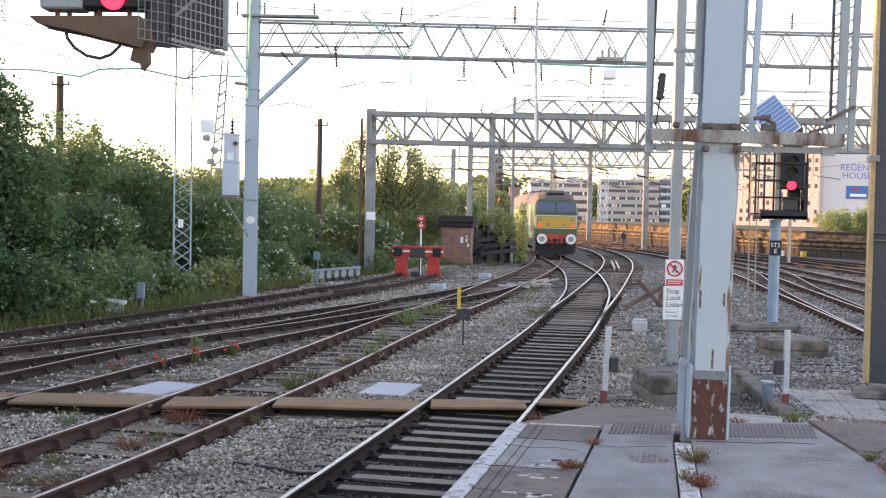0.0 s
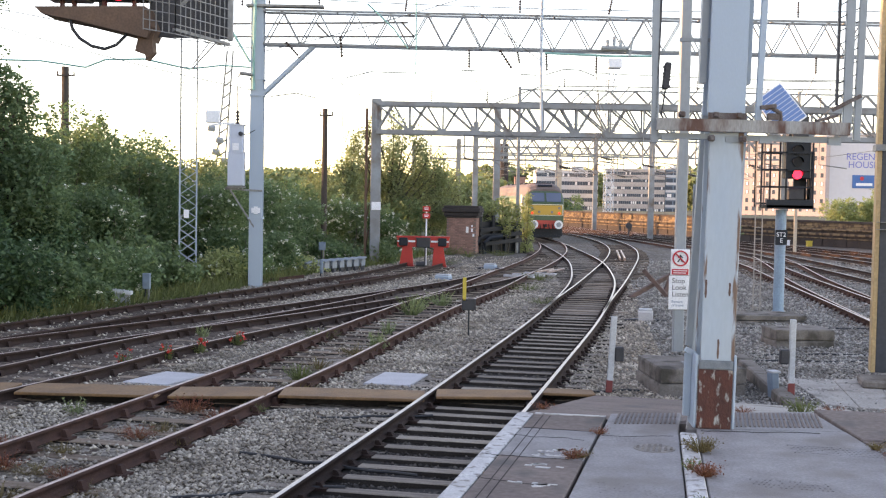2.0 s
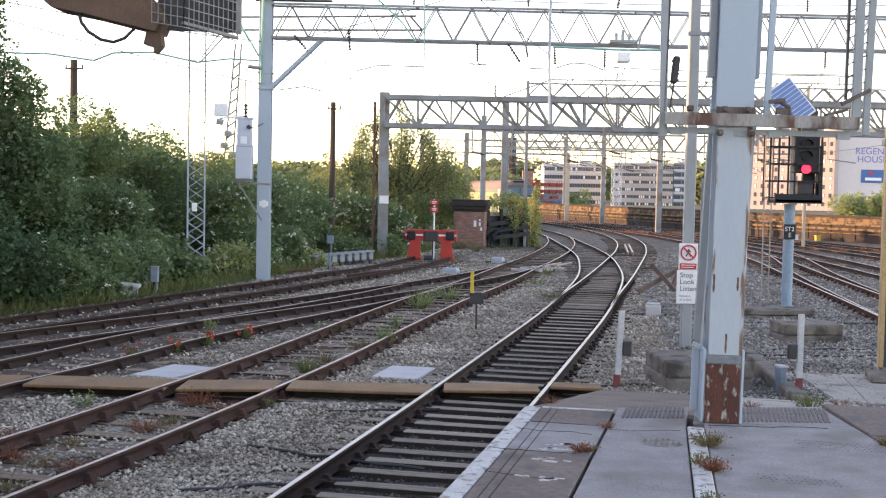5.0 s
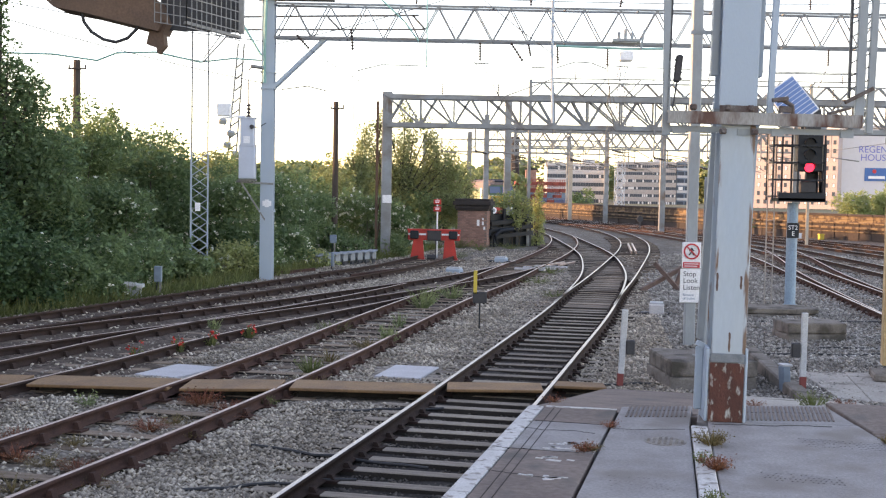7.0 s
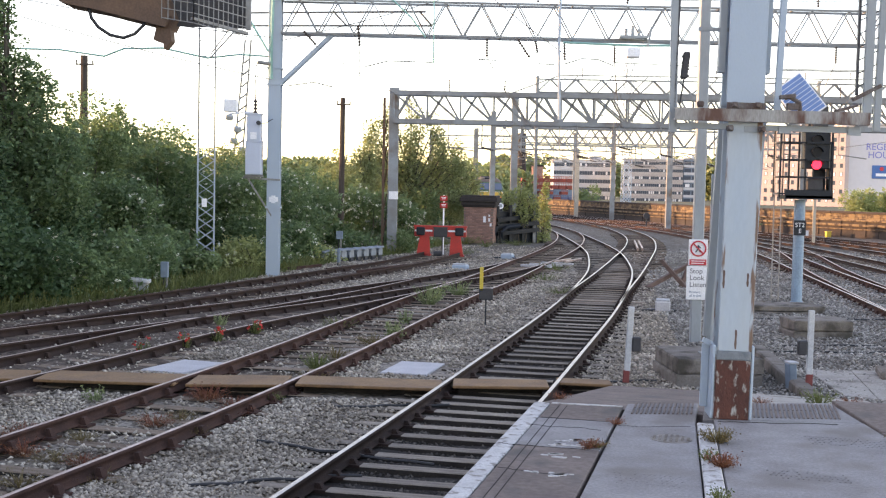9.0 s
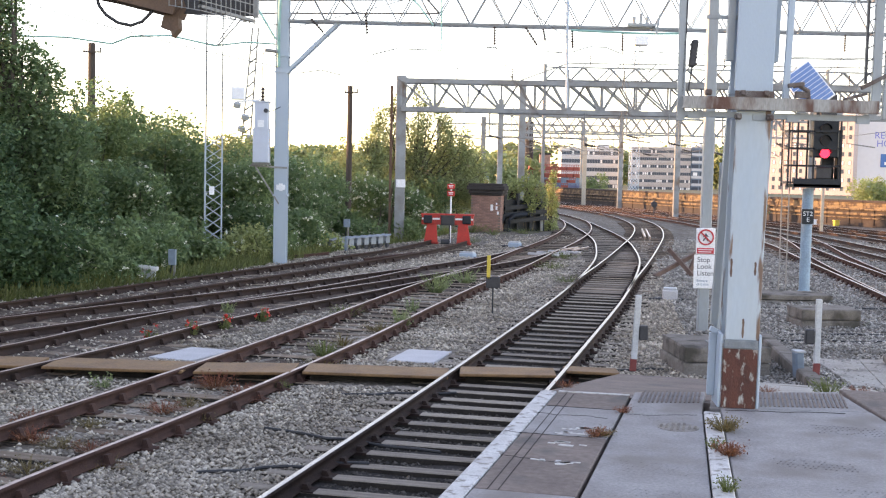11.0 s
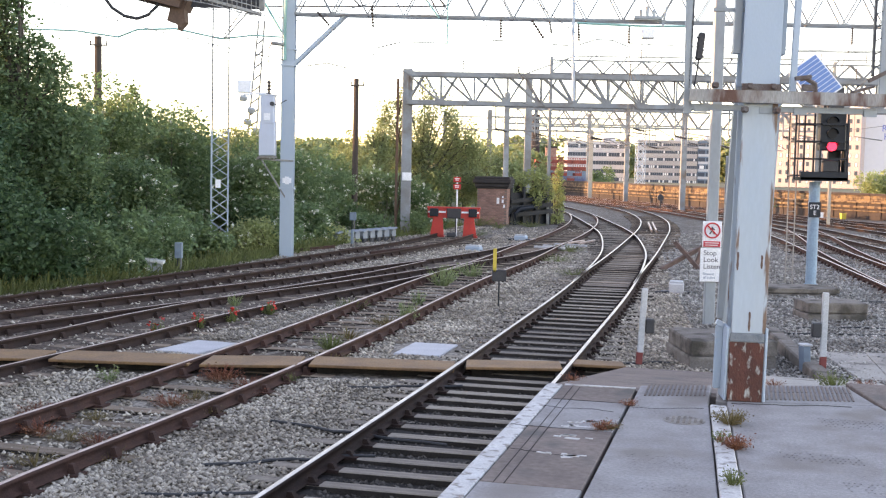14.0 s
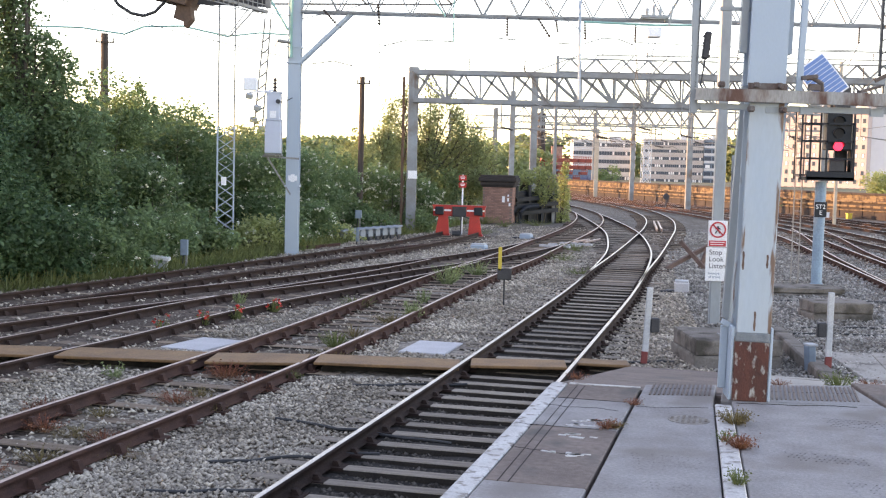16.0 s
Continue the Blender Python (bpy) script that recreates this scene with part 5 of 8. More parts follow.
def colour_signal():
    s = thing("colour_light_signal", (8.34, 30.5, GROUND - 0.05), 0, "black colour light signal showing red on a grey post", "signal")
    o = GROUND - 0.05
    bm = bmesh.new()
    rod(bm, (0, 0, 0.1), (0, 0, 2.85), 0.135, sides=16)
    rod(bm, (0, 0, 0.1), (0, 0, 0.28), 0.16, sides=16)
    part("post", bm, material("pale_blue_paint", (0.20, 0.31, 0.40), 0.5, second=(0.17, 0.26, 0.34), scale=2, amount=0.5), s)
    bm = bmesh.new()
    box(bm, (0.30, 0.02, 0.38), (-0.02, -0.16, 2.15), bevel=0.005)
    plate = part("number_plate", bm, BLACK, s, "black plate with white identification letters")
    text_on(plate, "ST2", 0.155, (-0.145, -0.172, 2.17), SIGN_WHITE)
    text_on(plate, "E", 0.155, (-0.055, -0.172, 2.02), SIGN_WHITE)
    bm = bmesh.new()
    box(bm, (1.18, 0.75, 0.10), (0.12, 0, 2.92), bevel=0.01)
    box(bm, (1.18, 0.03, 0.2), (0.12, -0.36, 3.0))
    part("platform_base", bm, BLACK, s)
    # head
    bm = bmesh.new()
    box(bm, (0.66, 0.28, 0.98), (0.33, -0.1, 4.12), bevel=0.03)
    head = part("signal_head", bm, BLACK, s)
    for z, mat, lab in ((4.34, DEAD_LAMP, ""), (4.05, DEAD_LAMP, ""), (3.74, RED_LAMP, "glowing red signal lamp")):
        bm = bmesh.new()
        rod(bm, (0.31, -0.235, z), (0.31, -0.275, z), 0.12, sides=20)
        part("lens", bm, mat, head, lab)
        bm = bmesh.new()
        for k in range(12):
            a0, a1 = math.pi * k / 12, math.pi * (k + 1) / 12
            v = [bm.verts.new((0.31 + 0.135 * math.cos(a), y, z + 0.135 * math.sin(a))) for a in (a0, a1) for y in (-0.235, -0.36)]
            bm.faces.new((v[0], v[1], v[3], v[2]))
        part("hood", bm, BLACK, head)
    bm = bmesh.new()
    box(bm, (0.40, 0.25, 0.30), (0.32, -0.05, 3.25), bevel=0.02)
    part("route_indicator", bm, DARK_METAL, s)
    bars_ = [((x, y, 2.9), (x, y, 4.62)) for x in (-0.60, -0.38, 0.02, 0.68) for y in (-0.30, 0.30)]
    for z in (3.0, 3.42, 3.85, 4.28, 4.6):
        bars_ += [((-0.6, y, z), (0.68, y, z)) for y in (-0.30, 0.30)] + [((x, -0.3, z), (x, 0.3, z)) for x in (-0.60, 0.68)]
    each_bar("cage_bar", bars_, 0.042, BLACK, s)
    bm = bmesh.new()
    box(bm, (0.10, 0.28, 1.35), (0.72, 0.0, 3.65))
    box(bm, (0.3, 0.1, 1.2), (0.5, 0.2, 3.6))
    part("side_screen", bm, BLACK, s)
    # ladder
    bm = bmesh.new()
    for x in (-0.62, -0.44):
        rod(bm, (x, 0.1, 0.1), (x, 0.1, 4.6), 0.016, sides=6)
    for k in range(15):
        rod(bm, (-0.62, 0.1, 0.35 + k * 0.29), (-0.44, 0.1, 0.35 + k * 0.29), 0.01, sides=5)
    part("ladder", bm, material("ladder_paint", (0.34, 0.30, 0.26), 0.7), s)
    # solar panel on a dark mount
    bm = bmesh.new()
    rod(bm, (0.35, 0.1, 4.5), (0.15, 0.1, 5.3), 0.04)
    box(bm, (0.5, 0.3, 0.55), (0.45, 0.35, 4.95))
    part("mount", bm, DARK_METAL, s)
    panel = bmesh.new()
    box(panel, (0.80, 0.03, 1.10), (0, 0, 0), bevel=0.004)
    po = part("solar_panel", panel, SIGN_WHITE, s, "tilted blue solar panel with pale frame")
    po.matrix_basis = pose(-0.12, -0.12, 5.38, -12, -37, 0)
    cell = bmesh.new()
    box(cell, (0.74, 0.012, 0.088), (0, 0, 0))
    cm = finish(cell, "solar_cell", material("solar_cell", (0.10, 0.20, 0.42), 0.25, second=(0.13, 0.24, 0.46), scale=3))
    for k in range(10):
        q = new("solar_cell", cm)
        q.parent = po
        q.matrix_basis = pose(0, -0.019, -0.468 + k * 0.104)


colour_signal()


# ---- overhead line gantries ----
def truss(parent, x0, x1, y, zb, zt, pitch, depth, chord, web, mat, style="warren", slope=0.0):
    """A lattice beam with two planes of diagonals between four chords."""
    for yy in (y - depth / 2, y + depth / 2):
        for z in (zb, zt):
            bm = bmesh.new()
            bar(bm, (x0, yy, z), (x1, yy, z + slope * (x1 - x0)), chord, chord)
            part("chord", bm, mat, parent)
        n = int((x1 - x0) / pitch)
        ends = []
        for k in range(n):
            a, b = x0 + k * pitch, x0 + (k + 1) * pitch
            za, zc = slope * (a - x0), slope * (b - x0)
            if style == "warren":
                mid, zm = (a + b) / 2, slope * ((a + b) / 2 - x0)
                ends += [((a, yy, zb + za), (mid, yy, zt + zm)), ((mid, yy, zt + zm), (b, yy, zb + zc))]
            else:
                ends += [((a, yy, zb), (a, yy, zt)), ((a, yy, zt), (b, yy, zb))]
                if style == "crossed":
                    ends += [((a, yy, zb), ((a + b) / 2, yy, zt)), (((a + b) / 2, yy, zt), (b, yy, zb))]
        each_bar("diagonal", ends, web, mat, parent)
    bm = bmesh.new()
    n = int((x1 - x0) / (pitch * 2))
    for k in range(n + 1):
        x = x0 + k * pitch * 2
        zs = slope * (x - x0)
        bar(bm, (x, y - depth / 2, zt + zs), (x, y + depth / 2, zt + zs), web, web)
        bar(bm, (x, y - depth / 2, zb + zs), (x, y + depth / 2, zb + zs), web, web)
    tagged(part("cross_tie", bm, mat, parent), kind="stuff")


def insulator_part(parent, a, b, r=0.06, n=7):
    bm = bmesh.new()
    insulator(bm, a, b, r * 0.68, n)
    return part("insulator", bm, CERAMIC, parent)


def near_gantry():
    Y = 37.8
    g = thing("overhead_gantry", (0, 0, 0), 0, "grey lattice overhead line gantry with insulators and arms", "gantry", "overhead gantries")
    for x in (-6.16, 17.6):
        bm = bmesh.new()
        hsection(bm, 9.5, 0.40, 0.36, 0.03, (x, Y, GROUND))
        part("leg", bm, PALE_STEEL, g)
        for z in (2.0, 5.85, 6.35):
            bm = bmesh.new()
            box(bm, (0.46, 0.42, 0.05), (x, Y, z))
            part("collar", bm, PALE_STEEL, g)
    truss(g, -5.95, 17.4, Y, 7.44, 8.47, 1.13, 0.55, 0.066, 0.036, GANTRY, slope=-0.004)
    each_bar("brace", [((-6.05, Y - 0.15, 5.82), (-4.4, Y - 0.15, 7.42)), ((-6.05, Y + 0.15, 5.82), (-4.4, Y + 0.15, 7.42))], 0.10, PALE_STEEL, g)
    # a pair of arms that reach past the leg
    each_bar("side_arm", [((-8.4, Y + 0.7, 8.14), (-1.5, Y + 0.7, 8.30)), ((-8.4, Y + 0.7, 7.74), (-1.3, Y + 0.7, 7.86)), ((-1.7, Y + 0.7, 8.30), (-1.3, Y + 0.7, 7.86)), ((-4.4, Y + 0.7, 8.2), (-4.0, Y + 0.7, 7.8))], 0.06, GALV, g)
    bm = bmesh.new()
    box(bm, (2.4, 0.4, 0.07), (-5.3, Y - 0.1, 8.62))
    part("top_beam", bm, GALV, g)
    for x in (-6.65, -5.8, -4.25):
        insulator_part(g, (x, Y - 0.1, 8.62), (x, Y - 0.1, 9.05), 0.08, 5)
    # copper-green feeder tubes
    for pts, r in (([(-6.24, Y - 0.28, 6.0), (-6.24, Y - 0.28, 7.6), (-6.20, Y - 0.28, 9.3)], 0.055), ([(-6.35, Y - 0.28, 6.85), (-7.05, Y - 0.28, 8.0), (-7.4, Y - 0.28, 9.0)], 0.04), ([(-2.72, Y - 0.4, 8.7), (-1.9, Y - 0.4, 7.95), (-1.45, Y - 0.4, 7.35)], 0.03), ([(-1.22, Y - 0.4, 8.9), (-1.2, Y - 0.4, 7.9), (-1.19, Y - 0.4, 6.55)], 0.025), ([(2.68, Y - 0.35, 9.2), (2.68, Y - 0.35, 7.0), (2.74, Y - 0.35, 4.9)], 0.05000001), ([(2.8, Y - 0.36, 7.28), (5.0, Y - 0.36, 7.22), (6.1, Y - 0.36, 7.24)], 0.04)):
        bm = bmesh.new()
        tube(bm, pts, r)
        part("feeder_tube", bm, GREEN_COPPER if r < 0.05 or r == 0.055 else PALE_STEEL, g)
    for a, b in (((-5.25, 7.50), (-4.86, 7.08)), ((-3.55, 7.72), (-3.50, 7.05)), ((0.45, 7.36), (0.46, 6.80)), ((1.40, 7.36), (1.78, 6.80)), ((2.84, 7.30), (2.87, 6.74)), ((4.40, 7.26), (4.40, 6.70)), ((1.95, 7.32), (2.02, 6.95)), ((8.5, 7.3), (8.5, 6.8)), ((11.2, 7.3), (11.2, 6.8)), ((2.0, 8.5), (2.0, 9.05)), ((-1.55, 8.5), (-1.5, 8.95)), ((4.75, 8.5), (4.85, 9.0)), ((8.9, 8.5), (8.9, 9.0)), ((10.6, 8.5), (10.6, 9.0))):
        insulator_part(g, (a[0], Y - 0.3, a[1]), (b[0], Y - 0.3, b[1]), 0.085)
    # registration arms
    for pts in ([(-3.35, Y - 0.3, 6.42), (-2.6, Y - 0.3, 6.62), (-1.2, Y - 0.3, 6.60)], [(2.85, Y - 0.3, 6.62), (3.4, Y - 0.3, 6.80), (3.9, Y - 0.3, 6.78), (4.38, Y - 0.3, 6.60)], [(0.2, Y - 0.3, 6.72), (0.75, Y - 0.3, 6.70)], [(2.05, Y - 0.3, 6.62), (2.55, Y - 0.3, 6.60)], [(-5.7, Y - 0.3, 5.80), (-4.9, Y - 0.3, 5.92), (-4.3, Y - 0.3, 5.78)], [(9.6, Y - 0.3, 6.55), (12.2, Y - 0.3, 6.55)]):
        bm = bmesh.new()
        tube(bm, pts, 0.02)
        part("registration_arm", bm, GALV, g)
    # switch gear hung on the beam
    bm = bmesh.new()
    box(bm, (0.42, 0.35, 0.30), (4.95, Y - 0.45, 6.98), bevel=0.03)
    part("switch_box", bm, SIGN_WHITE, g)
    bm = bmesh.new()
    for k in range(3):
        rod(bm, (4.72 + k * 0.2, Y - 0.45, 7.5), (4.72 + k * 0.2, Y - 0.45, 7.72 + 0.1 * (k == 1)), 0.05)
    box(bm, (0.85, 0.25, 0.08), (4.95, Y - 0.45, 7.47))
    bar(bm, (5.4, Y - 0.45, 7.2), (5.5, Y - 0.45, 7.8), 0.06, 0.06)
    part("isolator", bm, GREY_STEEL, g)
    bm = bmesh.new()
    box(bm, (0.28, 0.02, 0.16), (-6.14, Y - 0.20, 2.25))
    box(bm, (0.12, 0.025, 0.24), (-6.14, Y - 0.20, 2.25))
    part("tie_plate", bm, SIGN_WHITE, g)
    return g


near_gantry()


def pole_transformer():
    Y = 37.55
    t = thing("pole_transformer", (-6.75, Y, 0), 0, "pale grey transformer box bracketed to the gantry leg", "transformer")
    bm = bmesh.new()
    box(bm, (0.50, 0.36, 1.02), (0, 0, 3.52), bevel=0.02)
    box(bm, (0.44, 0.34, 0.86), (0.0, 0, 4.46), bevel=0.02)
    box(bm, (0.52, 0.38, 0.04), (0, 0, 4.05))
    box(bm, (0.52, 0.38, 0.04), (0, 0, 4.90))
    box(bm, (0.53, 0.38, 0.03), (0, 0, 3.62))
    part("tank", bm, material("transformer_paint", (0.50, 0.55, 0.64), 0.45, second=(0.46, 0.51, 0.59), scale=3, amount=0.4, speckle=0.04), t)
    bm = bmesh.new()
    box(bm, (0.20, 0.01, 0.22), (0.0, -0.19, 4.22))
    part("plate", bm, SIGN_WHITE, t)
    bm = bmesh.new()
    box(bm, (0.42, 0.2, 0.40), (-0.75, 0, 5.15), bevel=0.02)
    box(bm, (0.75, 0.12, 0.05), (-0.42, 0, 4.93), turn=(0, -6, 0))
    part("meter_box", bm, SIGN_WHITE, t)
    insulator_part(t, (0.02, 0, 4.9), (0.02, 0, 5.35), 0.13, 4)
    bm = bmesh.new()
    tube(bm, [(0.02, 0, 5.3), (0.0, 0, 6.0), (0.02, 0, 6.4), (0.15, -0.05, 6.55), (0.4, -0.1, 6.5)], 0.02)
    part("cable", bm, GALV, t)
    bm = bmesh.new()
    bar(bm, (-0.35, 0, 2.92), (0.8, 0.1, 2.86), 0.07, 0.06)
    bar(bm, (-0.2, 0, 2.90), (0.55, 0.1, 1.72), 0.06, 0.05)
    box(bm, (0.55, 0.3, 0.06), (0, 0, 2.97))
    part("bracket", bm, GALV, t)
    bm = bmesh.new()
    box(bm, (0.40, 0.2, 0.10), (0.28, -0.1, 6.48), turn=(0, 6, 0), bevel=0.03)
    part("lamp_head", bm, GALV, t)
    bm = bmesh.new()
    tube(bm, [(0.15, -0.2, 4.62), (0.35, -0.2, 4.60), (0.6, -0.15, 4.75)], 0.015)
    rod(bm, (0.16, -0.16, 4.62), (0.16, -0.26, 4.62), 0.07)
    part("cable", bm, DARK_METAL, t)


pole_transformer()


def box_gantry(y, x0, x1, zb, zt, chord, pitch, label, leg_w=0.42, top=None, extra=True, depth=0.7, style="pratt"):
    g = thing("overhead_gantry", (0, 0, 0), 0, label, "gantry", "overhead gantries")
    for x in (x0, x1):
        bm = bmesh.new()
        h = (top or zt + 0.2) - GROUND
        for yy in (y - 0.2, y + 0.2):
            box(bm, (leg_w, 0.07, h), (x, yy, GROUND + h / 2), bevel=0.01)
        box(bm, (0.06, 0.4, h), (x - leg_w / 2 + 0.05, y, GROUND + h / 2))
        part("leg", bm, GANTRY, g)
    truss(g, x0, x1, y, zb, zt, pitch, depth, chord, 0.075, GANTRY, style=style)
    if extra:
        n = int((x1 - x0) / 2.4)
        for k in range(1, n):
            x = x0 + k * 2.4
            insulator_part(g, (x, y - 0.4, zt + 0.1), (x, y - 0.4, zt + 0.6), 0.07, 5)
            bm = bmesh.new()
            tube(bm, [(x, y - 0.4, zb), (x, y - 0.4, zb - 1.1), (x + 1.2, y - 0.4, zb - 1.25)], 0.03)
            part("registration_arm", bm, GALV, g)
    return g


g2 = box_gantry(52.6, -3.35, 20.2, 5.58, 6.80, 0.20, 1.45, "grey box-section overhead gantry with crossed bracing", top=7.02, style="crossed")
each_bar("upper_bar", [((1.8, 52.3, 6.9), (3.84, 52.3, 7.68)), ((3.84, 52.3, 7.68), (17.0, 52.3, 7.72))] + [((3.9 + k * 1.5, 52.3, 6.9), (4.6 + k * 1.5, 52.3, 7.68)) for k in range(8)], 0.05, GALV, g2)
bm = bmesh.new()
box(bm, (0.4, 0.02, 0.35), (-3.3, 52.33, 2.35))
part("tie_plate", bm, SIGN_WHITE, g2)
# second, latticed leaf of the left leg
bm = bmesh.new()
for k in range(5):
    bar(bm, (-3.82, 52.7, 0.2 + k * 1.1), (-3.62, 52.7, 1.3 + k * 1.1), 0.06, 0.05)
box(bm, (0.10, 0.3, 6.6), (-3.78, 52.7, 3.3))
part("cable_duct", bm, UNDERSIDE, g2)

box_gantry(75, 2.75, 20.6, 5.5, 6.5, 0.10, 1.5, "distant overhead gantry across the curving lines", leg_w=0.42, top=8.35, style="warren", depth=0.4)
box_gantry(95, 1.8, 15.7, 6.4, 7.6, 0.11, 1.7, "distant overhead gantry across the curving lines", leg_w=0.42, top=8.8, style="warren", depth=0.4)
box_gantry(118, 0.6, 14.0, 6.6, 7.9, 0.12, 1.9, "far overhead gantry near the town end", leg_w=0.42, top=8.6, style="warren", depth=0.4)
box_gantry(66, 3.6, 25.0, 8.05, 8.75, 0.06, 1.4, "tall slender gantry behind the box-section one", leg_w=0.16, top=8.9, style="warren", depth=0.25)
box_gantry(140, -4.5, 12.2, 7.4, 8.8, 0.13, 2.0, "far overhead gantry at the end of the curve", leg_w=0.45, top=9.4, style="warren", depth=0.4)


def steel_pole(place, h, w, label, mat=GALV, arms=True):
    p = thing("catenary_mast", place, 0, label, "mast", "catenary masts")
    bm = bmesh.new()
    hsection(bm, h, w, w, 0.03)
    part("shaft", bm, mat, p)
    if arms:
        bm = bmesh.new()
        tube(bm, [(0, 0, h - 0.6), (-1.6, 0, h - 0.9)], 0.04)
        tube(bm, [(0, 0, h - 1.6), (-1.6, 0, h - 0.9), (-2.1, 0, h - 1.3)], 0.04)
        part("cantilever", bm, GALV, p)


WARM_STEEL = material("buff_painted_steel", (0.46, 0.40, 0.32), 0.6, second=(0.38, 0.33, 0.27), scale=1.5, amount=0.5, stain=(0.30, 0.18, 0.12), stain_scale=1.2, stain_at=0.62)
steel_pole((11.4, 128, GROUND), 7.4, 0.42, "buff painted catenary mast near the parapet", WARM_STEEL)
steel_pole((0.5, 104, GROUND), 8.0, 0.40, "grey catenary mast beyond the trees", GALV, False)
steel_pole((2.1, 112, GROUND), 9.0, 0.42, "buff catenary mast beyond the trees", WARM_STEEL, False)
steel_pole((20.0, 70.0, GROUND), 9.5, 0.16, "slender rust-stained pole between the lines", WARM_STEEL, False)


def lattice_tower(place, base, mid, top, w0, w1, label, bar_w=0.018, pitch=0.36):
    t = thing("lattice_mast", place, 12, label, "mast")
    ends, upper = [], []
    for sx in (-1, 1):
        for sy in (-1, 1):
            ends.append(((sx * w0 / 2, sy * w0 / 2, base), (sx * w0 / 2, sy * w0 / 2, mid)))
            upper.append(((sx * w1 / 2, sy * w1 / 2, mid), (sx * w1 / 2, sy * w1 / 2, top)))
    each_bar("corner_post", ends, 0.048, PALE_STEEL, t)
    each_bar("upper_post", upper, 0.046, GALV, t)
    ends, n = [], int((mid - base) / pitch)
    for k in range(n):
        za, zb = base + k * (mid - base) / n, base + (k + 1) * (mid - base) / n
        s = 1 if k % 2 else -1
        for sy in (-1, 1):
            ends.append(((-s * w0 / 2, sy * w0 / 2, za), (s * w0 / 2, sy * w0 / 2, zb)))
            ends.append(((s * w0 / 2, sy * w0 / 2, za), (-s * w0 / 2, sy * w0 / 2, zb)))
            ends.append(((sy * w0 / 2, -s * w0 / 2, za), (sy * w0 / 2, s * w0 / 2, zb)))
    each_bar("lattice_bar", ends, bar_w, PALE_STEEL, t)
    ends = []
    for k in range(12):
        z = mid + k * 0.48
        ends.append(((-w1 / 2, -w1 / 2, z), (w1 / 2, -w1 / 2, z)))
    each_bar("rung", ends, 0.022, GALV, t)
    return t


tw = lattice_tower((-8.33, 37.9, GROUND), 0, 4.0, 9.6, 0.52, 0.50, "slender galvanised lattice mast with steps and arms")
bm = bmesh.new()
box(bm, (0.16, 0.02, 0.26), (-0.05, -0.3, 2.3))
part("plate", bm, SIGN_WHITE, tw)
bm = bmesh.new()
tube(bm, [(0.1, -0.2, 6.85), (0.9, 0, 7.8), (1.3, 0.2, 8.6)], 0.025)
tube(bm, [(0.1, -0.2, 6.95), (0.75, 0, 7.9)], 0.02)
part("stay", bm, GALV, tw)
bm = bmesh.new()
tube(bm, [(0.0, 0, 6.85), (-1.4, 0.4, 7.15), (-2.6, 0.6, 7.1), (-3.2, 0.7, 6.85), (-4.6, 1.2, 7.05), (-7.5, 2.0, 7.1)], 0.035)
tube(bm, [(0, 0, 6.85), (1.0, -0.2, 6.98), (2.0, -0.5, 6.92)], 0.03)
part("feeder_arm", bm, GREEN_COPPER, tw)

lattice_tower((16.63, 128, GROUND), 0, 16.4, 17.4, 0.85, 0.7, "tall slender lattice mast beyond the far gantries", 0.06, 0.85)
lamp = thing("floodlight_tower", (-16.2, 82, 0), 0, "distant tilted lattice boom with floodlights", "mast")
each_bar("boom_bar", [((-0.35, 0, -0.2), (0.75, 0, 12.5)), ((0.35, 0, -0.2), (1.15, 0, 12.5))] + [((-0.3 + k * 0.075, 0, 0.5 + k * 0.8), (0.42 + k * 0.055, 0, 0.9 + k * 0.8)) for k in range(14)], 0.10, GALV, lamp)
for x, z in ((-0.2, 7.2), (0.35, 6.4), (0.1, 5.6), (0.7, 5.0)):
    bm = bmesh.new()
    box(bm, (0.5, 0.35, 0.36), (x, -0.3, z), turn=(20, 10, 0), bevel=0.05)
    part("floodlight", bm, GREY_STEEL, lamp)


def wood_pole(place, h, r, label, arms):
    p = thing("telegraph_pole", place, 0, label, "pole", "wooden poles")
    bm = bmesh.new()
    rod(bm, (0, 0, 0), (0, 0, h), r, r * 0.8, sides=10)
    part("pole", bm, POLE_WOOD, p)
    for z, w in arms:
        bm = bmesh.new()
        box(bm, (w, 0.06, 0.06), (w * 0.1, -r, z))
        for s in (-0.45, 0.45):
            rod(bm, (w * s + w * 0.1, -r, z), (w * s + w * 0.1, -r, z + 0.16), 0.03)
        part("crossarm", bm, POLE_WOOD, p)


wood_pole((-5.6, 52.6, GROUND), 6.75, 0.14, "weathered wooden pole with a short crossarm", [(6.45, 0.6)])
wood_pole((-14.85, 46, GROUND), 7.7, 0.17, "dark wooden telegraph pole rising behind bushes", [(7.35, 0.7)])


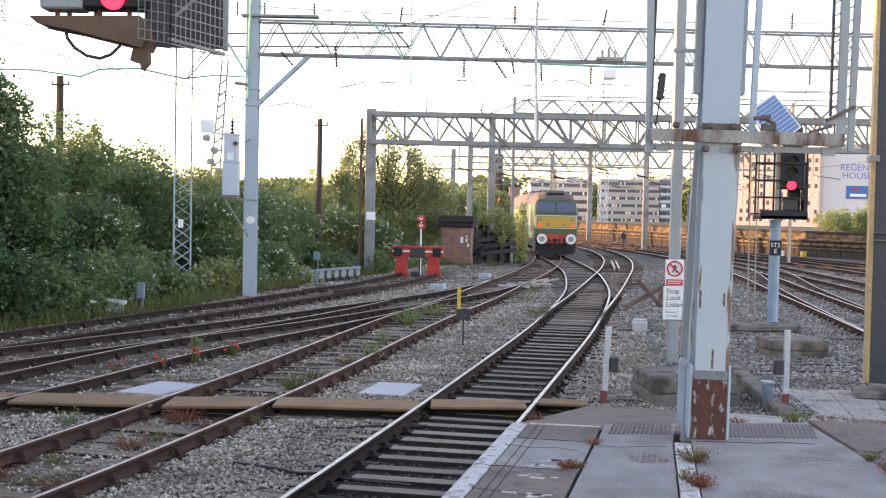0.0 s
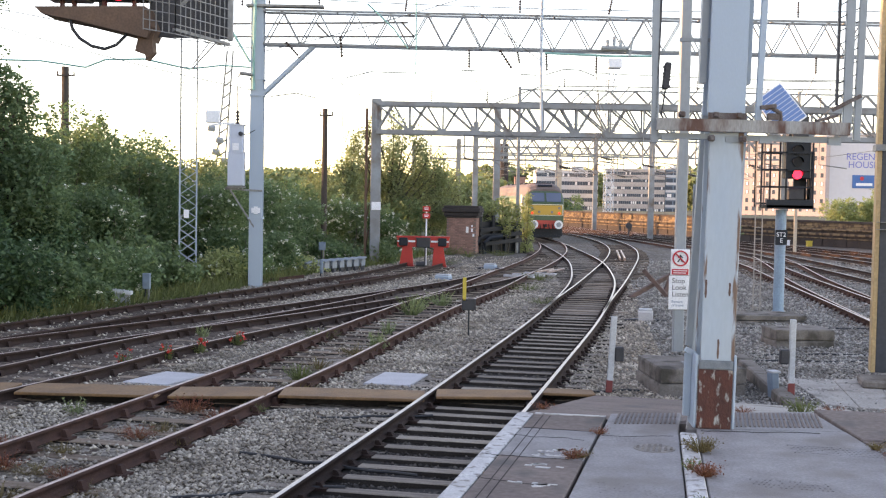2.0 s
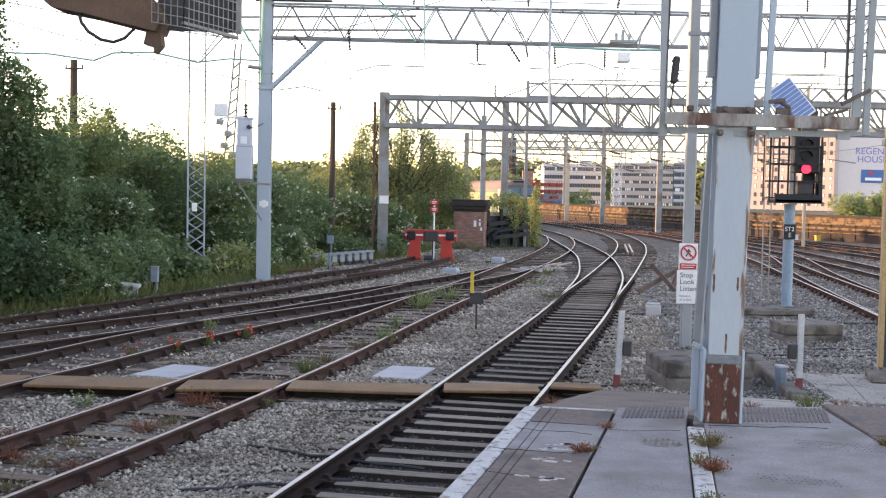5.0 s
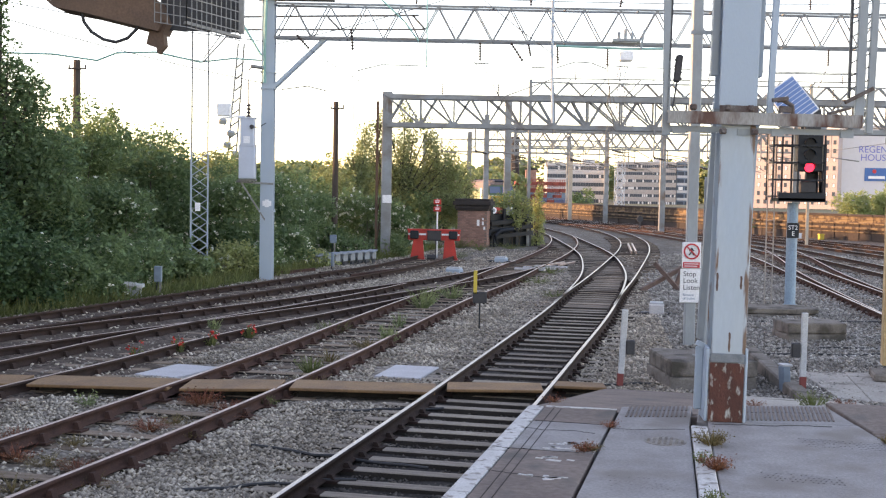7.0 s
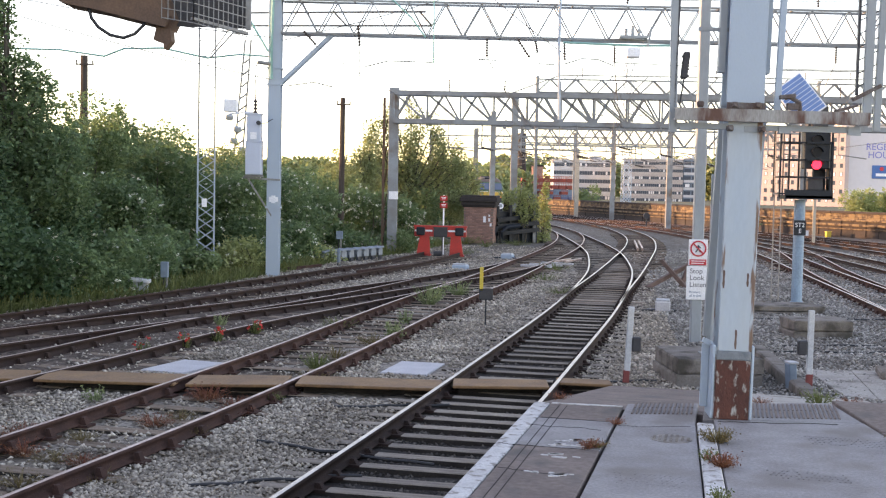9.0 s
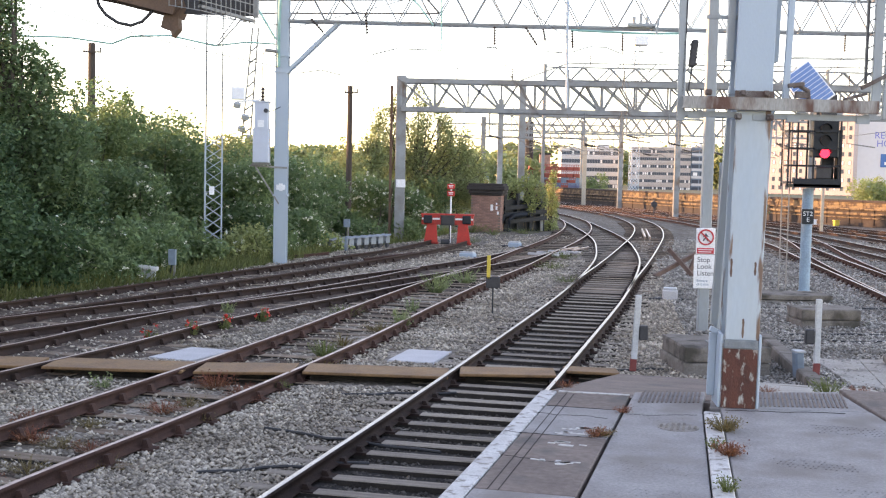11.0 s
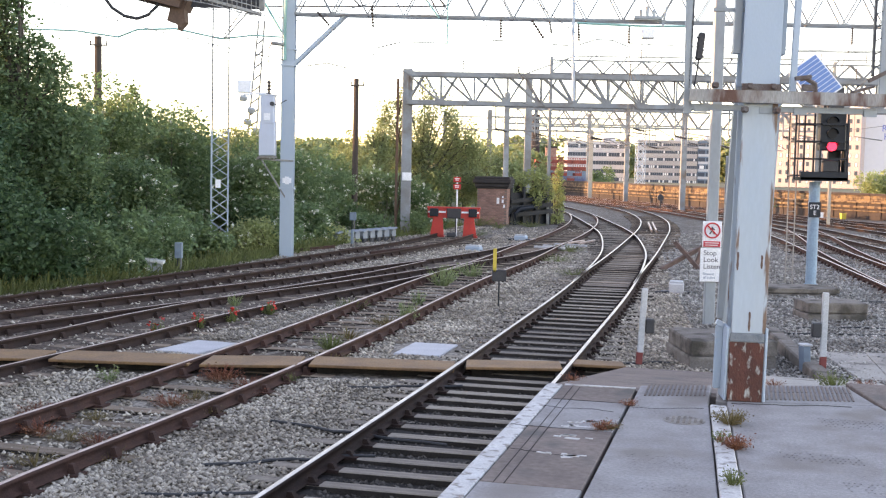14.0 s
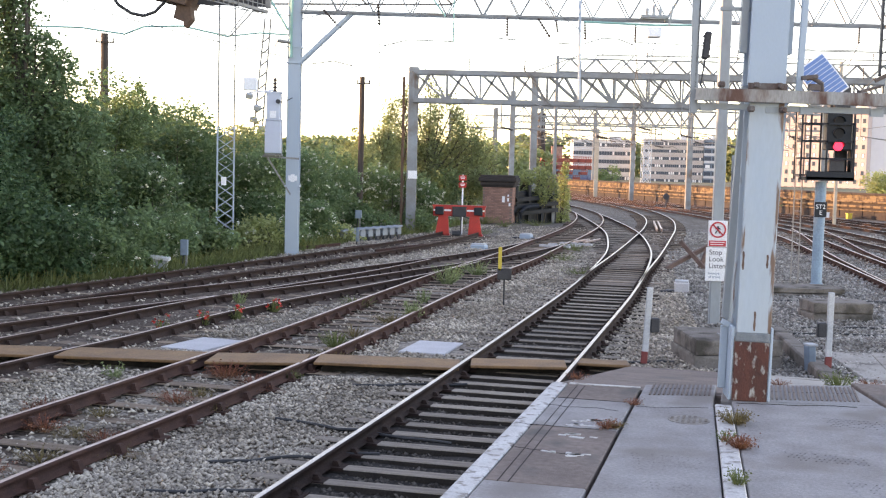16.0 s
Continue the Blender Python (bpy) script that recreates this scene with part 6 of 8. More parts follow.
def overhead_wires():
    w = thing("overhead_wires", (0, 0, 0), 0, "thin overhead contact and catenary wires", "wires")
    spans = [37.5, 52.3, 74.6, 94.6, 118]
    for pts, dx in ((MAIN, 0.1), (BRANCH, 0.0), (SECOND, 0.1), (EAST_A, 0), (EAST_B, 0)):
        prev = None
        for y in spans:
            if y < pts[0][1] or y > pts[-1][1]:
                continue
            x = spline(pts, y) + dx
            if prev:
                for z, drop, r in ((4.9, 0.02, 0.010), (5.9, 0.45, 0.010)):
                    bm = bmesh.new()
                    tube(bm, sag((prev[0], prev[1], z), (x, y, z), drop, 8), r, 4)
                    part("wire", bm, WIRE_FINE, w)
            prev = (x, y)
    for a, b, d in (((-4.86, 37.4, 7.05), (-2.3, 52.3, 6.3), 0.1), ((-3.50, 37.5, 7.0), (-3.45, 37.5, 4.9), 0.0), ((-16, 36, 8.6), (-6.3, 37.6, 7.3), 0.15), ((-16, 36, 8.3), (-6.3, 37.6, 6.0), 0.15), ((-6.0, 37.6, 8.9), (17, 37.6, 8.9), 0.25), ((4.4, 37.5, 6.7), (12.5, 37.5, 6.6), 0.05), ((-5.9, 37.5, 7.2), (1.0, 37.5, 9.2), 0.1), ((0.5, 37.5, 8.7), (2.9, 37.5, 6.9), 0.05), ((-0.8, 37.5, 8.4), (1.5, 52.4, 6.9), 0.1), ((4.4, 37.5, 6.7), (6.5, 52.4, 5.6), 0.2), ((0.46, 37.5, 6.8), (2.6, 52.4, 5.5), 0.2), ((8.5, 37.5, 6.8), (11.0, 52.4, 5.6), 0.2), ((11.2, 37.5, 6.8), (14.2, 52.4, 5.6), 0.2), ((3.8, 52.3, 7.6), (9.0, 66, 8.7), 0.2), ((8.0, 52.3, 7.7), (13.0, 66, 8.7), 0.2), ((2.5, 52.3, 5.5), (6.9, 74.7, 5.5), 0.3), ((6.0, 52.3, 5.5), (10.2, 74.7, 5.5), 0.3), ((7.0, 75, 6.5), (6.8, 95, 7.5), 0.4), ((10.0, 75, 6.5), (10.6, 95, 7.5), 0.4), ((14.0, 75, 6.5), (13.2, 95, 7.5), 0.4), ((4.0, 75, 8.2), (2.2, 95, 8.7), 0.3), ((-1.2, 37.5, 8.9), (-1.0, 20, 9.3), 0.1), ((2.7, 37.4, 9.0), (2.2, 20, 9.6), 0.1)):
        bm = bmesh.new()
        tube(bm, sag(a, b, d, 8), 0.014, 4)
        part("wire", bm, WIRE_FINE, w)


overhead_wires()


def drop_rods():
    """Drop tubes and small arms that hang under the far gantries."""
    rng = random.Random(17)
    for y, zb, xs in ((52.1, 5.5, (0.5, 2.2, 4.6, 6.4, 8.2, 10.5, 12.8)), (74.6, 5.5, (4.5, 6.6, 8.4, 10.2, 12.6, 14.6, 17.0)), (94.6, 6.4, (3.2, 5.2, 7.0, 9.4, 11.2, 13.4)), (117.6, 6.6, (2.2, 4.4, 6.8, 9.0, 11.4))):
        for x in xs:
            d = thing("drop_tube", (x, y, zb), 0, "hanging drop tube with insulator and steady arm", "drop tube", "drop tubes under the gantries")
            l = rng.uniform(0.7, 1.3)
            bm = bmesh.new()
            rod(bm, (0, 0, 0.05), (0, 0, -l), 0.035, sides=6)
            part("tube", bm, GANTRY, d)
            bm = bmesh.new()
            insulator(bm, (0, 0, -l), (0.5, 0, -l - 0.1), 0.08, 5)
            part("insulator", bm, CERAMIC, d)
            bm = bmesh.new()
            tube(bm, [(0.5, 0, -l - 0.1), (1.1, 0, -l - 0.02), (1.6, 0, -l - 0.3)], 0.025)
            part("steady_arm", bm, GALV, d)


drop_rods()


# ---- things in the yard ----
def buffer_stop():
    b = thing("buffer_stop", (-1.18, 50.8, GROUND), -3, "red painted buffer stop with white band and dark buffers", "buffer stop")
    bm = bmesh.new()
    box(bm, (2.2, 0.30, 0.42), (0, 0, 1.06), bevel=0.02)
    box(bm, (2.26, 0.34, 0.06), (0, 0, 1.29))
    beam = part("beam", bm, RED, b)
    for s in (-1, 1):
        bm = bmesh.new()
        prism(bm, [(s * 0.70 - 0.30, 0.0), (s * 0.70 + 0.30, 0.0), (s * 0.66 + 0.20, 0.88), (s * 0.66 - 0.20, 0.88)], 0.10, at=(0, -0.1, 0))
        bar(bm, (s * 0.66, 0.1, 0.9), (s * 0.66, 1.3, 0.05), 0.16, 0.10)
        box(bm, (0.62, 0.5, 0.10), (s * 0.70, 0.1, 0.05))
        part("leg", bm, RED, b)
        bm = bmesh.new()
        box(bm, (0.36, 0.16, 0.34), (s * 0.82, -0.22, 1.08), bevel=0.03)
        part("buffer_pad", bm, BLACK, b)
        bm = bmesh.new()
        box(bm, (0.30, 0.01, 0.075), (s * 0.48, -0.156, 1.10))
        box(bm, (0.08, 0.01, 0.075), (s * 1.04, -0.156, 1.10))
        part("white_band", bm, SIGN_WHITE, b)
    bm = bmesh.new()
    box(bm, (0.58, 0.14, 0.40), (0.02, -0.2, 1.04), bevel=0.03)
    box(bm, (0.62, 0.05, 0.05), (0.02, -0.26, 1.24))
    part("coupling_box", bm, DARK_METAL, b)
    bm = bmesh.new()
    tube(bm, [(0.2, -0.1, 0.85), (0.5, -0.1, 0.75), (0.85, -0.1, 0.5)], 0.02)
    rod(bm, (0.1, -0.2, 0.1), (0.1, -0.2, 0.9), 0.025)
    rod(bm, (-0.25, -0.3, 0.12), (0.1, -0.3, 0.12), 0.13, sides=12)
    part("chain", bm, WIRE, b)


buffer_stop()


def lamp_sign():
    s = thing("stop_lamp_post", (-1.1, 52.6, GROUND), -5, "white post with two small red stop boards", "sign")
    bm = bmesh.new()
    rod(bm, (0, 0, 0), (0, 0, 2.60), 0.035)
    part("post", bm, SIGN_WHITE, s)
    for z in (2.46, 2.15):
        bm = bmesh.new()
        box(bm, (0.33, 0.04, 0.23), (0, -0.05, z), bevel=0.01)
        o = part("stop_board", bm, RED, s)
        bm = bmesh.new()
        box(bm, (0.2, 0.01, 0.03), (0, -0.075, z + 0.04))
        box(bm, (0.16, 0.01, 0.03), (0, -0.075, z - 0.02))
        part("bar", bm, SIGN_WHITE, o)


lamp_sign()


def brick_hut():
    h = thing("brick_pier", (0.62, 64.2, GROUND), -8, "square brick pier with a sooty stone cap", "brick pier")
    bm = bmesh.new()
    box(bm, (1.55, 1.5, 1.95), (0, 0, 0.975))
    core = part("core", bm, MORTAR, h)
    one = bmesh.new()
    box(one, (0.215, 0.03, 0.065), (0, 0, 0))
    brick = finish(one, "brick", BRICK)
    for side in range(2):
        for r in range(25):
            for k in range(7):
                u = -0.78 + (k + 0.5) * 0.2225 + (0.11 if r % 2 else 0)
                if u > 0.72:
                    continue
                o = new("brick", brick)
                o.parent = core
                o.matrix_basis = pose(u, -0.755, 0.06 + r * 0.076) if side == 0 else pose(0.78, u, 0.06 + r * 0.076, 0, 0, 90)
    for w, z, hh in ((1.72, 1.98, 0.10), (1.84, 2.12, 0.18), (2.0, 2.33, 0.22), (1.86, 2.50, 0.12)):
        bm = bmesh.new()
        box(bm, (w, w * 0.97, hh), (0, 0, z), bevel=0.02)
        part("cap_stone", bm, SOOT, h)
    for x, z, w, hh in ((0.33, 1.30, 0.14, 0.32), (0.58, 1.28, 0.10, 0.18), (0.66, 1.02, 0.10, 0.16), (0.58, 1.5, 0.08, 0.1)):
        bm = bmesh.new()
        box(bm, (w, 0.01, hh), (x, -0.785, z))
        part("notice", bm, SIGN_WHITE, h)


brick_hut()


def black_fence():
    f = thing("steel_barrier", (1.55, 64.6, GROUND), 28, "black steel barrier with pipes and rails", "barrier")
    bars_ = [((0, 0, 1.25), (2.6, 0, 1.5)), ((0, 0, 0.9), (2.6, 0, 1.1)), ((0, 0, 0.5), (2.6, 0, 0.75)), ((-0.1, -0.1, 0.9), (-0.6, -0.3, 0.0))]
    for a, b in bars_:
        bm = bmesh.new()
        bar(bm, a, b, 0.14, 0.22)
        part("rail", bm, BLACK, f)
    for k in range(4):
        bm = bmesh.new()
        box(bm, (0.16, 0.16, 2.0 + k * 0.05), (0.1 + k * 0.8, 0.18, 1.0 + k * 0.03), bevel=0.015)
        part("post", bm, BLACK, f)
    bm = bmesh.new()
    tube(bm, [(0.1, -0.3, 0.0), (0.1, -0.3, 0.6), (0.4, -0.3, 0.85), (1.2, -0.3, 0.95)], 0.12, 8)
    part("pipe", bm, BLACK, f)
    bm = bmesh.new()
    box(bm, (2.8, 0.1, 1.7), (1.3, 0.4, 0.85))
    part("screen", bm, BLACK, f)


black_fence()


CABINET = material("cabinet_paint", (0.20, 0.235, 0.265), 0.6, second=(0.15, 0.175, 0.20), scale=5, amount=0.5)


def cable_boxes():
    rng = random.Random(3)
    for k in range(8):
        t = k / 7
        x, y = -5.42 + t * 1.66 + (0.12 if k else -0.05), 44.5 + t * 3.7
        c = thing("cable_cabinet", (x, y, GROUND - 0.03), -22 + rng.uniform(-4, 4), "small blue-grey lineside cable cabinet on legs", "cabinet", "lineside cabinets")
        bm = bmesh.new()
        box(bm, (0.62 if k == 0 else 0.40, 0.46, 0.07), (0, 0, 0.50), turn=(9, 0, 0), bevel=0.02)
        part("lid", bm, CABINET, c)
        bm = bmesh.new()
        box(bm, (0.48 if k == 0 else 0.30, 0.38, 0.26), (0, 0, 0.33), bevel=0.015)
        part("body", bm, CABINET, c)
        for s in (-1, 1):
            bm = bmesh.new()
            box(bm, (0.05, 0.2, 0.24), (s * 0.12, 0, 0.12))
            part("leg", bm, DARK_METAL, c)
        bm = bmesh.new()
        tube(bm, [(0.1, -0.17, 0.3), (0.13, -0.22, 0.16), (0.16, -0.20, 0.03)], 0.03)
        part("cable", bm, WIRE, c)


cable_boxes()


def post_box(place, h, size, label):
    c = thing("post_box", place, 0, label, "equipment box")
    bm = bmesh.new()
    box(bm, size, (0, 0, h), bevel=0.015)
    part("box", bm, BLUE_GREY, c)
    bm = bmesh.new()
    box(bm, (0.05, 0.05, h), (0.06, 0, h / 2))
    part("post", bm, GALV, c)
    bm = bmesh.new()
    rod(bm, (-0.02, 0, h - size[2] / 2), (-0.05, 0, 0.05), 0.02)
    part("conduit", bm, WIRE, c)


post_box((-8.05, 31.7, GROUND), 0.60, (0.20, 0.14, 0.42), "blue-grey box on a short post by the bushes")
post_box((-5.05, 47.0, GROUND), 0.98, (0.26, 0.14, 0.32), "small grey box on a thin post")
post_box((-4.62, 42.84, GROUND), 0.42, (0.10, 0.10, 0.5), "narrow grey terminal box beside cabinets")


def low_cover():
    c = thing("cover_box", (-8.41, 30.58, GROUND), 8, "low pale equipment box with a sloping lid", "equipment box")
    bm = bmesh.new()
    box(bm, (0.55, 0.4, 0.10), (0, 0, 0.40), turn=(0, 8, 0), bevel=0.02)
    part("lid", bm, MARKER_WHITE, c)
    bm = bmesh.new()
    box(bm, (0.35, 0.3, 0.36), (0.03, 0, 0.18))
    part("body", bm, GREY_STEEL, c)


low_cover()


def point_machine(place, turn, label, size=(0.75, 0.45, 0.26), mat=None):
    c = thing("point_machine", place, turn, label, "point machine", "point machines")
    bm = bmesh.new()
    box(bm, size, (0, 0, size[2] / 2), bevel=0.03)
    part("case", bm, mat or SLAB, c)
    bm = bmesh.new()
    box(bm, (size[0] * 0.9, size[1] * 0.8, 0.05), (0, 0, size[2] + 0.02), bevel=0.015)
    part("lid", bm, MARKER_WHITE, c)
    for s in (-1, 1):
        bm = bmesh.new()
        rod(bm, (s * size[0] * 0.45, -0.1, 0.06), (s * (size[0] * 0.45 + 0.35), -0.12, 0.04), 0.025)
        part("drive_rod", bm, DARK_METAL, c)
    bm = bmesh.new()
    box(bm, (size[0] * 2.1, size[1] * 0.7, 0.07), (0, 0.05, 0.035), bevel=0.01)
    part("base_plate", bm, DARK_METAL, c)


point_machine((-0.25, 42.6, GROUND), -22, "pale grey point machine beside the rails", (0.55, 0.34, 0.20), PALE_STEEL)
point_machine((1.66, 50.2, GROUND), -24, "pale grey point machine on the gravel", (0.50, 0.34, 0.20), PALE_STEEL)
point_machine((4.78, 29.3, GROUND), -8, "white point machine with dark drive rods", (0.36, 0.42, 0.28))


def yellow_post():
    p = thing("marker_stake", (0.40, 25.3, GROUND), 0, "thin stake with a dark plate and yellow top", "post")
    bm = bmesh.new()
    rod(bm, (0, 0, 0), (0, 0, 0.65), 0.018)
    part("stake", bm, WIRE, p)
    bm = bmesh.new()
    box(bm, (0.30, 0.05, 0.24), (0, 0, 0.70), bevel=0.01)
    part("plate", bm, DARK_METAL, p)
    bm = bmesh.new()
    box(bm, (0.075, 0.05, 0.50), (-0.10, 0, 1.02), bevel=0.006)
    part("yellow_bar", bm, YELLOW, p)


yellow_post()


RUST_TIMBER = material("rust_stained_timber", (0.17, 0.105, 0.085), 0.9, second=(0.10, 0.062, 0.052), scale=5, amount=0.5, bump=0.4)


def timber_cross():
    t = thing("timber_trestle", (6.15, 36.6, GROUND), 0, "rust-stained timbers crossed in an X on the ballast", "timber")
    for a, b in (((-0.75, -0.4, 0.03), (0.75, 0.5, 0.75)), ((-0.25, 0.1, 0.85), (0.45, -0.3, 0.05)), ((0.35, 0.0, 0.05), (0.65, 0.1, 0.85))):
        bm = bmesh.new()
        bar(bm, a, b, 0.10, 0.12)
        part("timber", bm, RUST_TIMBER, t)


timber_cross()


def small_clutter():
    # short guard rails and loose rods between the tracks
    for x, y, ang, n in ((8.71, 62.43, -6.8, 2),):
        g = thing("guard_rail", (x, y, GROUND + 0.1), ang, "short pale check rail beside the curve", "rail")
        for k in range(n):
            bm = bmesh.new()
            box(bm, (0.08, 9.2, 0.14), (k * 0.22, 0, 0.06), bevel=0.01)
            part("bar", bm, RAIL_DULL, g)
    for k, (x, y, ang, l) in enumerate(((3.7, 47.5, -22, 2.4), (4.2, 47.8, -20, 2.4), (2.9, 44.6, 60, 1.3), (3.4, 45.6, 62, 1.3), (2.5, 43.8, 62, 1.2))):
        g = thing("point_rod", (x, y, GROUND + 0.14), ang, "pale steel point rod lying across sleepers", "rod", "point rods")
        bm = bmesh.new()
        box(bm, (0.16 if k > 1 else 0.08, l, 0.08), (0, 0, 0.0), bevel=0.01)
        part("bar", bm, SLAB if k > 1 else RAIL_DULL, g)
    # short rusty rail pieces beside the siding
    for x, y, ang, l in ((-3.9, 42.0, -21, 4.5), (-2.9, 41.0, -21, 4.0), (-5.7, 40.6, -22, 3.0)):
        g = thing("spare_rail", (x, y, GROUND + 0.02), ang, "spare rusty rail lying beside the siding", "rail", "spare rails")
        bm = bmesh.new()
        for w, z in ((0.13, 0.01), (0.02, 0.07), (0.07, 0.13)):
            box(bm, (w, l, 0.03 if w != 0.02 else 0.12), (0, 0, z))
        part("rail_bar", bm, RAIL_SIDE, g)
    # cables on the ballast
    rng = random.Random(9)
    for x, y, dx, dy, n in ((-2.6, 11.2, 1.6, 0.6, 8), (-2.3, 13.2, 2.0, -0.9, 8), (-1.7, 15.4, 1.5, 0.4, 7), (1.7, 17.9, 1.2, 0.3, 6), (6.0, 22.8, 3.6, 0.6, 9), (6.2, 27.6, 3.8, 0.5, 9), (-2.9, 10.1, 1.0, 0.15, 5), (5.6, 21.9, 4.0, 0.5, 9)):
        bm = bmesh.new()
        pts = [(dx * k / n, dy * k / n + rng.uniform(-0.07, 0.07), 0.03 + 0.02 * rng.random()) for k in range(n + 1)]
        tube(bm, [(a, b, c2 + 0.025) for a, b, c2 in pts], 0.017, 6)
        c = thing("ground_cable", (x, y, GROUND), 0, "black cable lying loosely on the ballast", "cable", "ground cables")
        part("cable", bm, WIRE, c)
    # signal lamps and stones along the parapet foot
    for x, y in ((14.6, 99.0), (17.3, 92.0)):
        c = thing("ground_signal", (x, y, GROUND), 0, "small dark ground signal by the far lines", "signal", "ground signals")
        bm = bmesh.new()
        rod(bm, (0, 0, 0.1), (0, 0, 0.95), 0.05)
        part("post", bm, DARK_METAL, c)
        bm = bmesh.new()
        rod(bm, (0, -0.12, 0.95), (0, 0.12, 0.95), 0.26, sides=16)
        part("disc", bm, DARK_METAL, c)
    for x, y, m in ((24.0, 86.0, SIGN_WHITE), (25.3, 85.0, YELLOW)):
        c = thing("trackside_box", (x, y, GROUND), 10, "small pale box beside the far lines", "equipment box", "far trackside boxes")
        bm = bmesh.new()
        box(bm, (0.36, 0.3, 0.36), (0, 0, 0.18), bevel=0.03)
        part("case", bm, m, c)
        bm = bmesh.new()
        box(bm, (0.40, 0.34, 0.05), (0, 0, 0.38))
        part("lid", bm, m, c)


small_clutter()


# ---- plants ----
def leaf_mesh(rng, centres, sizes, droop=0.25, wide=0.55, up=0.35):
    """Small folded leaves at the centres, turned every way; returns corners and faces."""
    n = len(centres)
    d = rng.normal(size=(n, 3))
    d[:, 2] = d[:, 2] * 0.6 - droop
    d /= np.linalg.norm(d, axis=1)[:, None]
    nr = rng.normal(size=(n, 3)) + np.array([0, 0, up * 3])
    s = np.cross(d, nr)
    s /= np.linalg.norm(s, axis=1)[:, None] + 1e-9
    u = np.cross(s, d)
    L = sizes[:, None]
    v = np.stack([centres - d * L * 0.5, centres + s * L * wide * 0.5 + u * L * 0.08, centres + d * L * 0.5, centres - s * L * wide * 0.5 + u * L * 0.08], 1)
    return v.reshape(-1, 3), np.arange(n * 4).reshape(-1, 4)


def clump_points(rng, clumps, n, shell=0.55):
    """n points spread over ellipsoid clumps (x, y, z, rx, ry, rz), most of them near the outside, thinned by noise."""
    c = np.array(clumps)
    w = c[:, 3] * c[:, 5]
    k = rng.choice(len(c), n, p=w / w.sum())
    d = rng.normal(size=(n, 3))
    d /= np.linalg.norm(d, axis=1)[:, None]
    r = shell + (1 - shell) * rng.random(n) ** 0.6
    r *= 1 + 0.28 * np.sin(d[:, 0] * 9 + k) * np.sin(d[:, 2] * 8 + 2 * k) + 0.10 * rng.normal(size=n)
    return c[k, :3] + d * r[:, None] * c[k, 3:6]


def bush(name, place, clumps, n, size, mat, label, seed, stems=5, blossom=0, category="bush", floor=None, group="bushes on the bank"):
    rng = np.random.default_rng(seed)
    t = thing(name, place, 0, label, category, group)
    pts = clump_points(rng, clumps, n)
    pts = pts[pts[:, 2] > 0.02]
    v, f = leaf_mesh(rng, pts, rng.uniform(0.6, 1.35, len(pts)) * size)
    tagged(raw("foliage", v, f, mat, t), kind="stuff")
    c = np.array(clumps)
    bm = bmesh.new()
    for k in range(stems):
        cc = c[k % len(c)]
        base = Vector((cc[0] * 0.5 + rng.normal() * 0.15, cc[1] * 0.5 + rng.normal() * 0.15, -0.1))
        tip = Vector((cc[0], cc[1], cc[2] + cc[5] * 0.5))
        mid = base.lerp(tip, 0.5) + Vector((rng.normal() * 0.1, rng.normal() * 0.1, 0.1))
        h = tip.z
        rod(bm, base, mid, 0.012 + 0.010 * h, 0.008 + 0.006 * h, sides=6)
        rod(bm, mid, tip, 0.008 + 0.006 * h, 0.008, sides=5)
    tagged(part("stem", bm, BARK, t), kind="stuff")
    if blossom:
        b = clump_points(rng, clumps, blossom * 4, 0.95)
        b = b[(b[:, 1] < np.median(pts[:, 1])) & (b[:, 2] > 0.2)][:int(blossom * 1.1)]
        reps = np.repeat(b, 9, 0) + rng.normal(size=(len(b) * 9, 3)) * np.array([0.035, 0.03, 0.03])
        v, f = leaf_mesh(rng, reps, rng.uniform(0.06, 0.10, len(reps)), wide=0.9, up=1.2)
        tagged(raw("blossom", v, f, BLOSSOM, t), kind="stuff")
    return t


def tree(place, h, r_trunk, clumps, n, size, mat, label, seed, name="tree", lean=0.0):
    rng = np.random.default_rng(seed)
    t = thing(name, place, 0, label, "tree", "trees behind the yard")
    bm = bmesh.new()
    prev = Vector((0, 0, -0.2))
    for k in range(5):
        z0, z1 = h * 0.85 * k / 5, h * 0.85 * (k + 1) / 5
        nxt = Vector((lean * z1 / h + rng.normal() * 0.08, rng.normal() * 0.08, z1))
        rod(bm, prev, nxt, r_trunk * (1 - 0.17 * k), r_trunk * (1 - 0.17 * (k + 1)), sides=8)
        prev = nxt
    part("trunk", bm, BARK, t)
    bm = bmesh.new()
    for c in clumps:
        a = Vector((lean * 0.4, 0, max(0.3, c[2] * 0.45)))
        b = Vector(c[:3])
        m = a.lerp(b, 0.55) + Vector((rng.normal() * 0.12, rng.normal() * 0.12, 0.15))
        rod(bm, a, m, r_trunk * 0.42, r_trunk * 0.25, sides=6)
        rod(bm, m, b + Vector((0, 0, c[5] * 0.6)), r_trunk * 0.25, 0.012, sides=5)
        for _ in range(3):
            e = b + Vector((rng.normal() * c[3] * 0.6, rng.normal() * c[4] * 0.6, rng.normal() * c[5] * 0.6))
            rod(bm, m.lerp(b, rng.random()), e, 0.025, 0.006, sides=4)
    part("limb", bm, BARK, t)
    pts = clump_points(rng, clumps, n, 0.35)
    v, f = leaf_mesh(rng, pts, rng.uniform(0.6, 1.35, len(pts)) * size)
    tagged(raw("crown", v, f, mat, t), kind="stuff")
    return t


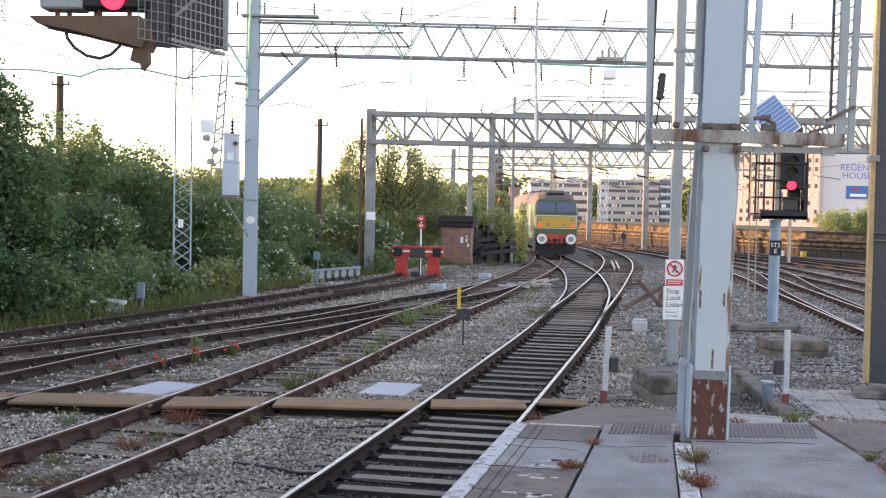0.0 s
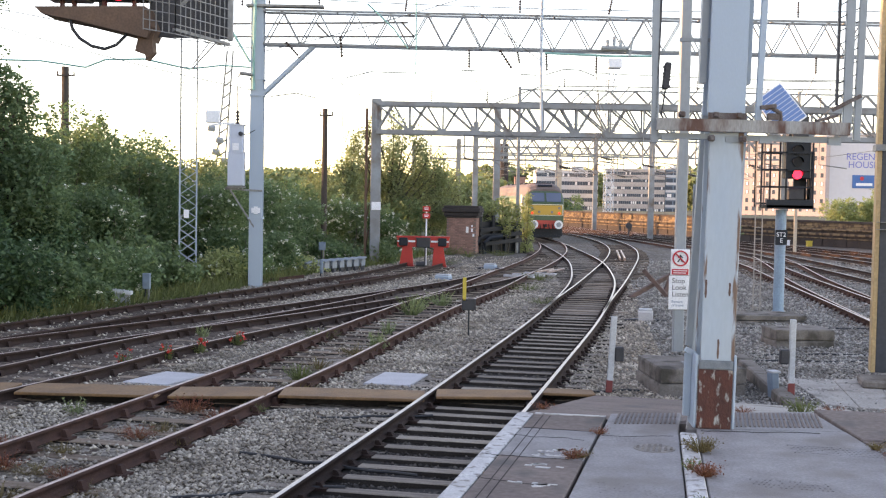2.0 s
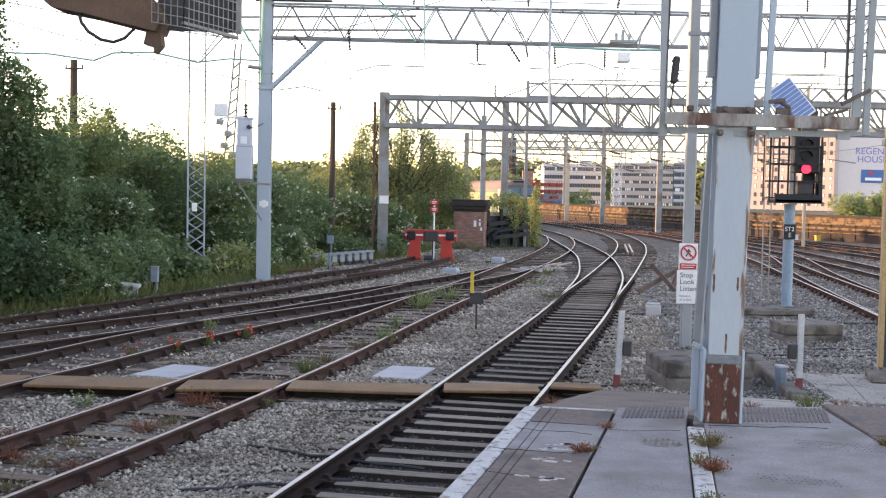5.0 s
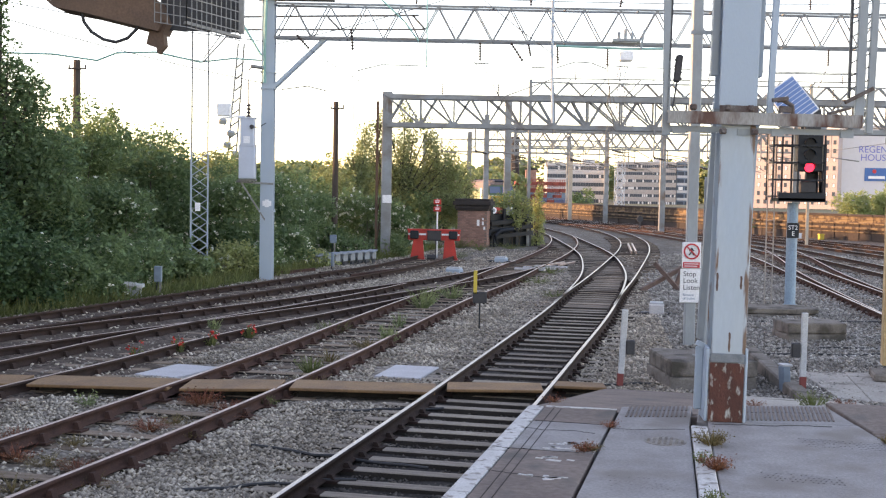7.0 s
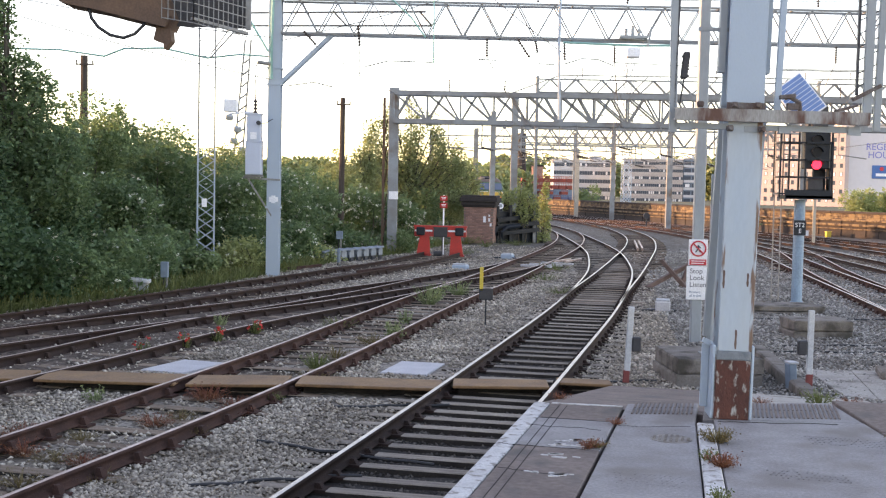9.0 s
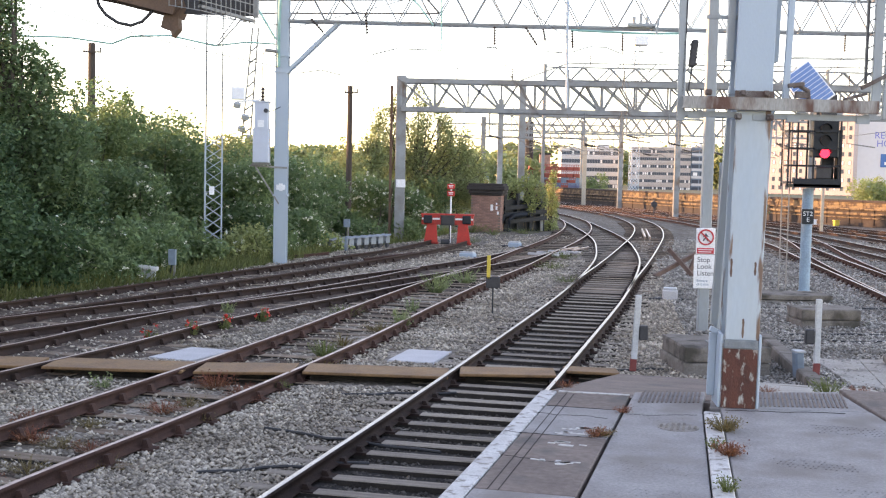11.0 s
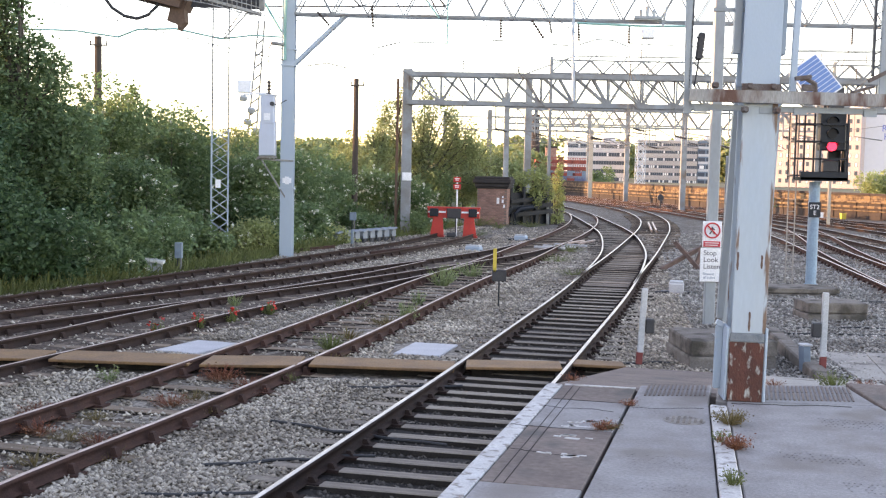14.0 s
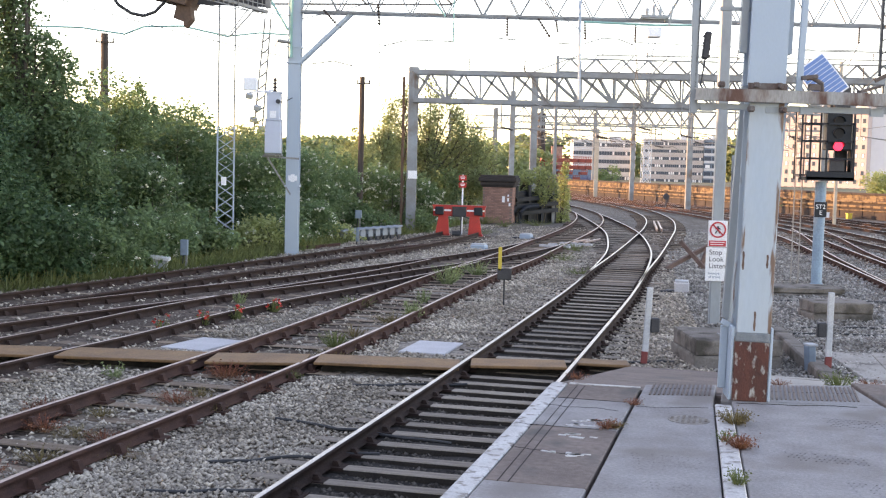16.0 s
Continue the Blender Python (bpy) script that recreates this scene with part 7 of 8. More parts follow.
def random_clumps(rng, w, d, h, n, r):
    out = []
    for k in range(n):
        z = h * (0.12 + 0.78 * rng.random())
        s = 1 - 0.35 * (z / h) ** 2
        rr = r * rng.uniform(0.65, 1.25)
        out.append((rng.uniform(-w, w) * s, rng.uniform(-d, d) * s, min(z, h - rr * 0.5), rr * rng.uniform(0.9, 1.3), rr, rr * rng.uniform(0.7, 1.1)))
    return out


def plant_bank():
    rng = np.random.default_rng(21)
    # (x, y, half width, half depth, height, leaves, material, blossom)
    rows = [
        (-12.2, 27.5, 1.6, 1.3, 3.6, 9000, LEAF_SHADED, 0), (-13.9, 32.0, 2.0, 1.6, 4.6, 13000, LEAF_DARK, 0), (-10.9, 30.5, 1.3, 1.1, 2.0, 6500, LEAF_SHADED, 25),
        (-12.0, 36.0, 2.0, 1.6, 4.2, 14000, LEAF, 30), (-14.6, 38.5, 2.2, 1.8, 5.0, 14000, LEAF, 0), (-9.9, 34.8, 1.3, 1.2, 2.5, 8000, LEAF_DARK, 60),
        (-10.4, 39.5, 1.7, 1.5, 3.6, 13000, LEAF_DARK, 50), (-12.6, 44.5, 2.2, 1.9, 3.9, 12000, LEAF, 0), (-8.6, 41.2, 1.5, 1.3, 2.7, 9500, LEAF, 60),
        (-9.7, 46.0, 2.0, 1.8, 3.3, 12000, LEAF_DARK, 20), (-7.6, 46.5, 1.4, 1.4, 3.2, 9500, LEAF_DARK, 120), (-11.8, 52.0, 2.8, 2.2, 3.3, 10000, LEAF_OLIVE, 0),
        (-8.3, 53.5, 2.0, 1.8, 3.0, 10000, LEAF, 40), (-6.6, 51.0, 1.1, 1.2, 2.4, 7500, LEAF_DARK, 130), (-5.0, 56.8, 1.6, 1.5, 2.7, 9000, LEAF, 160),
        (-10.9, 26.3, 0.8, 0.7, 1.5, 4500, LEAF_SHADED, 10), (-11.2, 25.4, 1.1, 0.8, 2.2, 6500, LEAF_SHADED, 0), (-10.25, 27.3, 0.9, 0.8, 1.7, 6000, LEAF_SHADED, 8), (-9.35, 30.3, 0.8, 0.8, 1.4, 5000, LEAF_DARK, 15), (-9.75, 29.0, 0.8, 0.8, 1.3, 4500, LEAF_DARK, 20), (-8.95, 32.8, 0.7, 0.8, 1.2, 4200, LEAF_DARK, 25), (-7.2, 40.2, 0.8, 0.9, 1.6, 5000, LEAF_DARK, 40), (-12.6, 24.6, 1.2, 1.0, 2.4, 6000, LEAF_SHADED, 0), (-6.5, 43.6, 0.7, 0.8, 1.5, 4200, LEAF_DARK, 40),
        (-8.1, 35.6, 0.5, 0.6, 0.8, 2200, LEAF, 8), (-8.9, 33.6, 0.5, 0.6, 0.9, 2400, LEAF, 6), (-7.35, 38.4, 0.5, 0.6, 0.9, 2400, LEAF_PALE, 10), (-6.7, 41.4, 0.5, 0.5, 0.7, 1800, LEAF, 12), (-9.6, 31.4, 0.5, 0.5, 0.9, 2400, LEAF_DARK, 4), (-5.7, 44.6, 0.4, 0.5, 0.6, 1500, LEAF_PALE, 0), (-4.6, 49.8, 0.5, 0.6, 0.8, 2000, LEAF_DARK, 10), (-3.2, 53.0, 0.5, 0.6, 0.9, 2000, LEAF, 0),
        (-3.4, 58.5, 1.4, 1.3, 2.3, 8000, LEAF_DARK, 130), (-7.6, 60.0, 2.4, 2.0, 3.2, 9000, LEAF_OLIVE, 0), (-2.6, 64.5, 0.8, 0.9, 2.8, 5500, LEAF_DARK, 0),
    ]
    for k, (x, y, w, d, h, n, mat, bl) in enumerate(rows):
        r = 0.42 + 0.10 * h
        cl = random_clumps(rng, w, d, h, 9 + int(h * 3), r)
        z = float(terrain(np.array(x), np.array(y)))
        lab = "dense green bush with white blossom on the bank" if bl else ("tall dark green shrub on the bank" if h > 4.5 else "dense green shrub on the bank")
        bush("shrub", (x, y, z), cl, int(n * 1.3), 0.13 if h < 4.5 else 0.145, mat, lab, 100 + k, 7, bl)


plant_bank()


def plant_trees():
    rng = np.random.default_rng(33)
    def spire(x, y, top, r, n):
        return [(x + rng.normal() * 0.25, y + rng.normal() * 0.3, top * (0.25 + 0.7 * k / n), r * (1.25 - 0.8 * k / n), r * (1.2 - 0.8 * k / n), r * 1.15) for k in range(n)]
    tree((-3.2, 65.5, 0.2), 6.6, 0.16, spire(-1.4, 0, 7.4, 0.85, 7) + spire(0.3, 0.3, 7.9, 0.85, 7) + spire(1.5, 0.4, 6.6, 0.85, 7) + spire(-0.4, -0.6, 5.6, 0.8, 6) + spire(-2.5, 0.2, 6.4, 0.85, 6) + spire(2.6, 0.5, 4.8, 0.8, 5), 34000, 0.13, LEAF_OLIVE, "loose-crowned olive green tree with upright shoots", 51)
    tree((-1.0, 69.5, 0.1), 5.8, 0.14, spire(0.2, 0, 5.5, 0.9, 6) + spire(1.3, 0.2, 4.2, 0.8, 5) + spire(-1.0, 0.3, 5.9, 0.8, 6), 6500, 0.15, LEAF_OLIVE, "olive green tree beside the brick pier", 52)
    tree((-5.6, 63.0, 0.5), 4.6, 0.12, spire(0, 0, 4.6, 0.9, 5) + spire(-1.4, 0.3, 4.0, 0.9, 5), 12000, 0.15, LEAF_OLIVE, "small olive green tree behind blossoming bushes", 53)
    tree((-12.5, 41.0, 0.8), 4.4, 0.10, spire(0, 0, 4.8, 0.55, 6) + spire(1.0, 0.5, 4.3, 0.5, 5), 6500, 0.14, LEAF, "thin young tree reaching above the shrubs", 54)
    crown = [(-0.7, 0, 3.0, 1.2, 1.0, 1.2), (-0.8, 0.1, 4.6, 1.1, 1.0, 1.1), (-0.8, 0, 6.0, 1.1, 0.9, 1.0), (-0.9, 0, 7.4, 1.2, 0.9, 0.9), (-0.3, -0.2, 6.7, 0.6, 0.6, 0.5), (-0.1, 0, 7.7, 0.7, 0.6, 0.5), (0.3, 0, 3.2, 1.0, 0.9, 1.0), (0.5, 0.2, 4.3, 0.9, 0.8, 0.7), (0.9, 0.1, 4.9, 0.45, 0.5, 0.35), (0.3, 0, 5.3, 0.7, 0.6, 0.5), (1.3, 0.1, 3.2, 0.9, 0.8, 0.8), (1.5, -0.3, 2.2, 0.9, 0.8, 0.9), (0.4, -0.4, 1.6, 1.2, 0.8, 1.0), (-0.8, -0.4, 1.6, 1.2, 0.8, 1.0), (-0.6, 0, 8.6, 1.0, 0.8, 0.6)]
    tree((-11.9, 30.5, 0.2), 8.4, 0.17, crown, 40000, 0.125, LEAF_DARK, "large dark green tree at the edge of the bank", 55)
    tree((-0.2, 78.0, 0.0), 5.0, 0.12, spire(0, 0, 4.4, 1.0, 5) + spire(-1.5, 0, 5.4, 1.1, 5), 5000, 0.2, LEAF_PALE, "pale green tree beyond the pier", 56)
    bush("shrub", (2.7, 65.5, GROUND), [(-0.1, 0, 2.0, 0.55, 0.4, 0.5), (0.6, 0.1, 2.3, 0.5, 0.4, 0.45), (-0.6, 0, 2.5, 0.5, 0.4, 0.4), (0.3, -0.3, 1.5, 0.3, 0.3, 0.6), (0.9, 0.1, 1.7, 0.35, 0.3, 0.5), (0.1, 0.2, 2.7, 0.5, 0.4, 0.4)], 2300, 0.14, LEAF_PALE, "yellow-green shrub growing over the black barrier", 71, 6)
    bush("shrub", (4.15, 66.5, GROUND), [(0, 0, 0.6, 0.45, 0.4, 0.7), (0.05, 0, 1.5, 0.42, 0.35, 0.7), (0.0, 0.1, 2.4, 0.32, 0.3, 0.6), (-0.2, 0, 0.3, 0.5, 0.4, 0.35), (0.1, 0, 3.0, 0.22, 0.2, 0.4)], 2300, 0.13, LEAF_PALE, "upright leafy sapling at the trackside", 72, 6)
    # beyond the parapet
    for x, y, h, w, seed in ((30.6, 97, 3.1, 1.2, 85), (33.0, 98, 3.6, 1.4, 81), (37.0, 101, 4.3, 1.6, 82), (41.0, 104, 4.4, 1.8, 83), (35.0, 104, 3.2, 1.3, 84)):
        r2 = np.random.default_rng(seed)
        bush("shrub", (x, y, -0.3), random_clumps(r2, w, 1.2, h, 12, 0.8), 4000, 0.22, LEAF_PALE, "pale green shrub rising behind the parapet", seed, 6, group="shrubs behind the parapet")
    r2 = np.random.default_rng(90)
    bush("shrub", (19.4, 84, GROUND), random_clumps(r2, 0.7, 0.5, 1.6, 7, 0.45), 1800, 0.16, LEAF_DARK, "dark green bush at the foot of the parapet", 90, 4, group="shrubs behind the parapet")
    bush("shrub", (19.8, 205, -0.5), random_clumps(r2, 2.6, 2, 4.2, 12, 1.1), 3000, 0.4, LEAF, "round green tree before the office block", 91, 4, group="shrubs behind the parapet")


plant_trees()


def far_woods():
    rng = np.random.default_rng(44)
    pts = []
    # last block: unseen trees added out of view on the left to shade the platform
    for x0, x1, y0, y1, top, k in ((-85, 8, 150, 190, 5.6, 80), (-200, 13, 330, 380, 10.0, 120), (15, 320, 650, 740, 21.0, 110), (107, 123, 540, 570, 16.5, 12), (-60, -18, 70, 110, 4.6, 60), (-60, -20, 20, 60, 6.0, 50), (-34, -16.5, -14, 24, 9.0, 50)):
        for _ in range(k):
            x, y = rng.uniform(x0, x1), rng.uniform(y0, y1)
            h = top * rng.uniform(0.75, 1.08)
            r = h * rng.uniform(0.28, 0.45)
            n = 420
            d = rng.normal(size=(n, 3))
            d /= np.linalg.norm(d, axis=1)[:, None]
            p = np.array([x, y, h - r]) + d * r * np.array([1.3, 1.2, 1.0]) * rng.uniform(0.75, 1.1, (n, 1))
            q = np.stack([rng.uniform(x - r, x + r, 120), rng.uniform(y - r, y, 120), rng.uniform(-0.5, h - r, 120)], 1)
            pts.append((np.concatenate([p, q]), np.full(n + 120, 0.10 * h + y * 0.0009)))
    c = np.concatenate([p for p, _ in pts])
    s = np.concatenate([q for _, q in pts]) * rng.uniform(0.7, 1.3, len(c))
    v, f = leaf_mesh(rng, c, s, wide=0.8)
    # the paler olive leaf stands in for haze over the far trees
    tagged(raw("far_woods", v, f, LEAF_OLIVE), "distant tree line paled as if by haze, plus unseen shade trees", "trees", kind="stuff")


far_woods()


def tuft(place, n, h, spread, mat, label, seed, category="weed", flower=None, width=0.012):
    rng = np.random.default_rng(seed)
    t = thing("weed", place, 0, label, category, "weeds between the tracks")
    a = rng.uniform(0, 6.28, n)
    tip = np.stack([np.cos(a), np.sin(a)], 1) * (spread * rng.random(n) ** 0.5)[:, None]
    hh = h * rng.uniform(0.4, 1.1, n)
    base = np.stack([tip[:, 0] * 0.3, tip[:, 1] * 0.3, np.zeros(n)], 1)
    top = np.stack([tip[:, 0], tip[:, 1], hh], 1)
    side = np.stack([-np.sin(a), np.cos(a), np.zeros(n)], 1) * width
    v = np.stack([base - side, base + side, top + side * 0.3, top - side * 0.3], 1).reshape(-1, 3)
    blades = raw("blade", v, np.arange(n * 4).reshape(-1, 4), mat, t)
    tagged(blades, kind="stuff")
    m = n * 4
    k = rng.integers(0, n, m)
    p = base[k] + (top[k] - base[k]) * rng.uniform(0.35, 1.05, (m, 1)) + rng.normal(size=(m, 3)) * 0.012
    v, f = leaf_mesh(rng, p, rng.uniform(0.5, 1.3, m) * 0.11 * h + 0.009)
    tagged(raw("foliage", v, f, mat, t), kind="stuff")
    if flower:
        p = np.repeat(top[: max(3, n // 6)], 5, 0) + rng.normal(size=(max(3, n // 6) * 5, 3)) * 0.02
        v, f = leaf_mesh(rng, p, np.full(len(p), 0.06), wide=0.9)
        tagged(raw("petal", v, f, flower, t), kind="stuff")
    return t


def plat(u, v, z=PLAT):
    c, s = math.cos(radians(TURN)), math.sin(radians(TURN))
    return (0.6 + u * c - v * s, 10.31 + u * s + v * c, z)


WEED_DRY = foliage("dry_weed", (0.13, 0.10, 0.045), (0.19, 0.13, 0.06), 0.2)
for k, (p, n, h, w, m, lab) in enumerate((
        (plat(1.56, -1.22), 70, 0.11, 0.13, WEED_DRY, "dry brown weed tuft in the platform joint"), (plat(1.60, -2.02), 60, 0.10, 0.11, WEED_RED, "reddish weed tuft in the platform joint"),
        (plat(1.50, -1.85), 24, 0.09, 0.07, GRASS, "small green weed in the platform joint"), (plat(1.60, -3.0), 30, 0.10, 0.08, GRASS, "small green weed in the platform joint"),
        (plat(0.68, -1.72), 46, 0.06, 0.10, WEED_RED, "low reddish weed along the slab seam"), (plat(0.74, -1.66), 26, 0.05, 0.09, WEED_DRY, "low dry weed along the slab seam"), (plat(0.77, -0.78), 26, 0.05, 0.08, WEED_RED, "low reddish weed along the slab seam"),
        (plat(2.94, -1.2), 50, 0.10, 0.12, WEED_RED, "reddish weed tuft in the platform joint"), (plat(2.99, -1.45), 40, 0.09, 0.09, GRASS, "green weed tuft in the platform joint"), (plat(2.84, -0.75), 26, 0.06, 0.08, WEED_DRY, "dry weed in the platform joint"),
        (plat(2.55, 2.8, 0.53), 60, 0.22, 0.22, GRASS, "bright green weed at the ramp edge"), (plat(2.9, 3.3, 0.47), 36, 0.12, 0.18, WEED_RED, "reddish weed at the ramp edge"), (plat(3.45, 2.6, 0.6), 34, 0.10, 0.18, WEED_RED, "reddish weed at the ramp edge"), (plat(1.95, 2.2, 0.62), 30, 0.08, 0.16, WEED_RED, "reddish weed on the ramp"), (plat(0.15, 0.5, 0.85), 30, 0.06, 0.10, WEED_RED, "reddish weed at the ramp corner"),
        ((-0.95, 29.9, GROUND), 70, 0.65, 0.55, LEAF_OLIVE, "yellow-green bushy weed between the rails"), ((-0.25, 32.6, GROUND), 60, 0.5, 0.5, LEAF_OLIVE, "green weed between the rails"), ((-1.35, 22.6, GROUND), 45, 0.5, 0.22, LEAF_OLIVE, "tall green weed between the tracks"),
        ((-1.3, 25.5, GROUND), 30, 0.4, 0.2, LEAF_OLIVE, "green weed between the tracks"), ((-2.35, 18.9, GROUND), 60, 0.32, 0.34, GRASS, "grassy weed beside the rail"), ((-2.2, 20.1, GROUND), 34, 0.26, 0.3, WEED_DRY, "dry weed beside the rail"), ((-3.0, 15.5, GROUND), 60, 0.20, 0.32, WEED_RED, "red dock weed beside the crossing"), ((-2.55, 15.8, GROUND), 40, 0.22, 0.18, GRASS, "green weed beside the crossing"),
        ((-4.85, 15.5, GROUND), 36, 0.30, 0.16, LEAF_OLIVE, "small green weed below the crossing"), ((-3.9, 12.1, GROUND), 44, 0.16, 0.25, WEED_RED, "red weed between the sleepers"), ((-4.2, 11.2, GROUND), 40, 0.16, 0.25, WEED_DRY, "dry weed between the sleepers"), ((-3.1, 13.6, GROUND), 44, 0.18, 0.22, WEED_DRY, "dry weed between the sleepers"),
        ((-4.95, 13.3, GROUND), 70, 0.24, 0.30, WEED_RED, "red dock weed beside the rail"), ((-4.65, 12.5, GROUND), 60, 0.20, 0.30, WEED_RED, "red dock weed beside the rail"), ((-3.45, 15.9, GROUND), 90, 0.26, 0.36, WEED_RED, "red dock weed beside the crossing"), ((-3.7, 14.2, GROUND), 60, 0.18, 0.34, WEED_RED, "red weed between the sleepers"), ((-4.25, 12.3, GROUND), 60, 0.12, 0.34, WEED_DRY, "dry weed litter between the sleepers"), ((2.6, 33.5, GROUND), 40, 0.3, 0.6, GRASS, "grass patch between the tracks"), ((2.4, 38.5, GROUND), 50, 0.35, 0.8, GRASS, "grass patch between the tracks"), ((3.2, 43.5, GROUND), 50, 0.4, 0.9, GRASS, "grass patch between the tracks"), ((-0.3, 52.8, GROUND), 60, 0.4, 1.0, GRASS, "grass behind the buffer stop"), ((0.9, 60.5, GROUND), 60, 0.45, 1.0, GRASS, "grass before the brick pier"), ((-0.2, 62.6, GROUND), 80, 0.6, 1.1, GRASS, "grass at the foot of the brick pier"), ((2.6, 62.6, GROUND), 80, 0.4, 1.2, GRASS, "grass below the black barrier"), ((-3.5, 14.6, GROUND), 60, 0.14, 0.34, WEED_DRY, "dry weed litter between the sleepers"), ((-4.6, 10.6, GROUND), 70, 0.16, 0.34, WEED_RED, "red weed between the sleepers"), ((-3.55, 11.4, GROUND), 60, 0.12, 0.3, WEED_DRY, "dry weed litter between the sleepers"), ((-2.9, 14.9, GROUND), 60, 0.16, 0.3, WEED_RED, "red dock weed beside the rail"), ((-4.3, 13.3, GROUND), 50, 0.12, 0.3, WEED_DRY, "dry weed litter between the sleepers"), ((-2.2, 17.6, GROUND), 60, 0.22, 0.4, WEED_DRY, "dry grass beside the crossing"), ((-1.7, 22.0, GROUND), 60, 0.26, 0.5, WEED_DRY, "dry grass between the rails"), ((-2.6, 24.5, GROUND), 60, 0.26, 0.5, GRASS, "grass patch between the tracks"), ((-5.0, 24.2, GROUND), 30, 0.35, 0.2, LEAF_OLIVE, "green weed beside the rail"))):
    tuft(p, int(n * 1.4), h * (0.85 if p[1] < 12 else 0.75), w * (1.25 if p[1] < 12 else 1.0), m, lab, 300 + k, width=0.005 if p[1] < 16 else 0.010)
for k, (x, y) in enumerate(((-5.35, 19.7), (-4.9, 20.7), (-4.5, 21.6), (-4.05, 22.9))):
    tuft((x, y, GROUND), 30, 0.30, 0.16, GRASS, "red poppies flowering beside the rail", 400 + k, "flower", POPPY)


def grass_verge():
    rng = np.random.default_rng(61)
    n = 15000
    y = rng.uniform(24, 62, n)
    edge = np.interp(y, [22, 24, 33, 40, 47, 52, 57, 62], [-11.2, -10.3, -7.3, -5.9, -4.6, -3.0, -2.0, -1.0])
    x = edge - np.abs(rng.normal(0, 0.9, n)) + 0.05
    z = terrain(x, y)
    h = rng.uniform(0.06, 0.20, n) + 0.30 * rng.random(n) ** 4
    a = rng.uniform(0, 6.28, n)
    side = np.stack([np.cos(a), np.sin(a), np.zeros(n)], 1) * 0.02
    base = np.stack([x, y, z], 1)
    top = base + np.stack([rng.normal(0, 0.12, n), rng.normal(0, 0.12, n), h], 1)
    v = np.stack([base - side, base + side, top + side * 0.3, top - side * 0.3], 1).reshape(-1, 3)
    tagged(raw("grass", v, np.arange(n * 4).reshape(-1, 4), GRASS), "rough grass along the foot of the bank", "grass", kind="stuff")


grass_verge()


# ---- the locomotive ----
LOCO_GREEN = material("two_tone_green", (0.055, 0.10, 0.05), 0.4, second=(0.045, 0.085, 0.045), scale=1.0, amount=0.4)
LOCO_LIME = material("pale_green_band", (0.24, 0.27, 0.14), 0.4, second=(0.2, 0.23, 0.12), scale=1.0, amount=0.4)
LOCO_ROOF = material("roof_grey", (0.17, 0.125, 0.11), 0.7, second=(0.13, 0.10, 0.09), scale=0.9, amount=0.5)
LOCO_YELLOW = material("warning_yellow", (0.58, 0.34, 0.055), 0.45, second=(0.52, 0.30, 0.05), scale=0.8, amount=0.4, speckle=0.05)
LOCO_RED = material("buffer_beam_red", (0.55, 0.06, 0.04), 0.5, second=(0.42, 0.05, 0.035), scale=2.0, amount=0.5)
LOCO_GLASS = material("cab_glass", (0.09, 0.12, 0.18), 0.08, second=(0.11, 0.14, 0.21), scale=0.4, amount=0.4, speckle=0.02)
CREAM = material("cream_line", (0.70, 0.66, 0.50), 0.5)


def loft(sections):
    """A skin over outlines of (x, z) points placed along y, closed at both ends."""
    bm = bmesh.new()
    rings = [[bm.verts.new((x, y, z)) for x, z in pts] for y, pts in sections]
    n = len(rings[0])
    for a, b in zip(rings[:-1], rings[1:]):
        for k in range(n):
            bm.faces.new((a[k], a[(k + 1) % n], b[(k + 1) % n], b[k]))
    bm.faces.new(rings[0][::-1])
    bm.faces.new(rings[-1])
    bmesh.ops.recalc_face_normals(bm, faces=bm.faces)
    return bm


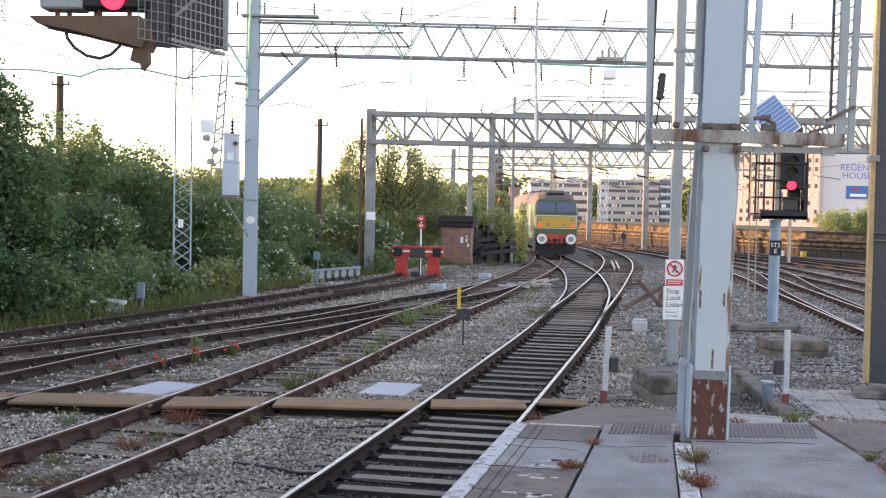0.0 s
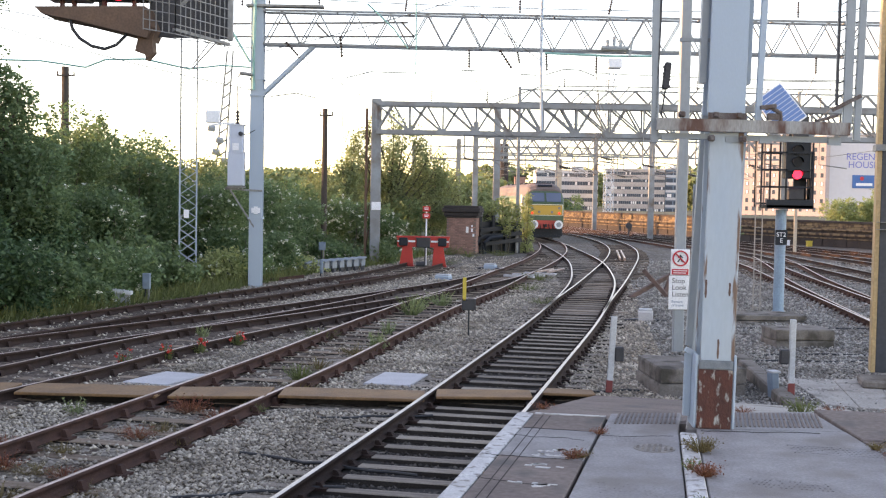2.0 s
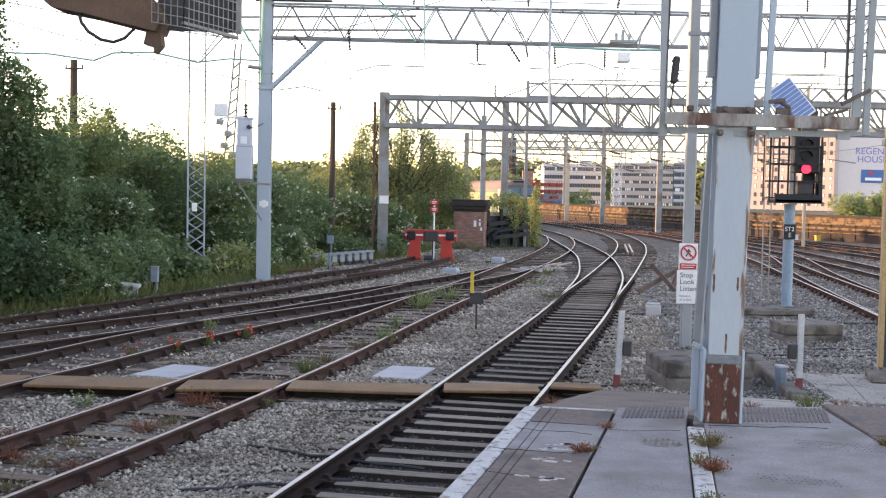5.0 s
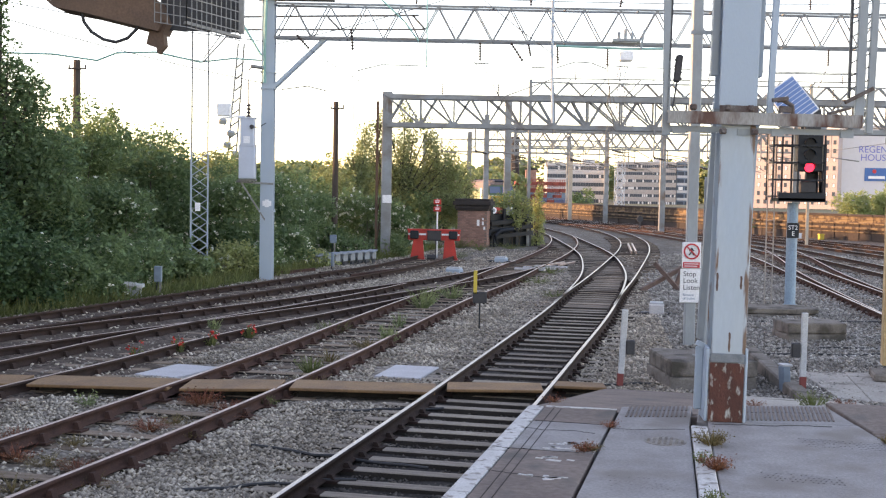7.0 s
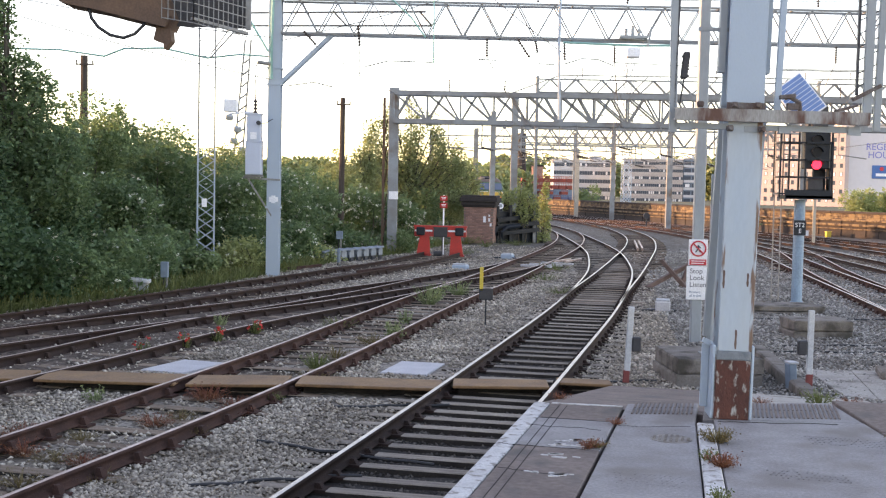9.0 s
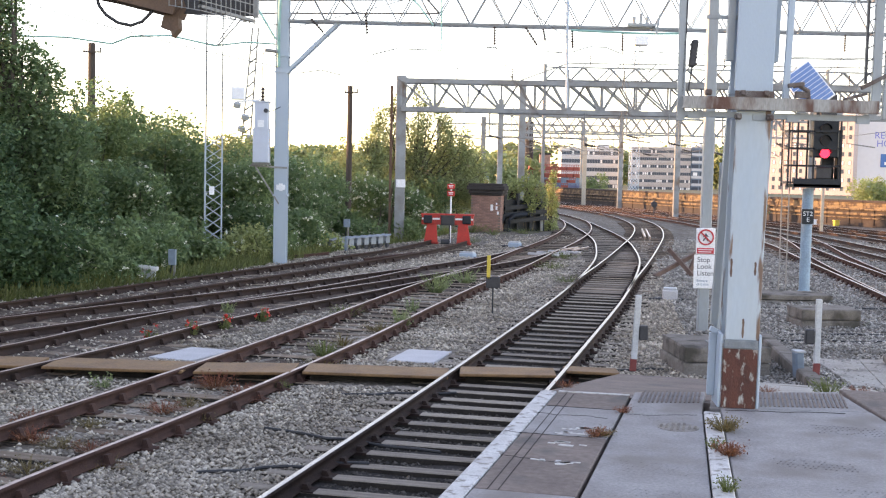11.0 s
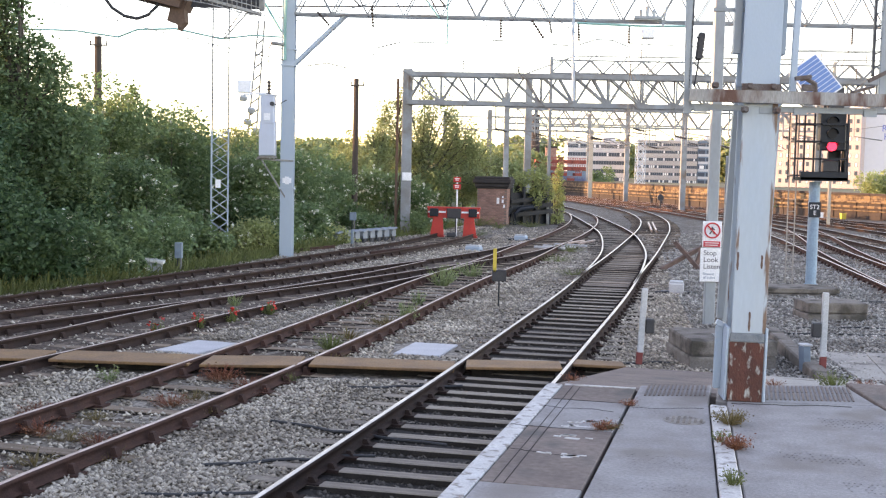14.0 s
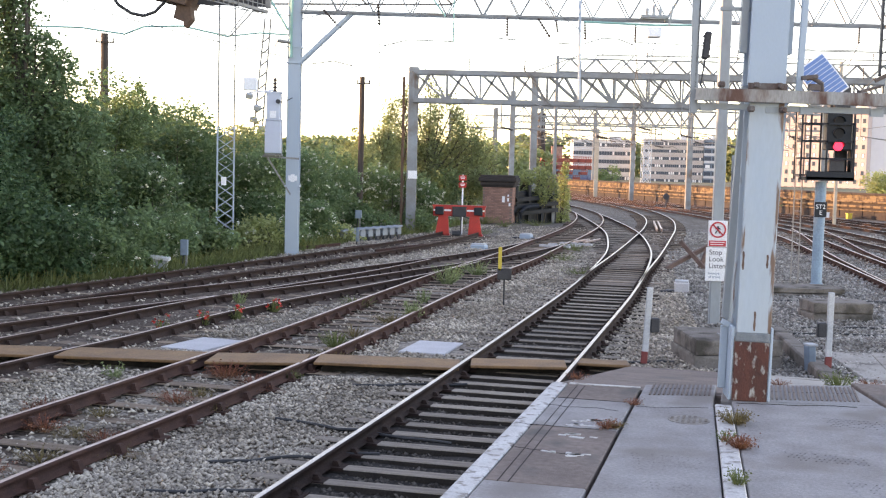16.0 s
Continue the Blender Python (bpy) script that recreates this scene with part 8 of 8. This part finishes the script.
def locomotive():
    L = 19.2
    t = thing("locomotive", (0, 0, 0), 0, "green diesel locomotive with yellow end panel and red buffer beam", "locomotive")

    def outline(top, half, zs=2.75, foot=1.02):
        a = []
        for k in range(7):
            th = math.pi / 2 * k / 6
            a.append((half * (1 - 0.42 * (1 - math.cos(th))) if k < 6 else half * 0.45, zs + (top - zs) * math.sin(th)))
        right = [(half, foot)] + a
        return right + [(-x, z) for x, z in right[::-1]]
    secs = [(0.02, outline(2.52, 1.24, 2.40)), (0.10, outline(2.62, 1.28, 2.46)), (0.42, outline(3.42, 1.31, 2.75)), (0.75, outline(3.70, 1.33)), (1.4, outline(3.84, 1.345)), (L - 1.4, outline(3.84, 1.345)), (L - 0.75, outline(3.70, 1.33)), (L - 0.42, outline(3.42, 1.31)), (L - 0.1, outline(2.62, 1.28, 2.46)), (L - 0.02, outline(2.52, 1.24, 2.40))]
    body = part("body", loft(secs), [LOCO_GREEN, LOCO_ROOF], t)
    for f in body.data.polygons:
        f.material_index = int(f.center.z > 3.06 and f.normal.z > 0.12)
    bm = loft([(0.40, [(1.16, 3.28), (0.98, 3.42), (0.6, 3.50), (-0.6, 3.50), (-0.98, 3.42), (-1.16, 3.28)]), (0.72, [(1.25, 3.22), (1.06, 3.58), (0.6, 3.78), (-0.6, 3.78), (-1.06, 3.58), (-1.25, 3.22)]), (1.3, [(1.34, 3.02), (1.12, 3.66), (0.65, 3.90), (-0.65, 3.90), (-1.12, 3.66), (-1.34, 3.02)]), (L - 1.3, [(1.34, 3.02), (1.12, 3.66), (0.65, 3.90), (-0.65, 3.90), (-1.12, 3.66), (-1.34, 3.02)])])
    roof = part("roof", bm, LOCO_ROOF, t, "brown-grey dusty roof")
    bm = bmesh.new()
    box(bm, (1.05, 0.10, 0.16), (0, 0.62, 3.74), turn=(-30, 0, 0), bevel=0.02)
    part("roof_vent", bm, BLACK, roof)
    for k in range(6):
        bm = bmesh.new()
        box(bm, (1.5, 0.9, 0.10), (0, 3.2 + k * 2.4, 3.92), bevel=0.03)
        part("roof_hatch", bm, BLACK, roof)
    # lower side band and cream line
    for s in (-1, 1):
        bm = bmesh.new()
        box(bm, (0.02, L - 1.6, 0.42), (s * 1.345, L / 2, 1.28))
        part("side_band", bm, LOCO_LIME, t)
        bm = bmesh.new()
        box(bm, (0.02, L - 6.4, 0.7), (s * 1.345, L / 2, 2.45))
        part("side_grille", bm, LOCO_LIME, t)
        bm = bmesh.new()
        box(bm, (0.03, 0.75, 0.62), (s * 1.335, 1.65, 2.62), bevel=0.01)
        part("side_window", bm, LOCO_GLASS, t)
        bm = bmesh.new()
        box(bm, (0.025, 0.7, 2.0), (s * 1.345, 2.55, 2.1), bevel=0.01)
        part("cab_door", bm, CREAM, t)
    # cab front
    bm = bmesh.new()
    box(bm, (2.30, 0.05, 0.66), (0, -0.005, 2.05), bevel=0.02)
    part("end_panel", bm, LOCO_YELLOW, t, "yellow warning panel")
    bm = bmesh.new()
    box(bm, (2.40, 0.04, 0.05), (0, 0.0, 2.43))
    box(bm, (2.40, 0.04, 0.035), (0, 0.0, 1.69))
    for s in (-1, 1):
        box(bm, (0.05, 0.06, 0.72), (s * 1.19, -0.01, 2.05))
    part("cream_line", bm, CREAM, t)
    for s in (-1, 1):
        bm = bmesh.new()
        box(bm, (1.02, 0.03, 0.66), (s * 0.58, 0.21, 2.94), turn=(-21.8, 0, 0), bevel=0.01)
        part("windscreen", bm, LOCO_GLASS, t)
        bm = bmesh.new()
        rod(bm, (s * 0.95, -0.04, 1.84), (s * 0.95, -0.09, 1.84), 0.075, sides=14)
        part("tail_lamp", bm, TAIL_LAMP, t)
        bm = bmesh.new()
        rod(bm, (s * 0.45, -0.03, 1.92), (s * 0.45, -0.06, 1.92), 0.09, sides=12)
        rod(bm, (s * 0.95, -0.03, 2.2), (s * 0.95, -0.06, 2.2), 0.09, sides=12)
        part("lamp", bm, GALV, t)
        bm = bmesh.new()
        rod(bm, (s * 0.86, 0.1, 1.06), (s * 0.86, -0.42, 1.06), 0.13, sides=12)
        buf = part("buffer", bm, BLACK, t)
        bm = bmesh.new()
        rod(bm, (s * 0.86, -0.40, 1.06), (s * 0.86, -0.46, 1.06), 0.30, sides=20)
        part("buffer_rim", bm, SIGN_WHITE, buf, "white painted buffer rim")
        bm = bmesh.new()
        rod(bm, (s * 0.86, -0.455, 1.06), (s * 0.86, -0.475, 1.06), 0.17, sides=18)
        part("buffer_face", bm, GREY_STEEL, buf)
    bm = bmesh.new()
    box(bm, (2.5, 0.06, 0.36), (0, -0.01, 1.49), bevel=0.01)
    part("valance", bm, LOCO_GREEN, t)
    bm = bmesh.new()
    box(bm, (1.5, 0.16, 0.56), (0, -0.03, 1.06), bevel=0.02)
    part("buffer_beam", bm, LOCO_RED, t)
    bm = bmesh.new()
    for x in (-0.4, -0.15, 0.2, 0.45):
        tube(bm, [(x, -0.12, 1.1), (x + 0.05, -0.2, 0.8), (x, -0.15, 0.55)], 0.03)
    box(bm, (0.14, 0.2, 0.2), (0, -0.2, 0.98))
    part("coupling", bm, BLACK, t)
    bm = bmesh.new()
    box(bm, (2.3, L - 1.0, 0.5), (0, L / 2, 0.80))
    box(bm, (2.0, 5.0, 0.45), (0, L / 2, 0.50), bevel=0.05)
    part("underframe", bm, BLACK, t)
    for y in (3.6, L - 3.6):
        bm = bmesh.new()
        box(bm, (2.2, 4.6, 0.35), (0, y, 0.72), bevel=0.03)
        bogie = part("bogie", bm, BLACK, t)
        for dy in (-1.9, 0, 1.9):
            bm = bmesh.new()
            for s in (-1, 1):
                rod(bm, (s * 0.70, y + dy, 0.57), (s * 0.82, y + dy, 0.57), 0.565, sides=24)
            rod(bm, (-0.8, y + dy, 0.57), (0.8, y + dy, 0.57), 0.09)
            part("wheelset", bm, DARK_METAL, bogie)
    bm = bmesh.new()
    box(bm, (2.45, 0.5, 0.62), (0, 0.35, 0.56), bevel=0.04)
    box(bm, (2.2, 0.2, 0.18), (0, 0.1, 0.24), bevel=0.03)
    part("guard_plate", bm, BLACK, t)
    return t


loco = locomotive()


# ---- what moves ----
def motions():
    """The locomotive runs away along the curve of the main line."""
    way = MAIN + [(-9.3, 152.5), (-20.5, 176.7), (-33.5, 199)]
    times = [(0, 71.4), (1, 76.8), (2, 83.3), (3, 90.0), (4, 95.7), (5, 100.9), (6, 106.0), (7, 110.6), (8, 114.3), (9, 117.7), (10, 121.9), (11, 126.3), (12, 130.8), (13, 135.3), (14, 139.9), (15, 144.4), (16, 148.9)]
    rows = []
    for t, y in times:
        a, b = (spline(way, y + 3.6), y + 3.6), (spline(way, y + 15.6), y + 15.6)
        ang = math.atan2(b[0] - a[0], b[1] - a[1])
        rows.append((t, pose(a[0] - 3.6 * math.sin(ang), a[1] - 3.6 * math.cos(ang), 0, 0, 0, -math.degrees(ang))))
    walk(loco, rows)


motions()
